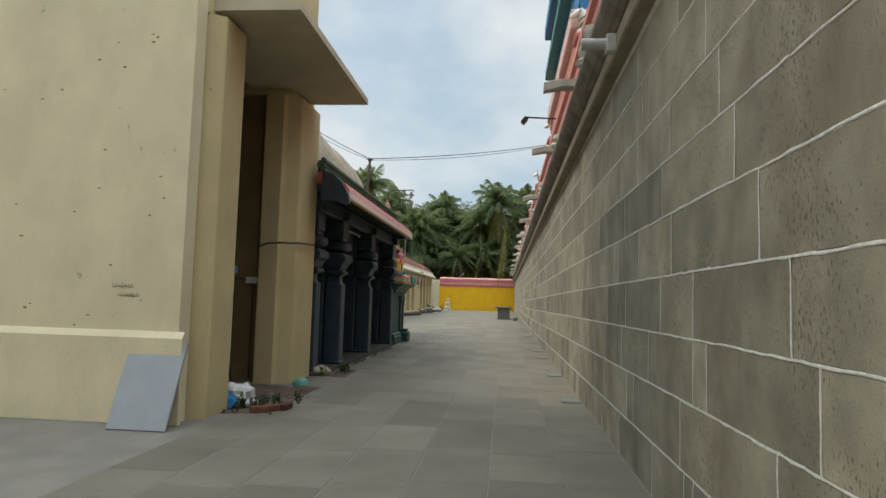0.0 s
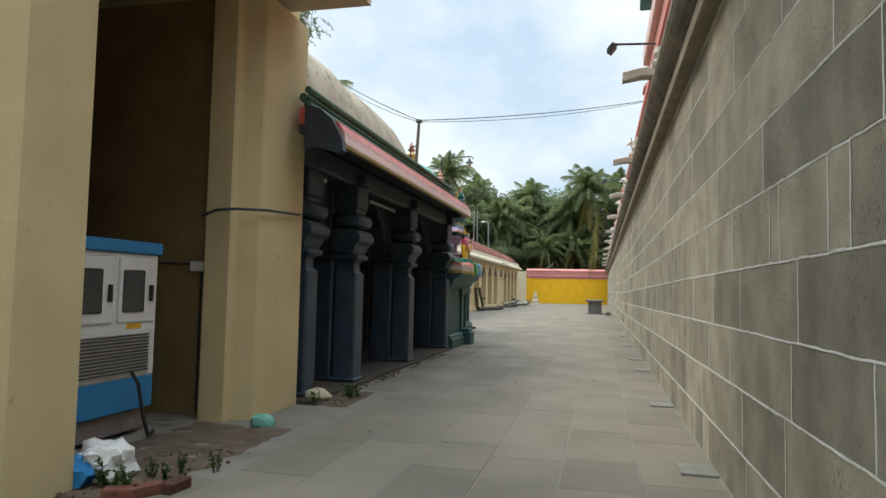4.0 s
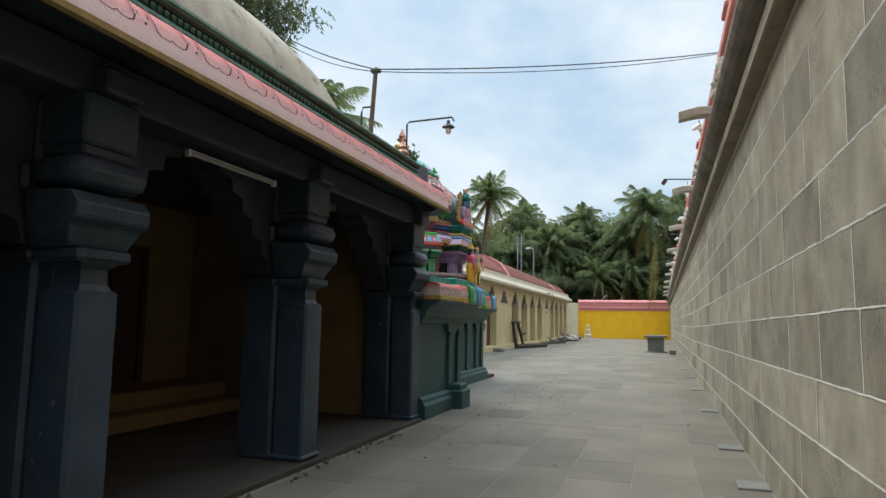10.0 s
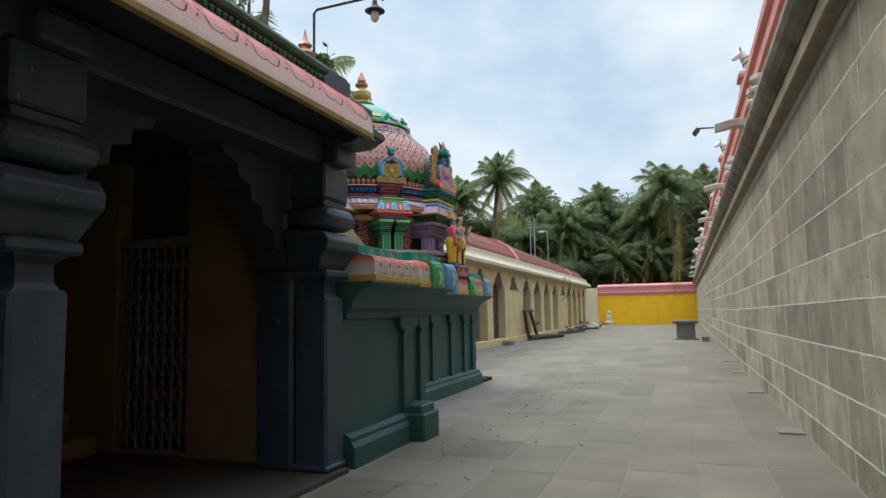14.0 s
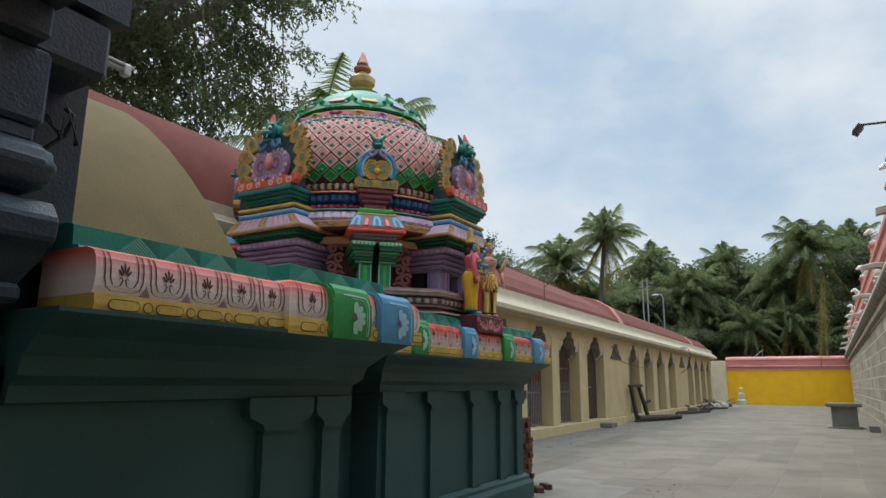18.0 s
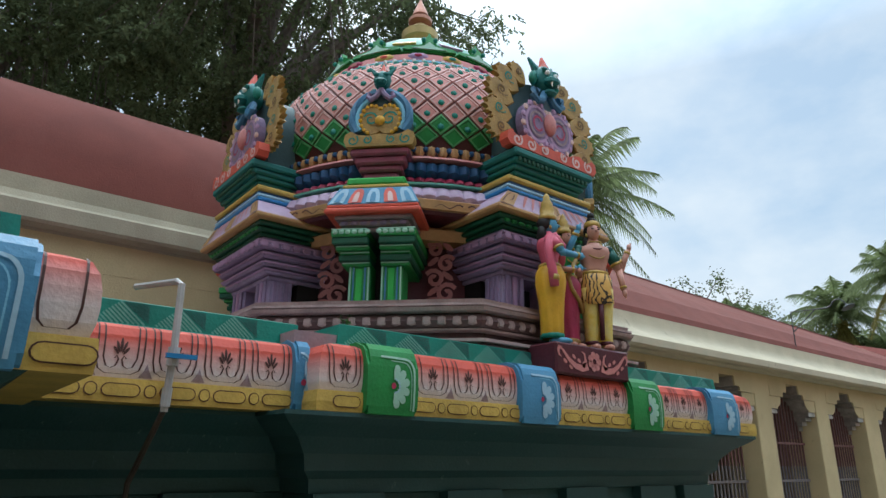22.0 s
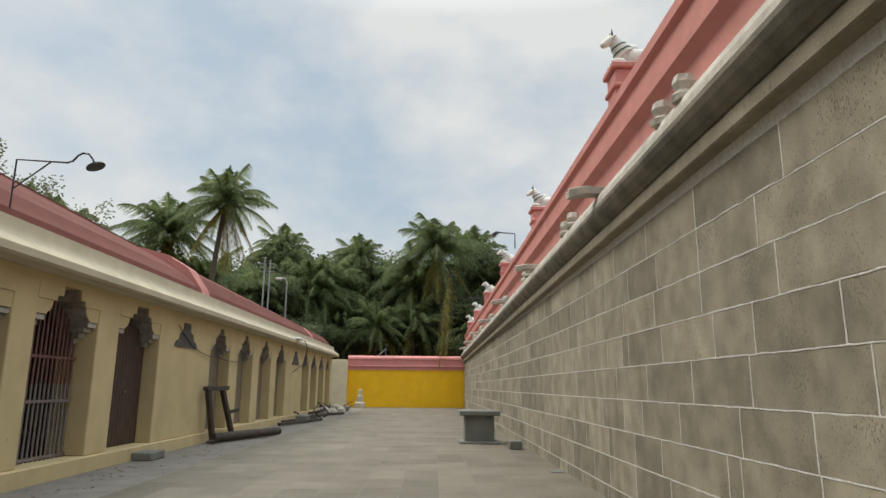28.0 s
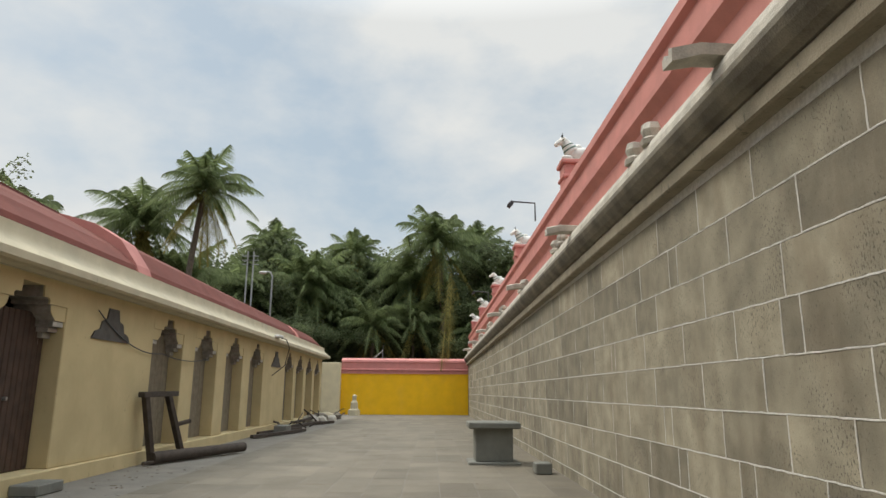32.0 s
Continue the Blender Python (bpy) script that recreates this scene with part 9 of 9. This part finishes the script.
def great_tree(x, y, lean, centre, radii, clumps, seed, label):
    """A big spreading tree: trunk, forking limbs, and a crown of many drooping leaf sprays with gaps."""
    r = random.Random(seed)
    t = thing("tree", label, "tree", "great trees behind the cloister")
    bm = bmesh.new()
    c = Vector(centre)
    fork = Vector((x + lean[0], y + lean[1], centre[2] - radii[2] * 0.55))
    cyl(bm, (x, y, -0.06), fork, 0.55, 0.38, 12)
    ends = []
    for i in range(14):
        a, el = i * 2.4, r.uniform(0.1, 1.3)
        e = c + Vector((math.cos(a) * math.cos(el) * radii[0], math.sin(a) * math.cos(el) * radii[1], math.sin(el) * radii[2])) * r.uniform(0.45, 0.75)
        mid = fork.lerp(e, 0.5) + Vector((r.uniform(-0.6, 0.6), r.uniform(-0.6, 0.6), r.uniform(-0.3, 0.8)))
        cyl(bm, fork, mid, 0.24, 0.15, 7)
        cyl(bm, mid, e, 0.15, 0.06, 6)
        ends.append(e)
    spots = []
    while len(spots) < clumps:
        d = Vector((r.gauss(0, 1), r.gauss(0, 1), r.gauss(0, 1))).normalized() * r.uniform(0.35, 1.0) ** 0.6
        d *= 0.86 + 0.28 * noise.noise(d * 2.3 + Vector((seed, 0, 0)))
        p = c + Vector((d.x * radii[0], d.y * radii[1], d.z * radii[2]))
        if noise.noise(p * 0.42 + Vector((0, seed, 0))) > -0.22:
            spots.append(p)
    for p in spots[::3]:
        e = min(ends, key=lambda q: (q - p).length)
        cyl(bm, e, p, 0.035, 0.012, 4, False)
    part("trunk", bm, "bark", t, smooth=True)
    vs, fs = [], []
    for p in spots:
        rad = r.uniform(0.45, 0.95)
        for k in range(16):
            s0 = p + Vector((r.gauss(0, 0.5), r.gauss(0, 0.5), r.gauss(0.1, 0.38))) * rad
            way = Vector((r.uniform(-1, 1), r.uniform(-1, 1), r.uniform(-0.7, 0.25))).normalized()
            for j in range(10):
                s0 = s0 + way * 0.055
                way = (way + Vector((0, 0, -0.10))).normalized()
                d = (way * 0.6 + Vector((r.uniform(-1, 1), r.uniform(-1, 1), r.uniform(-0.8, 0.4)))).normalized()
                w = d.orthogonal().normalized() * 0.033
                ln = r.uniform(0.11, 0.19)
                n0 = len(vs)
                vs += [s0, s0 + d * ln * 0.45 + w, s0 + d * ln, s0 + d * ln * 0.45 - w]
                fs.append((n0, n0 + 1, n0 + 2, n0 + 3))
    me = bpy.data.meshes.new("crown")
    me.from_pydata(vs, [], fs)
    me.materials.append(M["leaf"])
    o = new("crown", me)
    o.parent = t


great_tree(-18.5, 27.0, (0.2, 0.3), (-17.4, 28.6, 14.0), (4.2, 6.6, 8.2), 640, 3, "big dark leafy tree rising behind the cloister roof")
great_tree(-21.0, 20.5, (0.0, 0.4), (-20.5, 20.5, 12.5), (4.6, 6.4, 8.0), 600, 8, "big dark leafy tree with hanging sprays behind the cloister")
great_tree(-24.5, 27.5, (0.2, 0.0), (-24.5, 27.0, 11.0), (4.0, 6.5, 8.0), 420, 15, "dense dark leafy tree farther behind the cloister")
# sparse brush with thin bare twigs above the cloister
rngb = random.Random(77)
bt = thing("brush_tree", "thin half-bare brush tree above the cloister roof", "tree")
bm = bmesh.new()
cyl(bm, (-14.2, 44.4, 0), (-14.0, 44.6, 4.6), 0.12, 0.08, 8)
tips = []
for i in range(150):
    b0 = Vector((-14.0 + rngb.uniform(-1.2, 1.2), 44.6 + rngb.uniform(-4.6, 2.6), 4.4 + rngb.random() * 1.5))
    e = b0 + Vector((rngb.uniform(-1, 1), rngb.uniform(-1.3, 1.3), rngb.uniform(0.3, 1.6)))
    cyl(bm, b0, e, 0.016, 0.006, 4, False)
    tips.append(e)
part("bare_wood", bm, "bark", bt)
vs, fs = [], []
for i in range(9000):
    c = rngb.choice(tips) + Vector((rngb.gauss(0, 0.13), rngb.gauss(0, 0.13), rngb.gauss(-0.1, 0.15)))
    d = Vector((rngb.uniform(-1, 1), rngb.uniform(-1, 1), rngb.uniform(-1, 0.4))).normalized() * 0.09
    o = d.orthogonal().normalized() * 0.03
    k = len(vs)
    vs += [c, c + d * 0.5 + o, c + d, c + d * 0.5 - o]
    fs.append((k, k + 1, k + 2, k + 3))
me = bpy.data.meshes.new("foliage")
me.from_pydata(vs, [], fs)
me.materials.append(M["leaf"])
o = new("foliage", me)
o.parent = bt

# ---- granite blocks of the east wall ----
rng = random.Random(41)


def block_verts(k, ya, yb, x):
    """A block of course k from ya to yb: chamfered face x proud, recessed edges."""
    g, c = 0.0055, 0.004
    out = []
    for u, s in ((0.03, 0), (c, 0), (0, c)):
        for y, zk, q in ((ya + g + s, k - 1, 1), (yb - g - s, k - 1, 1), (yb - g - s, k, -1), (ya + g + s, k, -1)):
            out.append((x + u, y, bed(zk, y) + q * (g + s)))
    return out


BLOCK_FACES = [(p + i, p + 4 + i, p + 4 + (i + 1) % 4, p + (i + 1) % 4) for p in (0, 4) for i in range(4)] + [(8, 11, 10, 9)]
rest_v, rest_f = [], []
near = 0
for k in range(9):
    for ya, yb in zip(COURSES[k], COURSES[k][1:]):
        vs = block_verts(k, ya, yb, rng.uniform(-0.003, 0.0))
        if 1.5 < yb and ya < 42 and near < 300:
            near += 1
            me = bpy.data.meshes.new("block")
            me.from_pydata(vs, [], BLOCK_FACES)
            me.materials.append(M["stone"])
            ob = new("block", me)
            ob.parent = wall_east
        else:
            n0 = len(rest_v)
            rest_v += vs
            rest_f += [tuple(n0 + i for i in f) for f in BLOCK_FACES]
me = bpy.data.meshes.new("blocks")
me.from_pydata(rest_v, [], rest_f)
me.materials.append(M["stone_rest"])
o = new("far_blocks", me)
o.parent = wall_east
tagged(o, "granite blocks of the wall farther on", kind="stuff")

# ---- paving slabs ----
slab_cache = {}


def slab_mesh(w, l):
    key = (w, l)
    if key not in slab_cache:
        bm = bmesh.new()
        c = 0.006
        a, b = w / 2 - 0.004, l / 2 - 0.004
        lo = [bm.verts.new((p * a, q * b, -0.02)) for p, q in ((-1, -1), (1, -1), (1, 1), (-1, 1))]
        md = [bm.verts.new((p * a, q * b, -c)) for p, q in ((-1, -1), (1, -1), (1, 1), (-1, 1))]
        hi = [bm.verts.new((p * (a - c), q * (b - c), 0)) for p, q in ((-1, -1), (1, -1), (1, 1), (-1, 1))]
        for p, q in ((lo, md), (md, hi)):
            for i in range(4):
                bm.faces.new((p[i], p[(i + 1) % 4], q[(i + 1) % 4], q[i]))
        bm.faces.new(hi)
        slab_cache[key] = mesh_of("slab", bm, "pavement")
    return slab_cache[key]


rv, rf = [], []
near = 0
for i in range(12):
    w = 0.62
    x = -0.02 - w * (i + 0.5)
    y = -2 + rng.uniform(0, 0.9)
    while y < 79.6:
        l = rng.choice((0.9, 1.2, 1.5, 1.8))
        if y + l > 79.9:
            break
        if x < -4.5 and y < 29 or x < -4.2 and y < 22 or x < -3.9 and 7.6 < y < 13:
            y += l
            continue
        dz = rng.uniform(-0.0015, 0.0015)
        if 3 < y < 30 and near < 300:
            near += 1
            ob = new("slab", slab_mesh(w, l))
            ob.parent = pavement
            ob.matrix_basis = pose(x, y + l / 2, dz, rng.uniform(-0.06, 0.06), rng.uniform(-0.08, 0.08), 0)
        else:
            k = len(rv)
            a, b = w / 2 - 0.004, l / 2 - 0.004
            for z, s in ((-0.02, 0), (-0.006, 0), (0, 0.006)):
                for p, q in ((-1, -1), (1, -1), (1, 1), (-1, 1)):
                    rv.append((x + p * (a - s), y + l / 2 + q * (b - s), z + dz))
            for p in (0, 4):
                for j in range(4):
                    rf.append((k + p + j, k + p + (j + 1) % 4, k + p + 4 + (j + 1) % 4, k + p + 4 + j))
            rf.append((k + 8, k + 9, k + 10, k + 11))
        y += l
me = bpy.data.meshes.new("slabs")
me.from_pydata(rv, [], rf)
me.materials.append(M["pavement_rest"])
o = new("far_slabs", me)
o.parent = pavement
tagged(o, "paving slabs farther on", kind="stuff")
